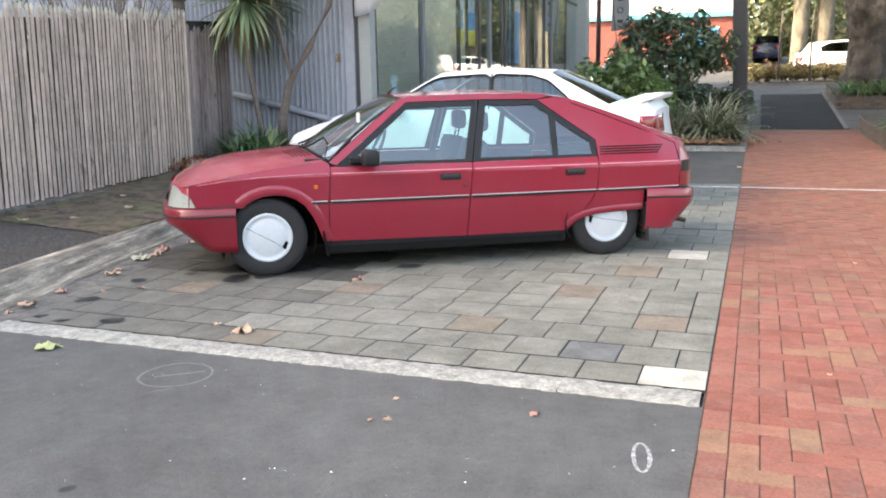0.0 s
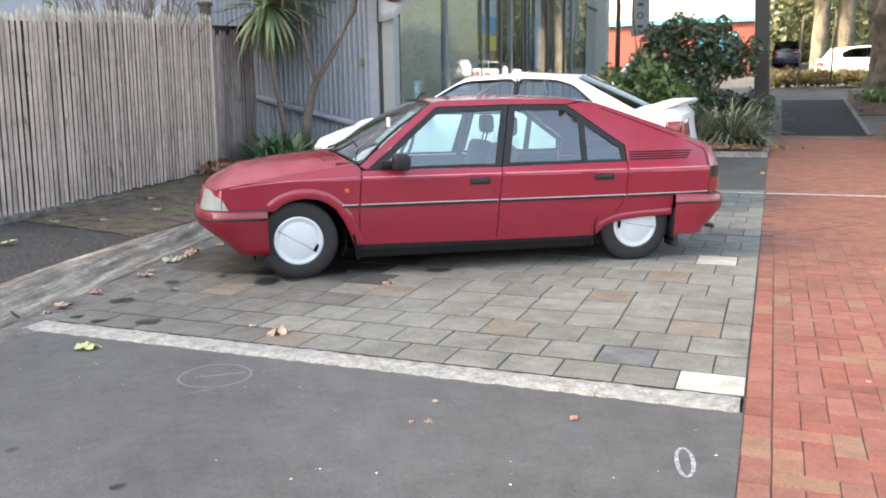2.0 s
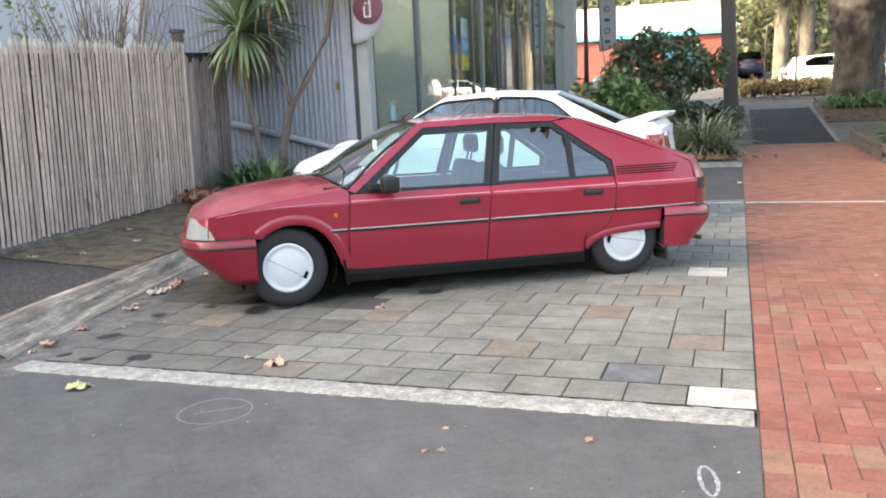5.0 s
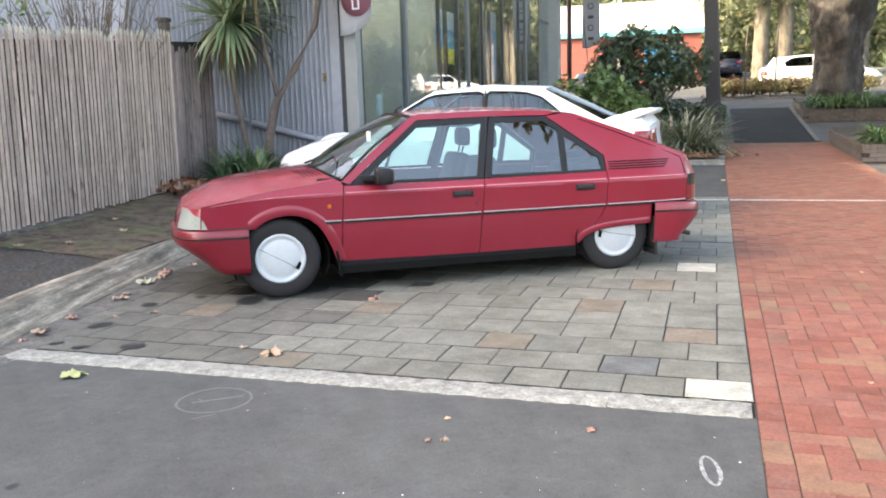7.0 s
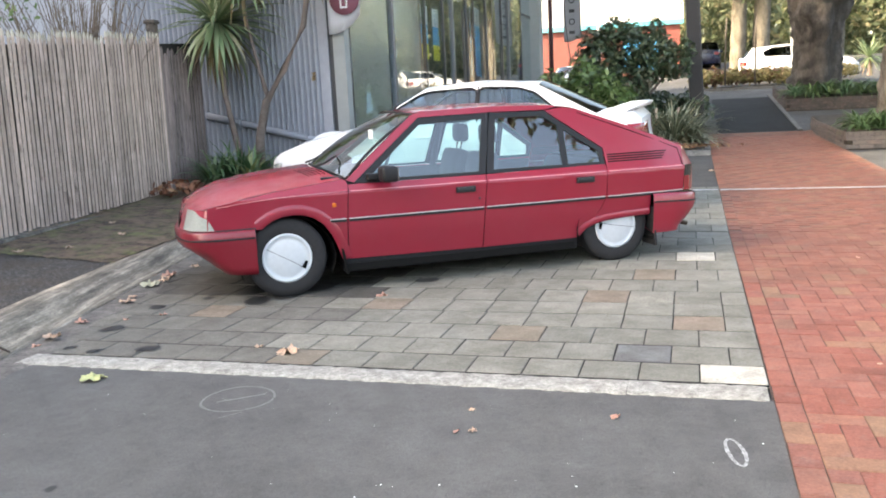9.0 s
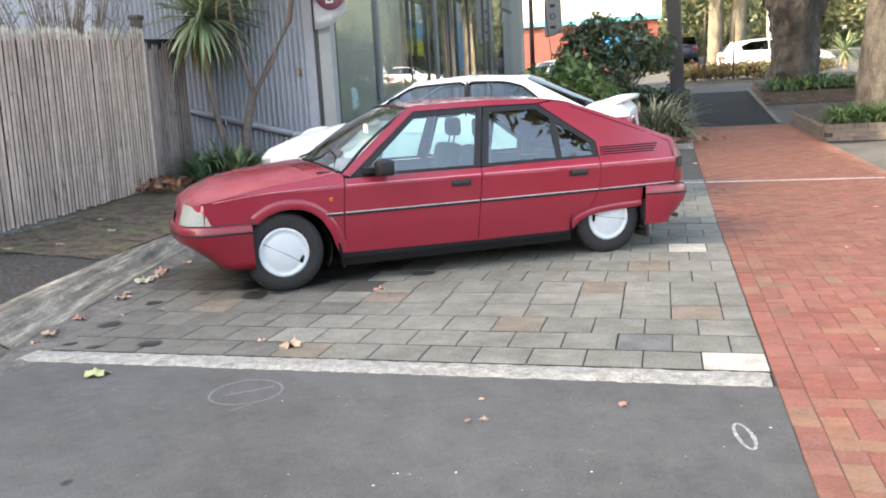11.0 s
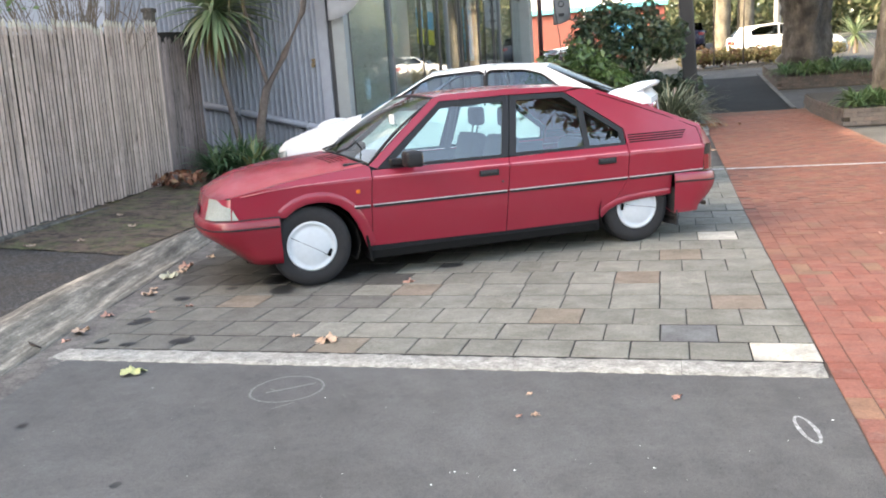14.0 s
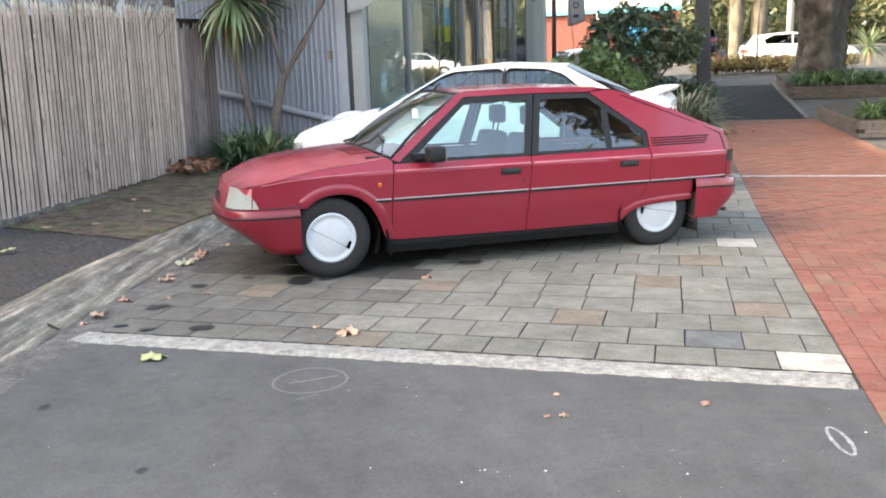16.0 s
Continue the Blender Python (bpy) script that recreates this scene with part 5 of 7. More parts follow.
# colour bands stand in for street banners reflected in the shop glass
for v_ in (11.85, 12.62):
    poster(v_, 2.25, 3.25, 0.42, [(FLAG, 0.34), (BLUE, 0.36), (YELLOW, 0.30)], FACE_U - 0.14)
poster(15.6, 2.0, 3.6, 0.95, [(FLAG, 0.25), (BLUE, 0.75)], FACE_U - 0.14)
poster(18.3, 2.9, 4.1, 0.9, [(FLAG, 1.0)], FACE_U - 0.9)
notice = single("window_notice", box(-0.002, 0, 0, 0.002, 0.22, 0.32), PAPER, "small white paper notice inside the shop window", "notice", SITE @ pose(FACE_U - 0.055, 8.55, 1.28))

# fence: rails, palings, plinth
F0, F1 = Vector((-6.45, 5.45, 0)), Vector((-6.995, 11.6, 0))
fdir = (F1 - F0).normalized()
fence = thing("paling_fence", "weathered grey timber paling fence with pointed tops", "fence", Matrix(((fdir.x, fdir.y, 0, F0.x), (fdir.y, -fdir.x, 0, F0.y), (0, 0, 1, 0), (0, 0, 0, 1))))
flen = (F1 - F0).length
DARK_FROM = 4.92


TIP = weathered_wood("bleached_tip_wood", (0.38, 0.335, 0.27), (0.66, 0.60, 0.50))


def paling_mesh(w, h, material):
    """A half-round paling with a pointed, bleached top."""
    bm = bmesh.new()
    rows = []
    for z, k in ((0, 1), (h * 0.5, 1), (h - 0.075, 1), (h - 0.04, 0.97), (h, 0.22)):
        rows.append([(-w / 2 * k, -0.002, z), (-w * 0.46 * k, 0.003 * k, z), (-w * 0.26 * k, 0.009 * k + 0.001, z), (w * 0.26 * k, 0.009 * k + 0.001, z), (w * 0.46 * k, 0.003 * k, z), (w / 2 * k, -0.002, z)])
    vs = add_grid(bm, rows, smooth=False)
    bm.faces.new(vs[-1])
    for f in bm.faces:
        if min(v.co.z for v in f.verts) > h - 0.08:
            f.material_index = 1
    return mesh_of("paling", bm, [material, TIP if material is WOOD else material])


WOOD_MID = weathered_wood("brown_fence_wood", (0.15, 0.116, 0.112), (0.33, 0.262, 0.252))
GAP_SHADE = simple("gap_shade_colour", (0.03, 0.024, 0.021), 0.95, grain=0.3, scale=8)
pal = [paling_mesh(0.054, h, WOOD) for h in (1.90, 1.95, 2.0, 2.05, 2.1, 2.15, 2.2)]
pal_dark = [paling_mesh(0.095, h, WOOD_MID) for h in (1.9, 1.96, 2.0)]
rnd = random.Random(4)
x = 0.0
while x < flen:
    y_at = F0.y + fdir.y * x
    base = 0.27 + 0.021 * (y_at - 6.5)
    dark = x > DARK_FROM
    want = 2.26 + 0.068 * (y_at - 6.9) - base
    k = min(6, max(0, round((want - 1.90) / 0.05)))
    me = pal_dark[rnd.randrange(3)] if dark else pal[max(0, min(6, k + rnd.choice((-1, 0, 0, 0, 1)) * (rnd.random() < 0.35)))]
    ob = new("paling", me)
    ob.parent = fence
    lean = 0.032 + rnd.uniform(-0.006, 0.006)
    ob.matrix_local = Matrix.Translation((x, rnd.uniform(0, 0.006), base + rnd.uniform(-0.012, 0.012))) @ Matrix.Rotation(lean, 4, "Y") @ Matrix.Rotation(rnd.uniform(-0.05, 0.05), 4, "Z")
    x += (0.108 if dark else 0.0745) + rnd.uniform(-0.004, 0.005)
for z in (0.75, 1.85):
    part("rail", box(0, -0.04, z - 0.04, flen, -0.002, z + 0.04), WOOD_DARK, fence)
# dark sheet added behind the palings as the shade in their gaps
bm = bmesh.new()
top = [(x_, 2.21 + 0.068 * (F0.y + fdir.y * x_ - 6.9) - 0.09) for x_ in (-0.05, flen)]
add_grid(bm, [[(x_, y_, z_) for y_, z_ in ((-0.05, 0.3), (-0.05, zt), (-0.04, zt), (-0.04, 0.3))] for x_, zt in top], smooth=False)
part("gap_shade_sheet", bm, GAP_SHADE, fence, "added dark sheet that gives the shade between the palings")
part("plinth", box(-0.1, -0.03, 0.0, flen, 0.085, 0.268, 0.01), concrete("mossy_plinth", 0.22, (1, 0.92, 0.80), 0.65, 9), fence, "low concrete plinth under the palings")
for x, cap in ((0.25, 2.05), (4.95, 2.62)):
    p = part("fence_post", box(x - 0.06, -0.14, 0.1, x + 0.06, -0.02, cap, 0.006), WOOD_DARK, fence)
    part("post_cap", box(x - 0.08, -0.16, cap, x + 0.08, 0.0, cap + 0.05, 0.01), WOOD_DARK, p)

# ---- plants ----
def strap_leaves(n, length, width, up, droop, seed, spread=0.12, base_z=0.0, az=None):
    """Arching strap leaves from one crown: each a folded ribbon of six lengths. up: the leaves' first slope, low and high, in degrees."""
    r = random.Random(seed)
    verts, faces = [], []
    for _ in range(n):
        a = r.uniform(0, math.tau) if az is None else r.uniform(*az)
        e = radians(r.uniform(*up))
        ln = length * r.uniform(0.65, 1.12)
        w = width * r.uniform(0.7, 1.15)
        p = Vector((math.cos(a) * spread * r.random(), math.sin(a) * spread * r.random(), base_z + r.uniform(-0.03, 0.03)))
        h = Vector((math.cos(a), math.sin(a), 0))
        s = Vector((-math.sin(a), math.cos(a), 0))
        bend = droop * r.uniform(0.5, 1.4)
        k0 = len(verts)
        for i in range(7):
            t = i / 6
            ww = w * (0.55 + 0.9 * t if t < 0.5 else 2.0 * (1 - t) + 0.02)
            d = h * math.cos(e) + Vector((0, 0, math.sin(e)))
            nrm = h * -math.sin(e) + Vector((0, 0, math.cos(e)))
            verts += [tuple(p - s * ww / 2 + nrm * ww * 0.18), tuple(p), tuple(p + s * ww / 2 + nrm * ww * 0.18)]
            p = p + d * ln / 6
            e -= radians(bend) * (0.4 + 1.2 * t)
        for i in range(6):
            b = k0 + 3 * i
            faces += [(b, b + 1, b + 4, b + 3), (b + 1, b + 2, b + 5, b + 4)]
    return verts, faces


def mesh_from(name, data, material):
    me = bpy.data.meshes.new(name)
    me.from_pydata(data[0], [], data[1])
    me.materials.append(material)
    me.polygons.foreach_set("use_smooth", [True] * len(me.polygons))
    return me


def leaf_cloud(blobs, n, size, seed, flat=0.3, shell=0.55):
    """Many small folded leaves scattered through ellipsoids (x, y, z, rx, ry, rz), denser towards their skins."""
    g = np.random.default_rng(seed)
    vol = np.array([b[3] * b[4] * b[5] for b in blobs])
    pick = g.choice(len(blobs), n, p=vol / vol.sum())
    bl = np.array(blobs)[pick]
    d = g.normal(size=(n, 3))
    d /= np.linalg.norm(d, axis=1)[:, None]
    rad = (shell + (1 - shell) * g.random(n) ** 0.7) * (1 + 0.18 * np.sin(5 * d[:, 0] + 3 * d[:, 2]) + 0.1 * g.normal(size=n))
    c = bl[:, :3] + d * rad[:, None] * bl[:, 3:]
    nrm = d * 0.6 + g.normal(size=(n, 3)) * 0.6 + np.array([0, 0, flat])
    nrm /= np.linalg.norm(nrm, axis=1)[:, None]
    a = np.cross(nrm, g.normal(size=(n, 3)))
    a /= np.linalg.norm(a, axis=1)[:, None]
    b = np.cross(nrm, a)
    s = size * (0.6 + 0.8 * g.random(n))[:, None]
    v = np.stack([c - a * s, c - b * s * 0.42 + nrm * s * 0.12, c + a * s, c + b * s * 0.42 + nrm * s * 0.12], 1).reshape(-1, 3)
    i = np.arange(n)[:, None] * 4
    f = np.concatenate([i + np.array([[0, 1, 2]]), i + np.array([[0, 2, 3]])]).tolist()
    return v.tolist(), f


BARK = simple("grey_brown_bark", (0.19, 0.145, 0.125), 0.9, grain=0.4, scale=18)
STRAP_GREEN = leaf_mat("palm_leaf", [(0.0, (0.12, 0.18, 0.09)), (0.55, (0.21, 0.285, 0.15)), (0.85, (0.33, 0.39, 0.24)), (1.0, (0.42, 0.38, 0.25))], 0.4, 0.3)
DEAD_LEAF = leaf_mat("dead_palm_leaf", [(0.0, (0.16, 0.11, 0.05)), (0.6, (0.24, 0.17, 0.09)), (1.0, (0.20, 0.19, 0.08))], 0.7, 0.15)
LILY_GREEN = leaf_mat("lily_leaf", [(0.0, (0.045, 0.105, 0.045)), (0.6, (0.095, 0.175, 0.08)), (0.9, (0.17, 0.25, 0.12)), (1.0, (0.34, 0.34, 0.23))], 0.35, 0.2)
FLAX_GREEN = leaf_mat("flax_leaf", [(0.0, (0.08, 0.10, 0.06)), (0.5, (0.18, 0.205, 0.125)), (0.85, (0.36, 0.375, 0.27)), (1.0, (0.36, 0.29, 0.17))], 0.5, 0.15)
BUSH_DARK = leaf_mat("dark_bush_leaf", [(0.0, (0.03, 0.058, 0.03)), (0.7, (0.06, 0.095, 0.048)), (1.0, (0.14, 0.15, 0.08))], 0.4, 0.15)
SHRUB_GREEN = leaf_mat("bright_shrub_leaf", [(0.0, (0.06, 0.115, 0.035)), (0.6, (0.13, 0.205, 0.065)), (1.0, (0.24, 0.30, 0.12))], 0.4, 0.25)
LITTER = leaf_mat("brown_litter", [(0.0, (0.10, 0.05, 0.025)), (0.5, (0.22, 0.12, 0.06)), (0.8, (0.32, 0.19, 0.09)), (1.0, (0.30, 0.10, 0.05))], 0.8, 0.1)


def cordyline(trunks, heads, label, base):
    t = thing("palm_tree", label, "palm", Matrix.Translation(base))
    for path, radii in trunks:
        part("trunk", tube(path, radii, 10), BARK, t)
    for i, (at, n, ln, seed) in enumerate(heads):
        crown = new("leaf_crown", mesh_from("leaf_crown", strap_leaves(n, ln, 0.07, (-48, 80), 8, seed, 0.06), STRAP_GREEN))
        crown.parent, crown.location = t, at
        dead = new("dead_leaves", mesh_from("dead_leaves", strap_leaves(n // 8, ln * 0.9, 0.055, (-78, -40), 5, seed + 50, 0.07, -0.06), DEAD_LEAF))
        dead.parent, dead.location = crown, (0, 0, 0)
    return t


cordyline([([(0, 0, 0), (-0.05, 0, 0.5), (-0.19, 0.02, 1.25), (-0.28, 0.02, 2.1), (-0.30, 0.02, 2.35)], [0.06, 0.045, 0.038, 0.034, 0.03])],
          [((-0.22, 0.0, 2.33), 190, 1.08, 5)], "cabbage palm with a leaning bare trunk and green strap leaves", S(-6.72, 7.15, 0.28))
cordyline([([(0, 0, 0), (0.06, 0, 0.65), (0.20, 0, 1.15), (0.52, 0.02, 1.62), (0.86, 0.02, 2.2), (1.03, 0.02, 3.0), (1.10, 0.0, 3.5)], [0.085, 0.066, 0.058, 0.05, 0.042, 0.036, 0.03]),
           ([(0.24, 0, 1.2), (0.12, 0.03, 1.65), (-0.02, 0.05, 2.3), (-0.06, 0.05, 3.0)], [0.035, 0.027, 0.022, 0.02])],
          [((1.07, 0, 3.30), 80, 1.0, 8), ((-0.06, 0.05, 3.05), 80, 0.95, 9)], "tall forked cabbage palm with brown hanging leaves", S(-6.49, 7.2, 0.28))


def clump(name, label, category, at, data, material, group=""):
    ob = new(name, mesh_from(name, data, material))
    ob.location = at
    return tagged(ob, label, category, group)


for i, (u, v, n, ln) in enumerate(((-6.80, 6.55, 90, 0.72), (-6.55, 6.75, 90, 0.78), (-6.25, 6.6, 80, 0.74), (-5.98, 6.9, 60, 0.62), (-6.95, 7.1, 50, 0.72))):
    clump("lily_plant", "dark green strap-leaved lily clump by the fence corner", "plant", S(u, v, 0.30), strap_leaves(n, ln, 0.044, (18, 82), 21, 20 + i, 0.10), LILY_GREEN, "lilies by the fence")
pale = clump("lily_plant", "pale yellow-green young lily leaves among dark ones", "plant", S(-6.28, 6.55, 0.35), strap_leaves(22, 0.5, 0.04, (55, 88), 10, 40, 0.08), leaf_mat("pale_lily_leaf", [(0.0, (0.20, 0.24, 0.08)), (1.0, (0.38, 0.38, 0.20))], 0.5, 0.2), "lilies by the fence")
RED_LITTER = leaf_mat("red_brown_litter", [(0.0, (0.10, 0.04, 0.022)), (0.5, (0.24, 0.09, 0.05)), (0.8, (0.34, 0.14, 0.08)), (1.0, (0.42, 0.24, 0.13))], 0.8, 0.1)
dry = leaf_cloud([(0, 0, 0.06, 0.40, 0.30, 0.09)], 130, 0.06, 12)
tagged(clump("leaf_heap", "heap of dry red-brown leaves against the fence", "dead leaves", S(-6.95, 5.75, 0.33), dry, RED_LITTER), kind="stuff")

# bare twiggy shrub and leafy sprays above the fence
TWIG = simple("dry_twigs", (0.17, 0.125, 0.09), 0.9, grain=0.2, scale=30)


def twig_shrub(at, h, spread, n, seed, label):
    t = thing("bare_shrub", label, "shrub", Matrix.Translation(at))
    r = random.Random(seed)
    bm = bmesh.new()
    for _ in range(n):
        a, s = r.uniform(0, math.tau), r.uniform(0.2, 1) * spread
        p0 = Vector((r.uniform(-0.1, 0.1), r.uniform(-0.1, 0.1), 0))
        p3 = Vector((math.cos(a) * s, math.sin(a) * s * 0.4, h * r.uniform(0.75, 1.05)))
        p1, p2 = p0.lerp(p3, 0.35) + Vector((0, 0, 0.2)), p0.lerp(p3, 0.7) + Vector((r.uniform(-0.1, 0.1), 0, 0.1))
        add_tube(bm, [p0, p1, p2, p3], [0.02, 0.012, 0.007, 0.003], 4, cap=False)
        for _ in range(5):
            q = p1.lerp(p3, r.random())
            add_tube(bm, [q, q + Vector((r.uniform(-0.25, 0.25), r.uniform(-0.1, 0.1), r.uniform(0.05, 0.3)))], [0.005, 0.002], 3, cap=False)
    part("twig_tangle", bm, TWIG, t)
    return t


twig_shrub(Vector((-7.6, 9.6, 0.3)), 2.9, 1.3, 110, 2, "bare brown twiggy shrub behind the fence")
sprig = twig_shrub(Vector((-7.5, 8.2, 0.3)), 2.7, 0.6, 8, 7, "thin shrub with few green leaves behind the fence")
lv = new("leaves", mesh_from("leaves", leaf_cloud([(0, 0, 2.4, 0.55, 0.3, 0.3)], 60, 0.05, 3), SHRUB_GREEN))
lv.parent = sprig

# bed with kerb beyond the bay
SOIL = concrete("garden_soil", 0.06, (1.0, 0.8, 0.6), 0.5, 8)
V0, V1 = 12.4, 21.5
bm = bmesh.new()
add_grid(bm, [[S(u, v, 0.10) for u in (-5.1, -2.5, -0.1)] for v in (V0 + 0.1, 16.3, 19, V1)], smooth=False)
single("garden_bed", bm, SOIL, "brown soil garden bed with leaf litter", "garden bed", kind="structure")
bk = thing("bed_kerb", "grey concrete block kerb around the garden bed", "kerb", kind="structure")
for i in range(6):
    u0 = -5.1 + 0.85 * i
    bm = box(u0 + 0.004, V0, -0.05 + rise(V0), u0 + 0.846, V0 + 0.2, 0.075 + rise(V0), 0.012)
    bm.transform(SITE)
    part("kerb_stone", bm, KERB, bk)
for i in range(9):
    v0 = V0 + 0.21 + i
    bm = bmesh.new()
    add_grid(bm, [[S(-0.24, v, -0.05), S(-0.24, v, 0.075), S(-0.23, v, 0.085), S(-0.01, v, 0.085), S(0.0, v, 0.075), S(0.0, v, -0.05)] for v in (v0, v0 + 0.99)], smooth=False)
    part("kerb_stone", bm, KERB, bk)
lit = leaf_cloud([(0.3, -0.2, 0, 2.2, 0.5, 0.03), (1.0, -0.25, 0, 0.9, 0.42, 0.05)], 1700, 0.055, 31, 2.0, 0.0)
tagged(clump("leaf_litter", "scattered brown dead leaves on the bed", "dead leaves", S(-1.9, 13.15, 0.115), lit, LITTER), kind="stuff")


def tussock(u, v, n, ln, seed):
    t = thing("flax_plant", "grey-green arching flax clump in the garden bed", "plant", Matrix.Translation(S(u, v, 0.1)), "flax clumps in the bed")
    a = new("leaves", mesh_from("leaves", strap_leaves(n, ln, 0.034, (12, 80), 19, seed, 0.16), FLAX_GREEN))
    a.parent = t
    b = new("dry_leaves", mesh_from("dry_leaves", strap_leaves(n // 5, ln * 0.8, 0.03, (-5, 35), 12, seed + 9, 0.2), DEAD_LEAF))
    b.parent = t


for i, (u, v, n, ln) in enumerate(((-0.70, 13.9, 290, 1.2), (-1.3, 13.85, 200, 1.1), (-1.0, 14.6, 170, 1.1), (-1.9, 13.7, 110, 0.75), (-0.75, 15.6, 90, 0.9), (-2.6, 13.7, 90, 0.7), (-0.36, 14.1, 70, 1.0))):
    tussock(u, v, n, ln, 60 + i)


def bush(name, label, at, blobs, n, size, material, stems, seed):
    t = thing(name, label, "bush", Matrix.Translation(at))
    ob = new("leaves", mesh_from("leaves", leaf_cloud(blobs, n, size, seed), material))
    ob.parent = t
    r = random.Random(seed)
    for k in range(stems):
        b = blobs[k % len(blobs)]
        part("stem", tube([(r.uniform(-0.15, 0.15), r.uniform(-0.1, 0.1), -0.05), (b[0] * 0.4, b[1] * 0.4, b[2] * 0.5), (b[0], b[1], b[2])], [0.035, 0.025, 0.012], 6), BARK, t)
    return t


bush("shrub", "bright green leafy shrub behind the white car", S(-2.55, 13.9, 0.1), [(-0.55, 0, 0.95, 0.55, 0.5, 0.6), (0.1, 0.1, 1.15, 0.6, 0.5, 0.65), (0.65, 0, 0.85, 0.55, 0.5, 0.55), (0.0, 0, 0.5, 0.9, 0.5, 0.45)], 3600, 0.09, SHRUB_GREEN, 8, 71)
bush("bush", "tall dark green leafy bush in the garden bed", S(-1.85, 16.4, 0.1), [(-0.55, 0, 1.7, 0.6, 0.6, 0.7), (0.2, 0, 2.1, 0.5, 0.6, 0.55), (0.75, 0, 1.8, 0.5, 0.6, 0.6), (1.15, 0, 1.65, 0.38, 0.5, 0.4), (-0.75, 0.1, 2.25, 0.28, 0.3, 0.3), (0.72, 0, 2.42, 0.25, 0.3, 0.26), (1.42, 0, 1.95, 0.2, 0.3, 0.24), (0.0, 0, 1.2, 0.7, 0.5, 0.7), (0.3, 0, 0.7, 0.4, 0.4, 0.6), (-0.2, 0, 2.45, 0.35, 0.4, 0.3)], 8400, 0.07, BUSH_DARK, 10, 72)
bush("low_bush", "low dark bush beside the post", S(-0.75, 17.6, 0.1), [(-0.3, 0, 0.55, 0.7, 0.5, 0.35), (0.4, 0, 0.5, 0.5, 0.4, 0.35)], 2200, 0.065, BUSH_DARK, 4, 73)

# the charcoal post, leaning a little, and stakes
pp = thing("canopy_post", "tall charcoal painted square post in the garden bed", "post", Matrix.Translation(S(-0.21, 17.5, 0)) @ Matrix.Rotation(radians(-2.4), 4, "Y"))
part("post_shaft", box(-0.155, -0.155, 0.0, 0.155, 0.155, 6.0, 0.012), POST_PAINT, pp)
part("base_plate", box(-0.20, -0.20, 0.08, 0.20, 0.20, 0.13, 0.008), POST_PAINT, pp)
part("corner_strip", box(0.135, -0.165, 0.13, 0.165, -0.125, 6.0), DARK_FRAME, pp)
for u, v in ((-1.05, 13.35), (-0.6, 13.3)):
    st = single("wooden_stake", box(-0.025, -0.025, 0, 0.025, 0.025, 0.72, 0.006), WOOD, "grey weathered wooden stake in the bed", "stake", Matrix.Translation(S(u, v + 0.8, 0.1)))

# brick planters and the big plane trees
PLANTER_BRICK = brick_mat("dark_old_brick")
for nd in PLANTER_BRICK.node_tree.nodes:
    if nd.type == "VALTORGB" and len(nd.color_ramp.elements) == 7:
        for e, c in zip(nd.color_ramp.elements, ((0.11, 0.10, 0.09), (0.16, 0.135, 0.122), (0.14, 0.125, 0.113), (0.18, 0.138, 0.122), (0.16, 0.145, 0.132), (0.125, 0.115, 0.107), (0.165, 0.128, 0.112))):
            e.color = (*c, 1)

DARK_BRICK = brick_mat("sooty_brick")
for nd in DARK_BRICK.node_tree.nodes:
    if nd.type == "VALTORGB" and len(nd.color_ramp.elements) == 7:
        for e, c in zip(nd.color_ramp.elements, ((0.07, 0.062, 0.056), (0.10, 0.082, 0.073), (0.085, 0.072, 0.065), (0.11, 0.082, 0.071), (0.095, 0.082, 0.073), (0.07, 0.064, 0.058), (0.105, 0.075, 0.066))):
            e.color = (*c, 1)


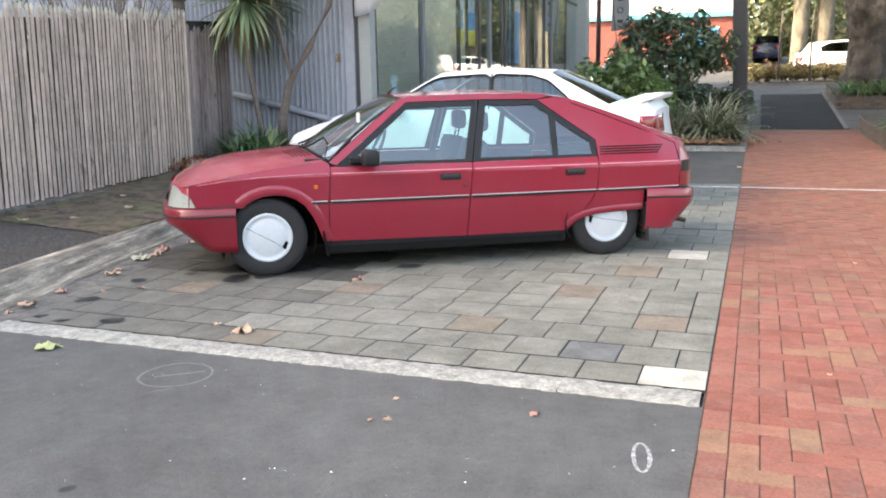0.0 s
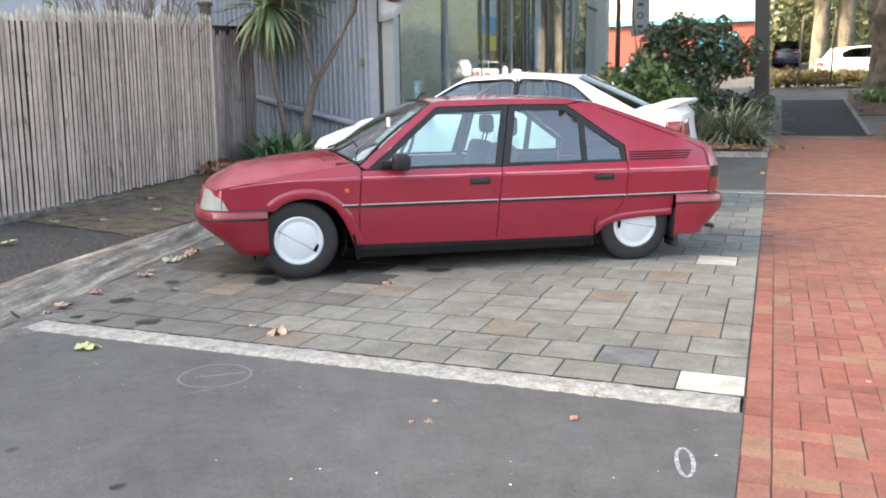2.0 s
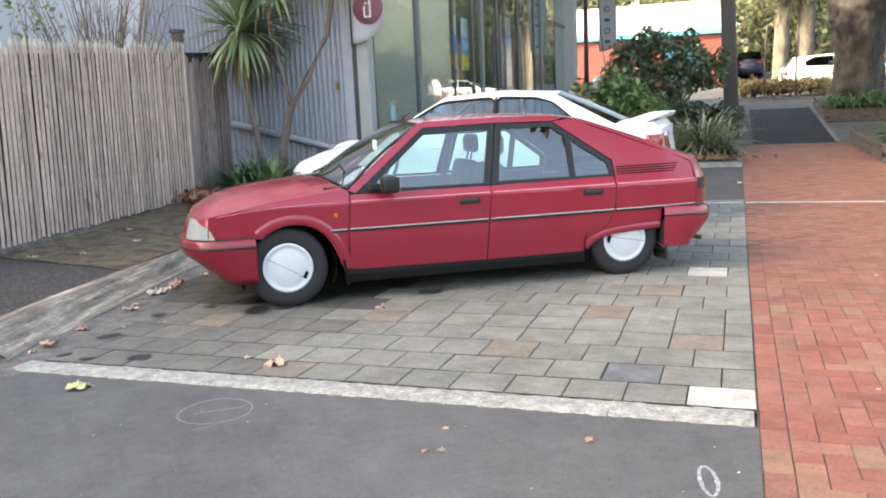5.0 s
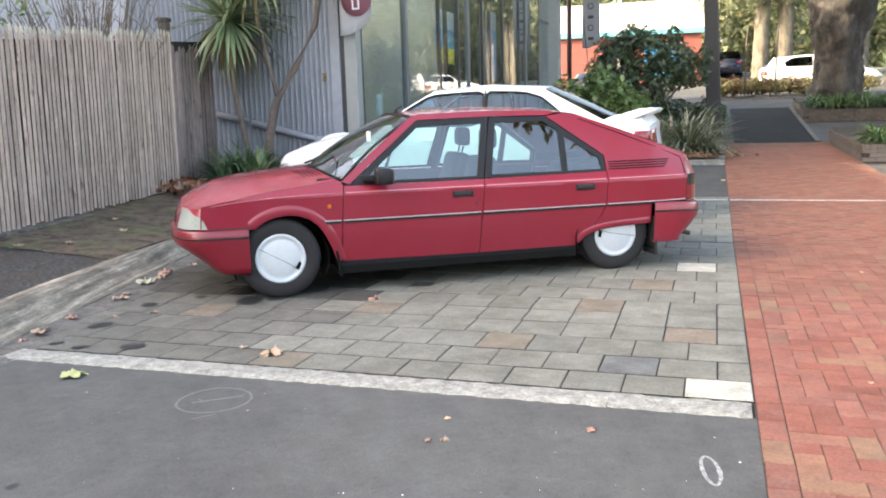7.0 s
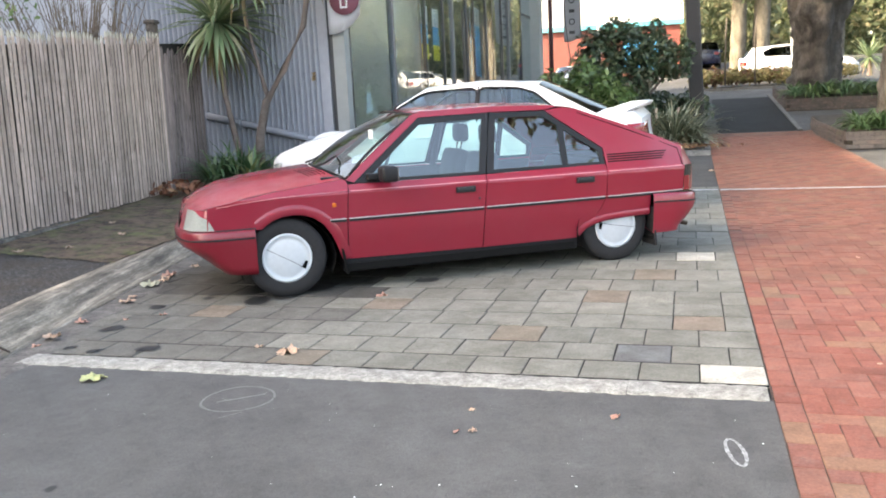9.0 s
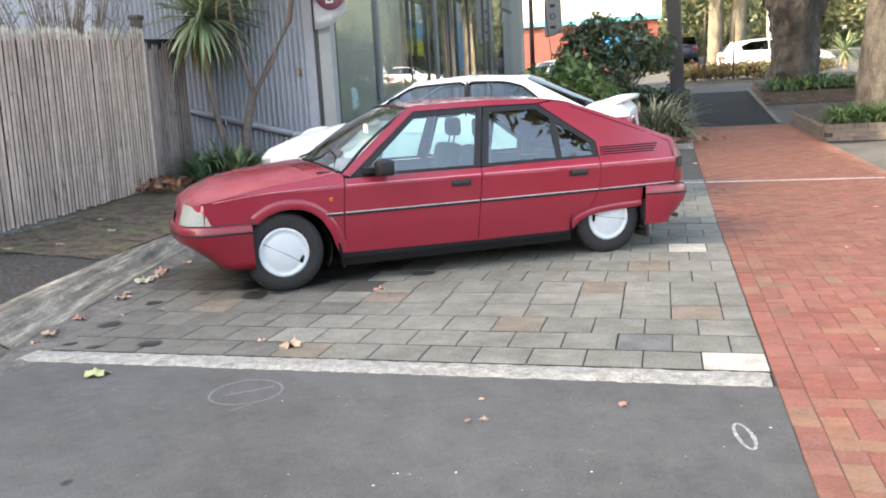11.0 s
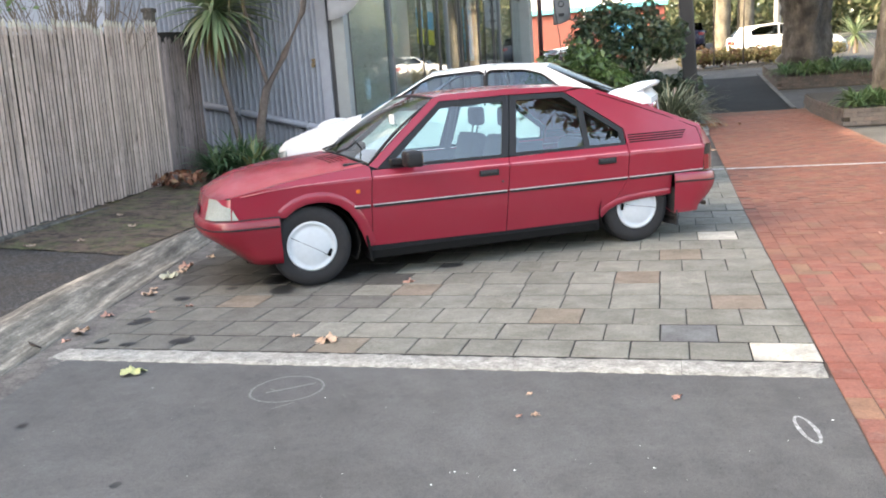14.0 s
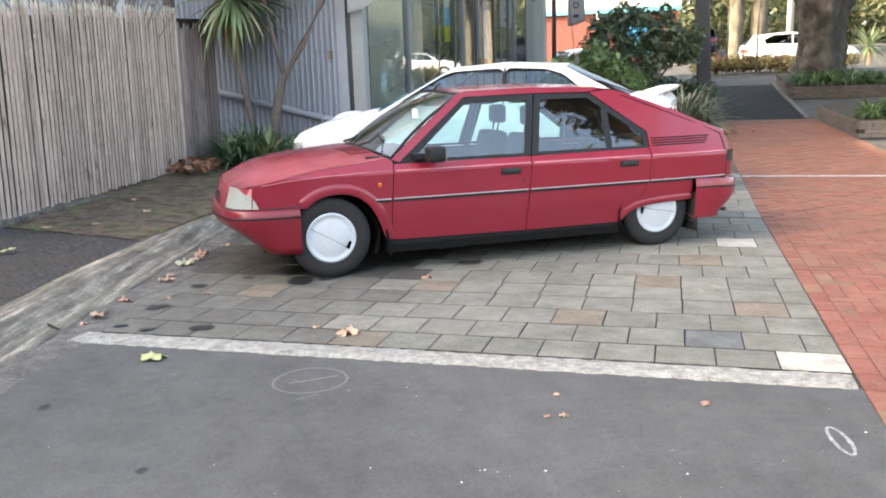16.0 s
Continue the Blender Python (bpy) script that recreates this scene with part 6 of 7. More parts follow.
def planter(label, u0, v0, u1, v1, h):
    p = thing("brick_planter", label, "planter", kind="")
    core = bmesh.new()
    vs = [v0 + (v1 - v0) * i / 4 for i in range(5)]
    add_grid(core, [[S(u0 + 0.02, v, -0.1), S(u0 + 0.02, v, h - 0.05), S(u1 - 0.02, v, h - 0.05), S(u1 - 0.02, v, -0.1)] for v in [v0 + 0.02] + vs[1:-1] + [v1 - 0.02]], smooth=False)
    for v, s in ((v0 + 0.02, 1), (v1 - 0.02, -1)):
        core.faces.new([core.verts.new(S(u, v, z)) for u, z in ((u0 + 0.02, -0.1), (u1 - 0.02, -0.1), (u1 - 0.02, h - 0.05), (u0 + 0.02, h - 0.05))])
    part("soil_core", core, SOIL, p)
    L, H = 0.23, 0.076
    me = mesh_of("brick", box(0, 0, 0, L - 0.005, 0.11, H - 0.005, 0.002), PLANTER_BRICK)
    cap = mesh_of("cap_brick", box(0, 0, 0, 0.11, 0.23, H, 0.005), PLANTER_BRICK)
    rows = int((h - H) / H)
    for j in range(rows):
        off = (j % 2) * L / 2
        for i in range(int((u1 - u0) / L)):
            ob = new("brick", me)
            ob.parent = p
            ob.matrix_local = SITE @ pose(u0 + i * L + off * (i < int((u1 - u0) / L) - 1), v0, rise(v0) + j * H)
        for i in range(int((v1 - v0) / L)):
            v = v0 + 0.11 + i * L + off
            ob = new("brick", me)
            ob.parent = p
            ob.matrix_local = SITE @ pose(u0 + 0.11, v, rise(v) + j * H - 0.002, 0, 0, 90)
    for i in range(int((u1 - u0) / 0.118)):
        ob = new("cap_brick", cap)
        ob.parent = p
        ob.matrix_local = SITE @ pose(u0 + i * 0.118, v0 - 0.01, rise(v0) + rows * H)
    for i in range(int((v1 - v0 - 0.25) / 0.118)):
        v = v0 + 0.24 + i * 0.118
        ob = new("cap_brick", cap)
        ob.parent = p
        ob.matrix_local = SITE @ pose(u0 + 0.22, v, rise(v) + rows * H, 0, 0, 90)
    return p


planter("low old brick planter around a plane tree", 2.30, 12.55, 5.4, 17.2, 0.36)
PLANTER_BRICK = DARK_BRICK
planter("low dark brick planter around the large plane tree", 2.12, 20.9, 6.2, 25.0, 0.36)
AGA = leaf_mat("agapanthus_leaf", [(0.0, (0.05, 0.10, 0.035)), (0.6, (0.10, 0.17, 0.06)), (1.0, (0.19, 0.25, 0.11))], 0.45, 0.2)
for i in range(9):
    clump("agapanthus", "green strap-leaved agapanthus clump in the brick planter", "plant", S(2.62 + 0.36 * (i % 6), 12.85 + 0.45 * (i // 6) + 0.1 * (i % 2), 0.34), strap_leaves(60, 0.52, 0.042, (10, 75), 22, 80 + i, 0.12), AGA, "agapanthus in the planters")
for i in range(14):
    clump("agapanthus", "dark green strap-leaved agapanthus clump in the brick planter", "plant", S(2.4 + 0.42 * (i % 8), 21.25 + 0.5 * (i // 8), 0.38), strap_leaves(48, 0.56, 0.05, (8, 72), 24, 100 + i, 0.12), AGA if i % 3 else LILY_GREEN, "agapanthus in the planters")


def plane_bark(name, dark, mid, pale):
    n = Nodes(name)
    a = n.ramp(n.noise(2.6, 6, 0.7, n.stretched(1.2, 1.2, 0.55)), [(0.34, dark), (0.5, mid), (0.66, pale)])
    b = n.ramp(n.noise(22, 5, 0.7), [(0.3, (0.65, 0.65, 0.65)), (0.7, (1.15, 1.15, 1.15))])
    n.colour(n.mix(1.0, a, b, "MULTIPLY"))
    n.set(Roughness=0.92)
    n.bump(n.noise(9, 6, 0.75), 0.9, 0.05)
    return n.mat


PLANE = plane_bark("plane_tree_bark", (0.024, 0.021, 0.019), (0.056, 0.048, 0.043), (0.105, 0.092, 0.082))
PALE_PLANE = plane_bark("pale_plane_bark", (0.075, 0.065, 0.05), (0.13, 0.115, 0.09), (0.19, 0.17, 0.135))
CROWN = leaf_mat("plane_leaf", [(0.0, (0.075, 0.10, 0.052)), (0.5, (0.115, 0.14, 0.075)), (0.8, (0.175, 0.19, 0.105)), (1.0, (0.225, 0.205, 0.12))], 0.6, 0.4)
SHADE_LEAF = leaf_mat("shaded_plane_leaf", [(0.0, (0.02, 0.034, 0.02)), (0.6, (0.032, 0.05, 0.03)), (1.0, (0.05, 0.07, 0.042))], 0.6, 0.1)
DUSTY_LEAF = leaf_mat("dusty_green_leaf", [(0.0, (0.10, 0.115, 0.075)), (0.6, (0.15, 0.16, 0.11)), (1.0, (0.24, 0.235, 0.17))], 0.6, 0.35)
WOODS = leaf_mat("far_wood_leaf", [(0.0, (0.06, 0.085, 0.035)), (0.6, (0.085, 0.115, 0.045)), (1.0, (0.13, 0.14, 0.06))], 0.7, 0.3)


def knotted(path, radii, sides, seed, rough):
    """A trunk with burls: rings pushed in and out by noise."""
    bm = bmesh.new()
    path = [Vector(p) for p in path]
    rings = []
    steps = 56
    for i in range(steps + 1):
        t = i / steps * (len(path) - 1)
        k = min(int(t), len(path) - 2)
        c = path[k].lerp(path[k + 1], t - k)
        r = radii[k] + (radii[k + 1] - radii[k]) * (t - k)
        row = []
        for j in range(sides):
            a = j / sides * math.tau
            q = Vector((math.cos(a) * 1.6, math.sin(a) * 1.6, c.z * 1.1 + seed))
            d = 1 + rough * noise.noise(q) + rough * 0.5 * noise.noise(q * 3) + rough * 0.3 * noise.noise(q * 7)
            row.append(bm.verts.new(c + Vector((math.cos(a) * r * d, math.sin(a) * r * d, 0))))
        rings.append(row)
    for r0, r1 in zip(rings, rings[1:]):
        for j in range(sides):
            bm.faces.new((r0[j], r0[(j + 1) % sides], r1[(j + 1) % sides], r1[j])).smooth = True
    return bm


def plane_tree(at, path, radii, limbs, blobs, n, size, bark, seed, label, rough=0.16, leaf=CROWN):
    t = thing("plane_tree", label, "tree", Matrix.Translation(at))
    part("trunk", knotted(path, radii, 44, seed, rough), bark, t)
    for p, r in limbs:
        part("limb", knotted(p, r, 12, seed + 3, 0.12), bark, t)
    ob = new("crown", mesh_from("crown", leaf_cloud(blobs, n, size, seed), leaf))
    ob.parent = t
    return t


crown_a = [(0, 0, 10.5, 4.0, 4.0, 2.5), (3.2, 1, 9.5, 3.2, 3.0, 2.2), (-2.8, 1.5, 9.8, 2.6, 3, 2.0), (0.5, -2.5, 11.0, 3, 2.6, 2.2), (4.5, -1.5, 8.5, 2.2, 2, 1.6)]
plane_tree(S(3.02, 22.7, 0.2), [(0, 0, -0.2), (0, 0, 0.7), (0.05, 0, 1.6), (0.12, 0, 2.6), (0.22, 0, 4.2)], [0.74, 0.68, 0.65, 0.78, 0.80],
           [([(-0.35, 0, 2.4), (-0.55, 0, 3.6), (-0.9, 0, 5.2), (-1.6, 0.3, 7.5)], [0.36, 0.30, 0.26, 0.2]), ([(0.45, 0, 2.8), (0.9, 0, 3.9), (1.5, 0, 5.6), (2.6, 0, 8)], [0.5, 0.44, 0.36, 0.2]), ([(0.2, 0.1, 4), (0.2, 0.3, 6), (0.1, 0.4, 9)], [0.5, 0.4, 0.2])],
           crown_a, 15000, 0.2, PLANE, 21, "large burred plane tree trunk in a brick planter", 0.30)
plane_tree(S(3.85, 14.3, 0.2), [(0, 0, -0.2), (0, 0, 0.7), (0.08, 0, 1.8), (0.2, 0, 3.2), (0.3, 0, 5.0)], [0.86, 0.74, 0.66, 0.62, 0.6],
           [([(0.1, 0, 4.4), (-1.0, 0.2, 6.2), (-2.4, 0.3, 8.5)], [0.4, 0.3, 0.16]), ([(0.4, 0, 4.6), (1.4, 0, 6.4), (3, 0, 8.5)], [0.4, 0.3, 0.16])],
           [(0, 0, 10.5, 4.2, 4, 2.2), (3, -1, 9.8, 3, 3, 2), (-2.4, 0, 10.2, 2.4, 3, 1.8), (1, 3, 10.5, 3, 2.6, 2)], 13000, 0.2, plane_bark("mottled_plane_bark", (0.06, 0.05, 0.04), (0.15, 0.125, 0.10), (0.27, 0.235, 0.19)), 22, "thick plane tree trunk with mottled bark")

# unseen tree added for window reflections; its leaf colour has shade put in
plane_tree(Vector((15.0, 0.6, 0)), [(0, 0, -0.2), (0, 0, 2), (0.1, 0, 5), (0, 0.1, 8.5), (0, 0, 12)], [0.5, 0.4, 0.36, 0.3, 0.2],
           [([(0, 0, 10), (-0.8, -0.8, 12.5), (-1.8, -1.8, 14.5)], [0.2, 0.12, 0.05]), ([(0, 0, 9), (1, -1.5, 11.5), (1.5, -2.5, 13.5)], [0.24, 0.16, 0.06])],
           [(-2.0, -2.2, 15.6, 2.4, 2.4, 2.6), (0.2, 0.0, 14.6, 2.8, 2.8, 2.6), (1.6, -1.5, 15.0, 2.6, 2.6, 2.4)], 9000, 0.2, PALE_PLANE, 27, "tall plane tree added out of view, its leaf colour darkened as shade", 0.1, SHADE_LEAF)

# ---- the street beyond ----
def W(x, y, z=0.0):
    """A point of the world, z above the ground there."""
    v = 0.0645 * x + 0.998 * (y - 3.7)
    return Vector((x, y, rise(v) + z))


RED_LEAF = leaf_mat("red_hedge_leaf", [(0.0, (0.15, 0.065, 0.04)), (0.4, (0.22, 0.11, 0.06)), (0.7, (0.20, 0.15, 0.06)), (1.0, (0.13, 0.14, 0.05))], 0.6, 0.2)
GOLD_LEAF = leaf_mat("golden_hedge_leaf", [(0.0, (0.18, 0.16, 0.06)), (0.6, (0.30, 0.25, 0.10)), (1.0, (0.38, 0.28, 0.14))], 0.6, 0.25)
bm = bmesh.new()
for x0, x1 in ((1.7, 3.0), (3.0, 4.6), (4.6, 6.5)):
    p, q = W(x0, 31.6), W(x1 - 0.02, 31.4)
    add_grid(bm, [[p + Vector((0, 0, z)), q + Vector((0, 0, z))] for z in (-0.1, 0.07)], smooth=False)
    add_grid(bm, [[p + Vector((0, 0, 0.07)), q + Vector((0, 0, 0.07))], [p + Vector((0, 0.25, 0.07)), q + Vector((0, 0.25, 0.07))]], smooth=False)
single("bed_wall", bm, concrete("bed_edging", 0.16, (1, 0.97, 0.95), 0.4), "low grey edging of the street bed", "edging", kind="structure")
for i in range(11):
    bush("hedge_plant", "red and yellow-green low hedge plant by the street", W(1.9 + 0.46 * i, 32.5 + 0.1 * (i % 2), 0.1), [(0, 0, 0.3 if i < 4 else 0.2, 0.5, 0.6, (0.3 if i < 4 else 0.17) + 0.08 * math.sin(2.3 * i)), (0.2, 0.1, 0.28, 0.55, 0.6, 0.24)], 520, 0.085, RED_LEAF if i % 2 else GOLD_LEAF, 2, 130 + i)
hatch_shoulder = [(-0.80, 0.95), (-0.70, 1.02), (0.3, 1.02), (1.2, 0.99), (2.2, 0.96), (2.7, 0.90), (3.1, 0.80), (3.3, 0.62)]
hatch_windows = [[(2.0, 1.03), (1.55, 1.34), (0.98, 1.40), (0.98, 1.04)], [(0.92, 1.04), (0.92, 1.40), (0.3, 1.38), (-0.05, 1.22), (0.0, 1.06)]]
saloon("parked_car", "white hatchback parked along the sunlit street", Matrix.Translation(W(4.3, 34.9)) @ pose(0, 0, 0, 0, 0, -2), WHITE, hatch_shoulder, [(-0.72, 1.02), (-0.45, 1.42), (0.8, 1.50), (1.55, 1.42), (2.35, 0.95)], hatch_windows, 4.1, 0.85, hubs=COVER)
suv_shoulder = [(-0.85, 1.05), (-0.8, 1.12), (0.3, 1.12), (1.2, 1.1), (2.3, 1.08), (2.9, 1.02), (3.4, 0.95), (3.55, 0.75)]
suv_windows = [[(2.0, 1.15), (1.65, 1.55), (0.98, 1.60), (0.98, 1.16)], [(0.92, 1.16), (0.92, 1.60), (0.0, 1.60), (-0.6, 1.55), (-0.66, 1.18)]]
saloon("parked_car", "dark navy estate car seen from behind on the street", Matrix.Translation(W(4.1, 58.0)) @ pose(0, 0, 0, 0, 0, 86), NAVY, suv_shoulder, [(-0.80, 1.12), (-0.72, 1.64), (0.8, 1.72), (1.55, 1.63), (2.35, 1.08)], suv_windows, 4.4, 0.88, wheelbase=2.65, hubs=None)
van_windows = [[(2.15, 1.2), (1.75, 1.84), (1.05, 1.92), (1.05, 1.2)], [(0.98, 1.2), (0.98, 1.92), (0.0, 1.92), (0.0, 1.2)]]
saloon("parked_car", "white van standing near the red shop", Matrix.Translation(W(-2.35, 41.5)) @ pose(0, 0, 0, 0, 0, 215), WHITE, suv_shoulder, [(-0.80, 1.12), (-0.74, 2.02), (0.8, 2.14), (1.75, 2.02), (2.6, 1.08)], van_windows, 4.4, 0.88, wheelbase=2.65, hubs=COVER)
saloon("parked_car", "pale car partly hidden behind the plane trunks", Matrix.Translation(W(9.0, 47.5)) @ pose(0, 0, 0, 0, 0, 175), WHITE, hatch_shoulder, [(-0.72, 1.02), (-0.45, 1.42), (0.8, 1.50), (1.55, 1.42), (2.35, 0.95)], hatch_windows, 4.1, 0.85, hubs=COVER)

for i, (x, y, r) in enumerate(((5.3, 52.0, 0.42), (6.6, 52.3, 0.46), (11.5, 56.0, 0.40))):
    plane_tree(W(x, y, 0.0), [(0, 0, -0.2), (0, 0, 0.6), (0.05, 0, 2.0), (0.1, 0, 4.0), (0.15, 0, 6.0)], [r * 1.25, r * 1.05, r, r * 0.95, r * 0.85],
               [([(0.1, 0, 4), (-1.2, 0, 6), (-2.4, 0, 7.5)], [0.25, 0.2, 0.1]), ([(0.1, 0, 5), (1.3, 0, 7), (2.4, 0, 8)], [0.25, 0.2, 0.1])],
               [(-1.5, 0, 4.9, 2.2, 2, 1.0), (1.2, 0, 5.4, 2.4, 2, 1.2), (0, 0, 7.2, 3.4, 3, 1.8)], 2600, 0.17, PALE_PLANE, 30 + i, "street plane tree with pale peeling bark", 0.10)
POLE = simple("pale_pole_paint", (0.62, 0.63, 0.63), 0.6, grain=0.08, scale=6)
for x, y, r, h in ((10.1, 62.0, 0.24, 11.0), (11.0, 40.0, 0.16, 9.0), (-2.35, 46.0, 0.10, 7.0)):
    p = thing("street_pole", "plain pale street pole by the road", "pole", Matrix.Translation(W(x, y)))
    part("pole_shaft", tube([(0, 0, -0.1), (0, 0, h)], [r, r * 0.75], 12), POLE, p)
    part("pole_collar", lathe([(r * 1.25, 0), (r * 1.25, 0.01)], 16), POLE, p, m=Matrix.Rotation(math.pi / 2, 4, "X"))
for x, y in ((2.62, 31.9), (3.62, 31.8)):
    single("wooden_stake", tube([(0, 0, 0), (0.02, 0, 1.9), (0.05, 0, 2.4)], [0.035, 0.03, 0.025], 6), WOOD_DARK, "slim wooden tree stake in the street bed", "stake", Matrix.Translation(W(x, y, 0.1)))

# red shop over the road
RED_WALL = simple("red_shop_paint", (0.20, 0.055, 0.044), 0.7, grain=0.15, scale=2)
WHITE_FASCIA = simple("white_fascia_paint", (0.78, 0.78, 0.76), 0.6, grain=0.05, scale=2)
TEAL = simple("teal_fascia_paint", (0.10, 0.45, 0.55), 0.6, grain=0.08, scale=2)
shop = thing("red_shop", "low red shop with white and teal fascia across the road", "building", Matrix.Translation(W(0, 54)))
part("shop_wall", box(-16, 0, -0.6, 2.2, 6, 3.1, 0.02), RED_WALL, shop)
part("fascia", box(-16.2, -0.25, 3.35, 2.4, 0.1, 5.0, 0.02), WHITE_FASCIA, shop)
part("teal_band", box(-16.2, -0.27, 3.05, 2.4, 0.12, 3.35, 0.02), TEAL, shop)
part("roof", box(-16.1, 0.1, 4.6, 2.3, 6.1, 4.75), ROOF, shop)
for x in (-13, -9.5, -1.2):
    w = part("shop_window", box(x, -0.05, 0.3, x + 2.2, 0.02, 2.4), simple("blue_sign_paint", (0.04, 0.30, 0.60), 0.4) if x > -5 else REAR_GLASS, shop)
    part("window_trim", box(x - 0.06, -0.06, 2.4, x + 2.26, 0.03, 2.48), WHITE_FASCIA, w)

# umbrella pole, feather banner
um = thing("market_umbrella", "grey cafe umbrella on a dark maroon pole", "umbrella", Matrix.Translation(S(-4.95, 25.1, 0)))
part("pole", tube([(0, 0, 0), (0, 0, 4.9)], 0.08, 12), simple("maroon_pole_paint", (0.06, 0.015, 0.02), 0.5, grain=0.2, scale=20), um)
bm = bmesh.new()
hub_z, rim_z = 5.2, 4.45
vs = [bm.verts.new((1.5 * math.cos(k * math.tau / 8), 1.5 * math.sin(k * math.tau / 8), rim_z)) for k in range(8)]
tip = bm.verts.new((0, 0, hub_z))
for k in range(8):
    bm.faces.new((vs[k], vs[(k + 1) % 8], tip))
bmesh.ops.solidify(bm, geom=bm.faces[:], thickness=0.01)
part("canopy", bm, GREY_CLOTH, um)
for k in range(8):
    part("rib", tube([(1.45 * math.cos(k * math.tau / 8), 1.45 * math.sin(k * math.tau / 8), rim_z - 0.02), (0, 0, hub_z - 0.05)], 0.01, 5), DARK_FRAME, um)
part("foot", lathe([(0.0, 0.0), (0.35, 0.0), (0.35, 0.06), (0.08, 0.12), (0, 0.12)], 20), DARK_FRAME, um, m=Matrix.Rotation(math.pi / 2, 4, "X"))
ban = thing("feather_banner", "grey feather banner with dark lettering blocks beside the shop", "banner", Matrix.Translation(S(-4.2, 24.2, 0)))
part("banner_pole", tube([(0.06, 0, 0.0), (0.02, 0, 1.6), (-0.12, 0, 2.8), (-0.2, 0, 4.6)], [0.02, 0.018, 0.015, 0.012], 8), DARK_FRAME, ban)
cl = part("banner_cloth", flag_sheet(0.56, 2.15, 4.6, 0.03, 0.15), GREY_CLOTH, ban, m=Matrix.Translation((-0.17, 0, 0)))
for k in range(5):
    part("lettering_block", lathe([(0.07, 0.0), (0.10, 0.0), (0.10, 0.005), (0.07, 0.005)], 14) if k % 2 else box(-0.09, 0, -0.05, 0.09, 0.005, 0.05), DARK_FRAME, cl, m=Matrix.Translation((0.27, -0.045, 2.45 + 0.34 * k)))

# cabbage palm and woods at the end of the street
cordyline([([(0, 0, 0), (0.05, 0, 0.8), (0.02, 0, 1.7)], [0.12, 0.1, 0.08])], [((0.02, 0, 1.7), 90, 1.05, 15)], "small sunlit cabbage palm beside the street", W(8.75, 37.5))
belt = [(x, 76 + 6 * math.sin(x * 0.7), 3.4 + 4.5 + 1.5 * math.sin(x * 1.3), 5.0, 3.0, 5.5) for x in range(-42, 62, 6)]
tagged(new("far_trees", mesh_from("far_trees", leaf_cloud(belt, 80000, 0.30, 50, 0.3, 0.7), CROWN)), "mass of green and yellowing street trees far off", "trees", kind="stuff")
belt2 = [(x, 90, 3.4 + 6, 6.0, 3.0, 9) for x in range(-60, 80, 8)]
tagged(new("far_woods", mesh_from("far_woods", leaf_cloud(belt2, 34000, 0.75, 51, 0.3, 0.6), WOODS)), "dark woods closing the view", "trees", kind="stuff")
right = [(26 + 3 * math.sin(k), 4 + 6 * k, 5.5, 3.0, 3.5, 5.0) for k in range(12)]
tagged(new("street_side_trees", mesh_from("street_side_trees", leaf_cloud(right, 13000, 0.27, 52, 0.3, 0.65), DUSTY_LEAF)), "leafy trees along the far side of the street", "trees", kind="stuff")

# added unseen walls: one shades the bay, one closes the place behind the viewer
single("shade_wall_west", box(-16.8, -17, -0.1, -16.4, 7.75, 12.5), GREY_PANEL, "added unseen grey wall that keeps the sun off the bay", "wall", SITE, kind="structure")
single("wall_south", box(-30, -17.4, -0.1, 40, -17, 4.5), GREY_PANEL, "added plain grey wall closing the unseen end of the yard", "wall", kind="structure")

# ---- fallen leaves ----
def leaf_mesh(name, material, curl, seed):
    """A five-lobed leaf with a short stalk, dried, crumpled and folded at its lobes."""
    r = random.Random(seed)
    fold, deep = r.uniform(0, math.pi), r.uniform(0.6, 1.2)
    bm = bmesh.new()
    mid = bm.verts.new((0, 0, 0.006 * curl))
    rings = [[], [], []]
    for k in range(33):
        a = math.pi * 0.5 + (k - 16) / 16 * math.pi * 0.95
        lobe = 0.70 + 0.30 * abs(math.cos(2.6 * (a - math.pi * 0.5))) ** 1.4
        rad = 0.056 * lobe * r.uniform(0.9, 1.08) * (0.62 if abs(k - 16) > 14 else 1.0)
        for ring_, q in zip(rings, (0.36, 0.7, 1.0)):
            x, y = rad * q * math.cos(a), rad * q * math.sin(a)
            bend = abs(x * math.sin(fold) - y * math.cos(fold))
            z = 0.004 + curl * (deep * 0.30 * bend * q + 0.010 * q * math.sin(5 * a + seed) + r.uniform(-0.004, 0.006) * q - 0.010 * q ** 3)
            pull = 1 - 0.16 * curl * q * abs(math.sin(a - fold))
            ring_.append(bm.verts.new((x * pull, y * pull, max(0.001, z))))
    for a, b in zip(rings[0], rings[0][1:]):
        bm.faces.new((mid, a, b))
    for inner, outer in zip(rings, rings[1:]):
        for k in range(32):
            bm.faces.new((inner[k], outer[k], outer[k + 1], inner[k + 1]))
    add_tube(bm, [(0, -0.004, 0.005), (0.006, -0.030, 0.006), (0.003, -0.048, 0.003)], [0.0018, 0.0014, 0.001], 4)
    return mesh_of(name, bm, material, True)


def dry_leaf(name, c1, c2):
    n = Nodes(name)
    a = n.ramp(n.noise(40, 4), [(0.35, c1), (0.65, c2)])
    n.colour(n.mix(n.ramp(n.random(), [(0, (0, 0, 0)), (1, (0.35, 0.35, 0.35))]), a, tuple(0.55 * c for c in c1)))
    n.set(Roughness=0.75)
    return n.mat


TAN = dry_leaf("tan_dry_leaf", (0.40, 0.25, 0.165), (0.60, 0.435, 0.315))
YG = dry_leaf("yellow_green_leaf", (0.42, 0.45, 0.18), (0.58, 0.57, 0.30))
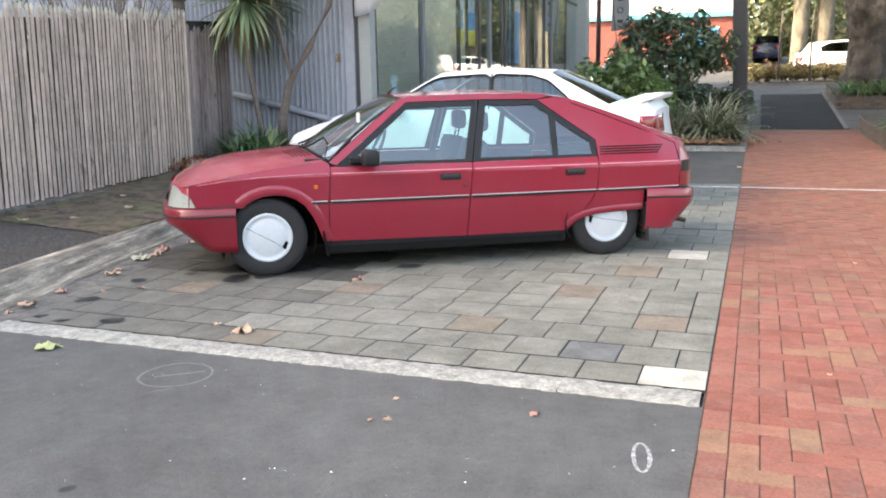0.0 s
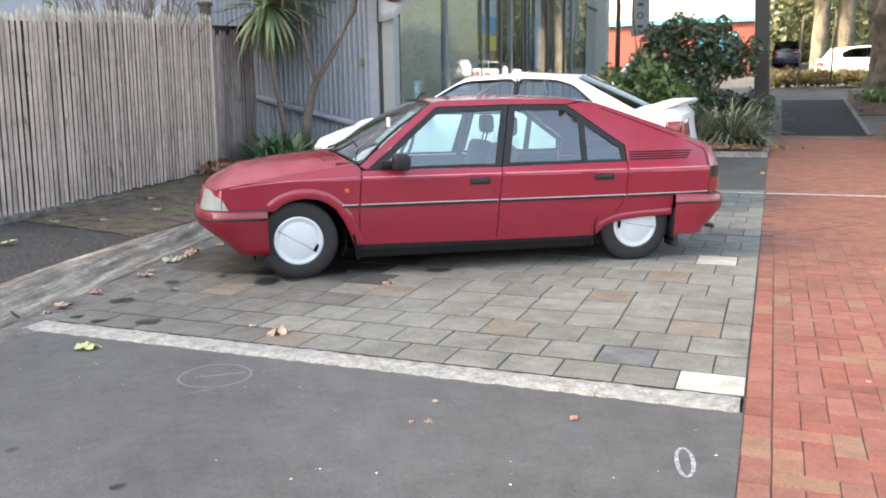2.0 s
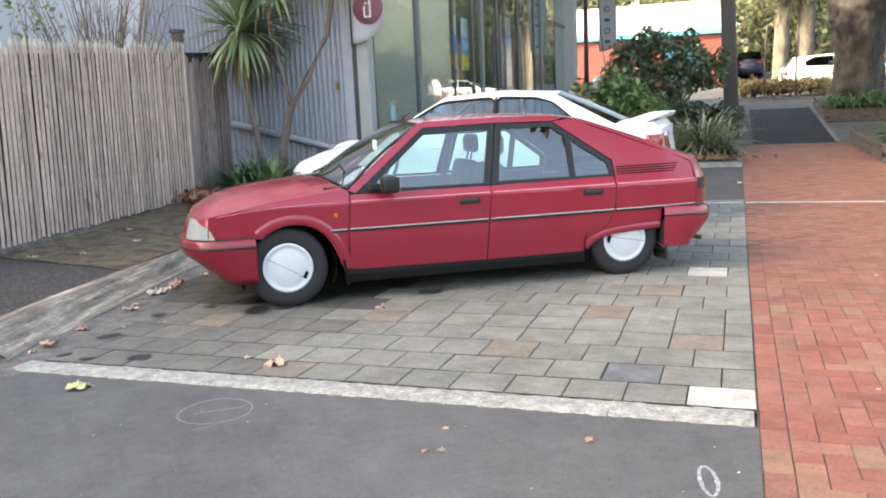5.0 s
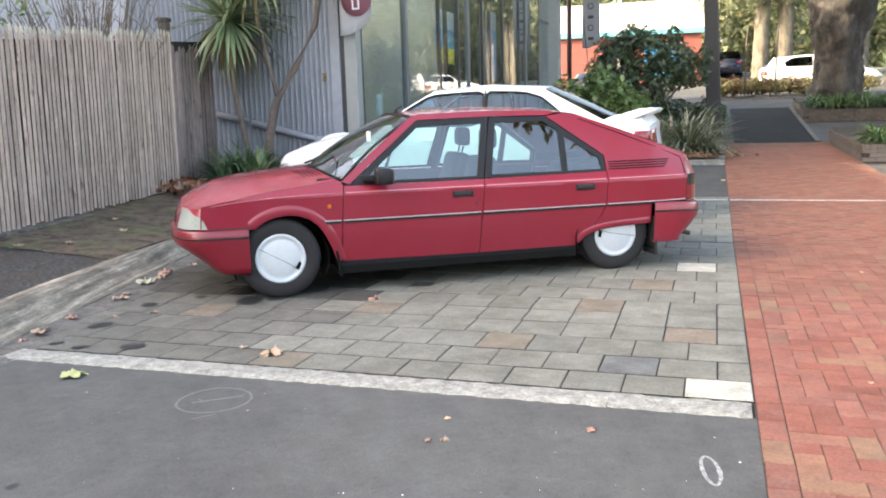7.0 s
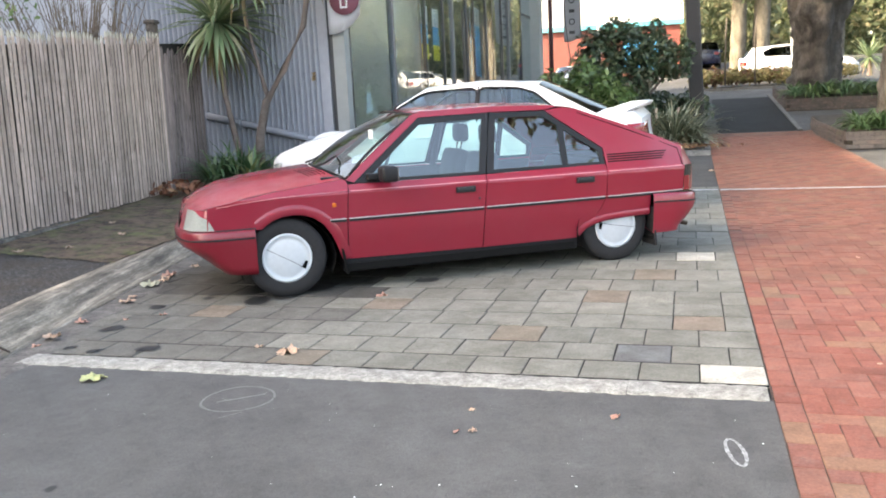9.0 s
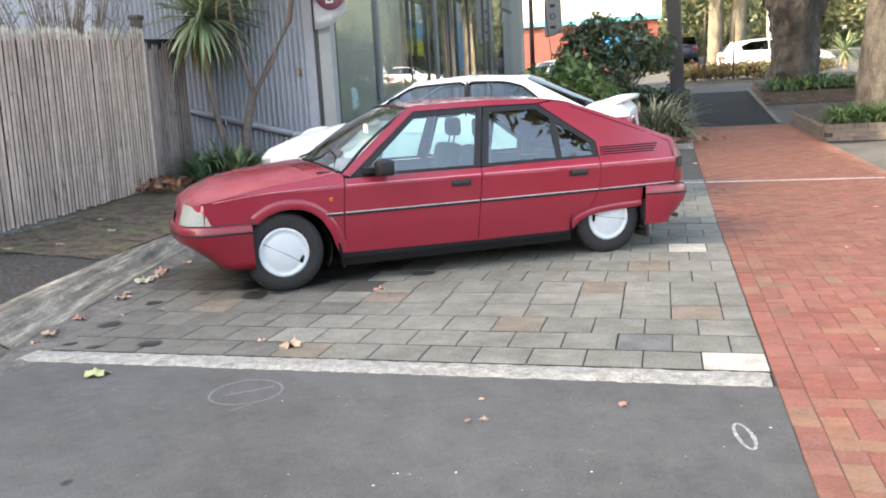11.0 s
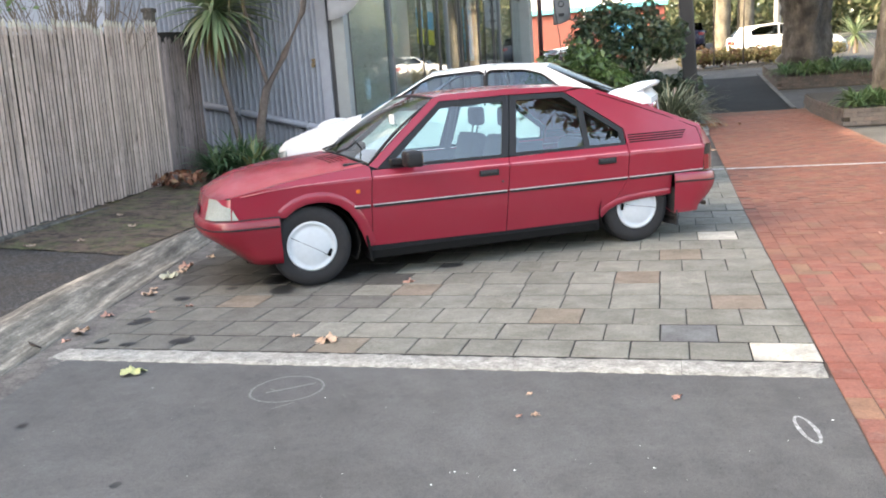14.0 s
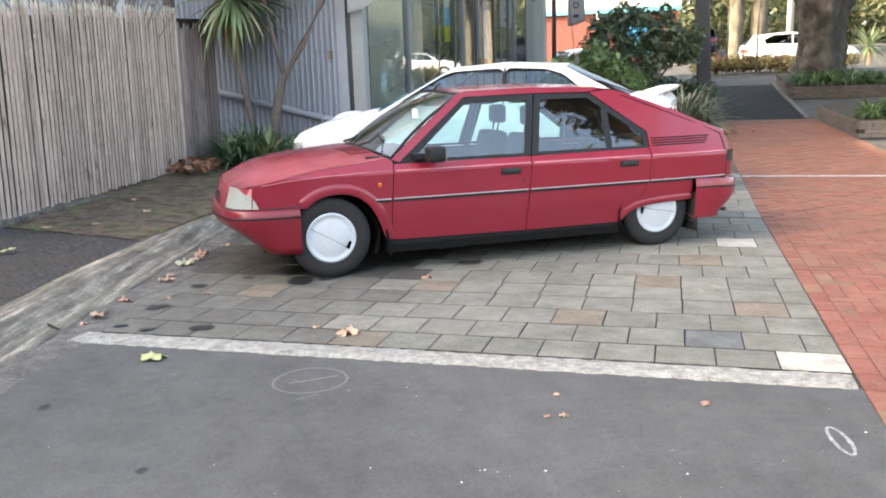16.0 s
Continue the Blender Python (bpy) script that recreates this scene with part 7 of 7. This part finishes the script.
tan = [leaf_mesh("fallen_leaf", TAN, c, i) for i, c in enumerate((0.9, 1.2, 0.7, 1.4))]
RUSSET = dry_leaf("russet_dry_leaf", (0.36, 0.165, 0.115), (0.55, 0.325, 0.25))
tan += [leaf_mesh("fallen_leaf", RUSSET, c, 20 + i) for i, c in enumerate((1.2, 1.5))]
pale = [leaf_mesh("fallen_leaf", dry_leaf("pale_green_leaf", (0.30, 0.31, 0.20), (0.62, 0.60, 0.46)), 1.9, 31)]
green = [leaf_mesh("fallen_leaf", YG, c, 9 + i) for i, c in enumerate((0.5, 0.9))]
FALLEN = ((-2.506, 0.186, 0, 1.45, 0), (-3.341, -0.385, 0, 1.5, 1), (-2.727, 0.266, 0, 0.5, 0), (-0.645, -0.503, 0, 0.5, 0), (-1.195, -0.742, 0, 0.42, 0), (-1.26, -0.765, 0, 0.32, 0), (-1.256, -0.516, 0, 0.32, 0),
          (-2.46, 1.568, 0, 0.9, 0), (-3.812, 0.902, 0, 0.6, 0), (-4.20, 0.30, 0.004, 1.0, 0), (-4.16, 0.24, 0.02, 1.1, 0), (-4.15, 0.10, 0.0, 0.6, 0), (-4.33, 1.2, 0.01, 1.1, 0), (-4.40, 1.36, 0.01, 0.7, 0), (-4.52, 1.74, 0.01, 1.75, 2),
          (-4.52, 1.92, 0.01, 0.9, 0), (-4.62, 2.15, 0.01, 1.3, 0), (-4.58, 2.05, 0.01, 1.0, 0), (-4.25, 0.62, 0.01, 0.9, 0), (-6.1, 2.05, 0.225, 1.1, 0), (-5.85, 2.42, 0.20, 0.9, 0), (-5.80, 3.1, 0.215, 0.9, 0), (-5.72, 1.22, 0.195, 1.3, 1),
          (-5.62, 0.75, 0.19, 0.8, 0), (-6.3, 3.6, 0.26, 0.7, 0), (-4.6, 2.5, 0.015, 0.9, 0), (0.9, 3.1, 0, 0.5, 0), (1.55, 5.2, 0, 0.6, 0), (0.52, 0.37, 0.0, 0.3, 0), (-0.05, 9.6, 0.0, 0.8, 0), (-4.0, 0.75, 0, 0.4, 0))
lr = random.Random(11)
for u, v, z, s, kind_ in FALLEN:
    ob = new("fallen_leaf", (tan, green, pale)[kind_][lr.randrange((6, 2, 1)[kind_])])
    ob.matrix_world = Matrix.Translation(S(u, v, z + 0.004)) @ Matrix.Rotation(lr.uniform(0, 6.28), 4, "Z") @ Matrix.Rotation(lr.uniform(-0.15, 0.15), 4, "X") @ Matrix.Diagonal((s * 0.98, s * 0.98, s * 1.05, 1))
    tagged(ob, ("dry tan fallen leaf lying on the ground", "yellow-green fallen plane leaf on the ground", "crumpled pale green leaf lying in the gutter")[kind_], "leaf", "fallen leaves")
single("twig", tube([S(-4.549, 0.113, 0.050), S(-4.311, -0.030, 0.038), S(-4.154, -0.100, 0.030)], [0.006, 0.009, 0.005], 6), simple("dark_twig", (0.04, 0.03, 0.025), 0.9), "dark thin twig lying in the gutter", "twig")
bm = bmesh.new()
cr = random.Random(6)
chips = [(-1.4, -1.266), (-1.456, -1.373), (-0.078, -0.671), (-1.193, -1.229), (-0.72, -1.153), (0.01, -0.35)] + [(cr.uniform(-3.4, -0.1), cr.uniform(-1.7, -0.3)) for _ in range(46)]
for i, (u, v) in enumerate(chips):
    s = 0.006 if i < 6 else cr.uniform(0.0012, 0.0035)
    p = S(u, v, -0.003)
    q = [bm.verts.new(p + Vector((s * math.cos(a) * cr.uniform(0.6, 1.2), s * math.sin(a) * cr.uniform(0.5, 1), 0))) for a in (0, 1.3, 2.5, 3.8, 5.1)]
    t = bm.verts.new(p + Vector((0, 0, s * 0.5)))
    for k in range(5):
        bm.faces.new((q[k], q[(k + 1) % 5], t))
single("stone_chips", bm, PAPER, "tiny pale stone and paper chips on the asphalt", "chips", kind="stuff")

# ---- pavers ----
PAVER_RUST = paver_mat()
PAVER_WHITE = paver_mat()
PAVER_BLUE = paver_mat()
PAVER_DIRT_SHADE = paver_mat()
PAVER_CAR_SHADE = paver_mat()
for m_, nm, cols in ((PAVER_RUST, "rust_paver", ((0.20, 0.172, 0.142), (0.215, 0.184, 0.15), (0.205, 0.167, 0.138), (0.215, 0.176, 0.142))), (PAVER_WHITE, "white_paver", ((0.47, 0.452, 0.41),) * 4), (PAVER_CAR_SHADE, "oily_paver", ((0.07, 0.067, 0.064), (0.09, 0.087, 0.081), (0.078, 0.075, 0.071), (0.105, 0.10, 0.093))), (PAVER_DIRT_SHADE, "dirty_paver", ((0.132, 0.127, 0.118), (0.152, 0.147, 0.134), (0.14, 0.135, 0.124), (0.168, 0.162, 0.146))), (PAVER_BLUE, "slate_paver", ((0.145, 0.15, 0.155),) * 4)):
    m_.name = nm
    for nd in m_.node_tree.nodes:
        if nd.type == "VALTORGB" and len(nd.color_ramp.elements) == 4:
            for e, c in zip(nd.color_ramp.elements, cols):
                e.color = (*c, 1)
paving = thing("paving", "grey concrete slab paving laid in offset rows", "paving", SITE, kind="structure")
ROWS_V = [0.0, 0.275, 0.575, 0.895, 1.21, 1.52, 1.87, 2.235, 2.61, 2.98, 3.35]
while ROWS_V[-1] < 7.5:
    ROWS_V.append(ROWS_V[-1] + 0.365)
slabs = {}
special = {(0, 0): PAVER_WHITE, (1, 2): PAVER_BLUE, (2, 4): PAVER_RUST, (3, 1): PAVER_RUST, (5, 3): PAVER_RUST, (7, 2): PAVER_RUST, (9, 1): PAVER_WHITE, (0, 8): PAVER_RUST, (3, 12): PAVER_RUST, (4, 8): PAVER_RUST}


def slab(w, d, material):
    key = (round(w, 3), round(d, 3), material.name)
    if key not in slabs:
        bm = bmesh.new()
        x0, x1, y0, y1, c = 0.0035, w - 0.0035, 0.0095, d - 0.0095, 0.003
        top = [bm.verts.new(p) for p in ((x0 + c, y0 + c, 0), (x1 - c, y0 + c, 0), (x1 - c, y1 - c, 0), (x0 + c, y1 - c, 0))]
        low = [bm.verts.new(p) for p in ((x0, y0, -0.003), (x1, y0, -0.003), (x1, y1, -0.003), (x0, y1, -0.003))]
        deep = [bm.verts.new((v.co.x, v.co.y, -0.05)) for v in low]
        bm.faces.new(top)
        for a, b in ((top, low), (low, deep)):
            for k in range(4):
                bm.faces.new((b[k], b[(k + 1) % 4], a[(k + 1) % 4], a[k]))
        slabs[key] = mesh_of("paver", bm, material)
    return slabs[key]


pr = random.Random(5)
count = 0
for j, (v0, v1) in enumerate(zip(ROWS_V, ROWS_V[1:])):
    odd = j in (1, 3, 4, 5, 7, 9) or (j > 9 and j % 2 == 1)
    first = -0.155 if odd else -0.30
    u1, i = 0.0, 0
    while u1 > kerb_in((v0 + v1) / 2) + 0.06:
        u0 = first if i == 0 else u1 - (0.2815 + 0.0082 * min(v0, 3.0))
        limit = kerb_in((v0 + v1) / 2) - 0.02
        u0 = max(u0, limit)
        if u1 - u0 > 0.05:
            # this slab colour mixes kerbside dirt with shade below the car's nose
            dirt_shade = v0 < 4.5 and pr.random() < max(v0 * 0.9, (-2.75 - u0) * 1.5) and pr.random() < (-2.5 - u0) * 1.7
            # darkest slabs carry the car's soft shadow in their colour
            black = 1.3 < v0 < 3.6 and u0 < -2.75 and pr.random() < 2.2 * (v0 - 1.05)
            material = special.get((j, i), PAVER_CAR_SHADE if black else PAVER_DIRT_SHADE if dirt_shade else PAVER)
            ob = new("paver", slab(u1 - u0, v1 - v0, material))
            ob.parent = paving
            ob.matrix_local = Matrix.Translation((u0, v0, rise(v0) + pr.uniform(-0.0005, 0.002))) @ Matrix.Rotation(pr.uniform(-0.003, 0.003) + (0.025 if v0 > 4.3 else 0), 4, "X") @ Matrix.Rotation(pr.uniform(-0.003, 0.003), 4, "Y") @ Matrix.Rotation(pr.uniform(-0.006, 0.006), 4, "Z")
            count += 1
        u1, i = u0, i + 1

# ---- brick path ----
brick_path = thing("brick_path", "red clay brick path laid in herringbone with a straight edge course", "path", SITE, kind="structure")
M = 0.108


def brick_bm(bm, lx, ly, m4, c=0.004):
    top = [(c, c, 0), (lx - c, c, 0), (lx - c, ly - c, 0), (c, ly - c, 0)]
    low = [(0.002, 0.002, -0.003), (lx - 0.002, 0.002, -0.003), (lx - 0.002, ly - 0.002, -0.003), (0.002, ly - 0.002, -0.003)]
    deep = [(x, y, -0.04) for x, y, _ in low]
    vs = [[bm.verts.new(m4 @ Vector(p)) for p in ringp] for ringp in (top, low, deep)]
    bm.faces.new(vs[0])
    for a, b in zip(vs, vs[1:]):
        for k in range(4):
            bm.faces.new((b[k], b[(k + 1) % 4], a[(k + 1) % 4], a[k]))


kinds = {}
for nm, lx, ly in (("across", 2 * M, M), ("along", M, 2 * M), ("edge", M, 1.97 * M), ("stub", M, 0.97 * M)):
    bm = bmesh.new()
    brick_bm(bm, lx, ly, Matrix.Identity(4))
    kinds[nm] = (mesh_of("brick", bm, BRICK), lx, ly)
rest = bmesh.new()
br = random.Random(8)
NEAR_V = (-1.25, 1.95)
cells = []
for j in range(-80, 157):
    v = j * M
    if j % 2 == 0:
        cells.append(("edge", 0.004, v))
    if j % 4 == 3:
        cells.append(("stub", 0.004 + M, v))
    for i in range(0, 20):
        if (i - j) % 4 == 0:
            cells.append(("across", 0.004 + M + i * M, v))
        elif (i - j) % 4 == 3:
            cells.append(("along", 0.004 + M + i * M, v))
for nm, u, v in cells:
    me, lx, ly = kinds[nm]
    if u + lx > 2.30:
        continue
    m4 = Matrix.Translation((u, v, rise(v) + br.uniform(-0.0005, 0.002))) @ Matrix.Rotation(br.uniform(-0.006, 0.006), 4, "X") @ Matrix.Rotation(br.uniform(-0.006, 0.006), 4, "Y") @ Matrix.Rotation(br.uniform(-0.010, 0.010), 4, "Z")
    if NEAR_V[0] < v < NEAR_V[1] and u < 2.05:
        ob = new("brick", me)
        ob.parent = brick_path
        ob.matrix_local = m4
    else:
        brick_bm(rest, lx, ly, m4, 0.0028)
FAR_BRICK = brick_mat("brick_field")
nt = FAR_BRICK.node_tree
src = nt.nodes.new("ShaderNodeNewGeometry").outputs["Random Per Island"]
for nd in nt.nodes:
    if nd.type == "VALTORGB" and len(nd.color_ramp.elements) == 7:
        nt.links.new(src, nd.inputs[0])
        for e in nd.color_ramp.elements:
            e.color = [0.45 * c + 0.55 * k for c, k in zip(e.color, (0.215, 0.098, 0.068, 1.0))]
tagged(part("brick_field", rest, FAR_BRICK, brick_path), kind="stuff")
sheet("brick_bed", -0.004, 2.31, (-9, 2.6), -0.004, concrete("brick_sand", 0.085, (1.2, 0.8, 0.66), 0.5), "dark sand between the path bricks", "paving bed")
sheet("brick_bed", -0.004, 2.31, (2.6, 4.3, 16.3, 17.0), -0.004, concrete("swept_brick_sand", 0.15, (1.2, 0.72, 0.56), 0.4), "brown sand filling the path joints", "paving bed")
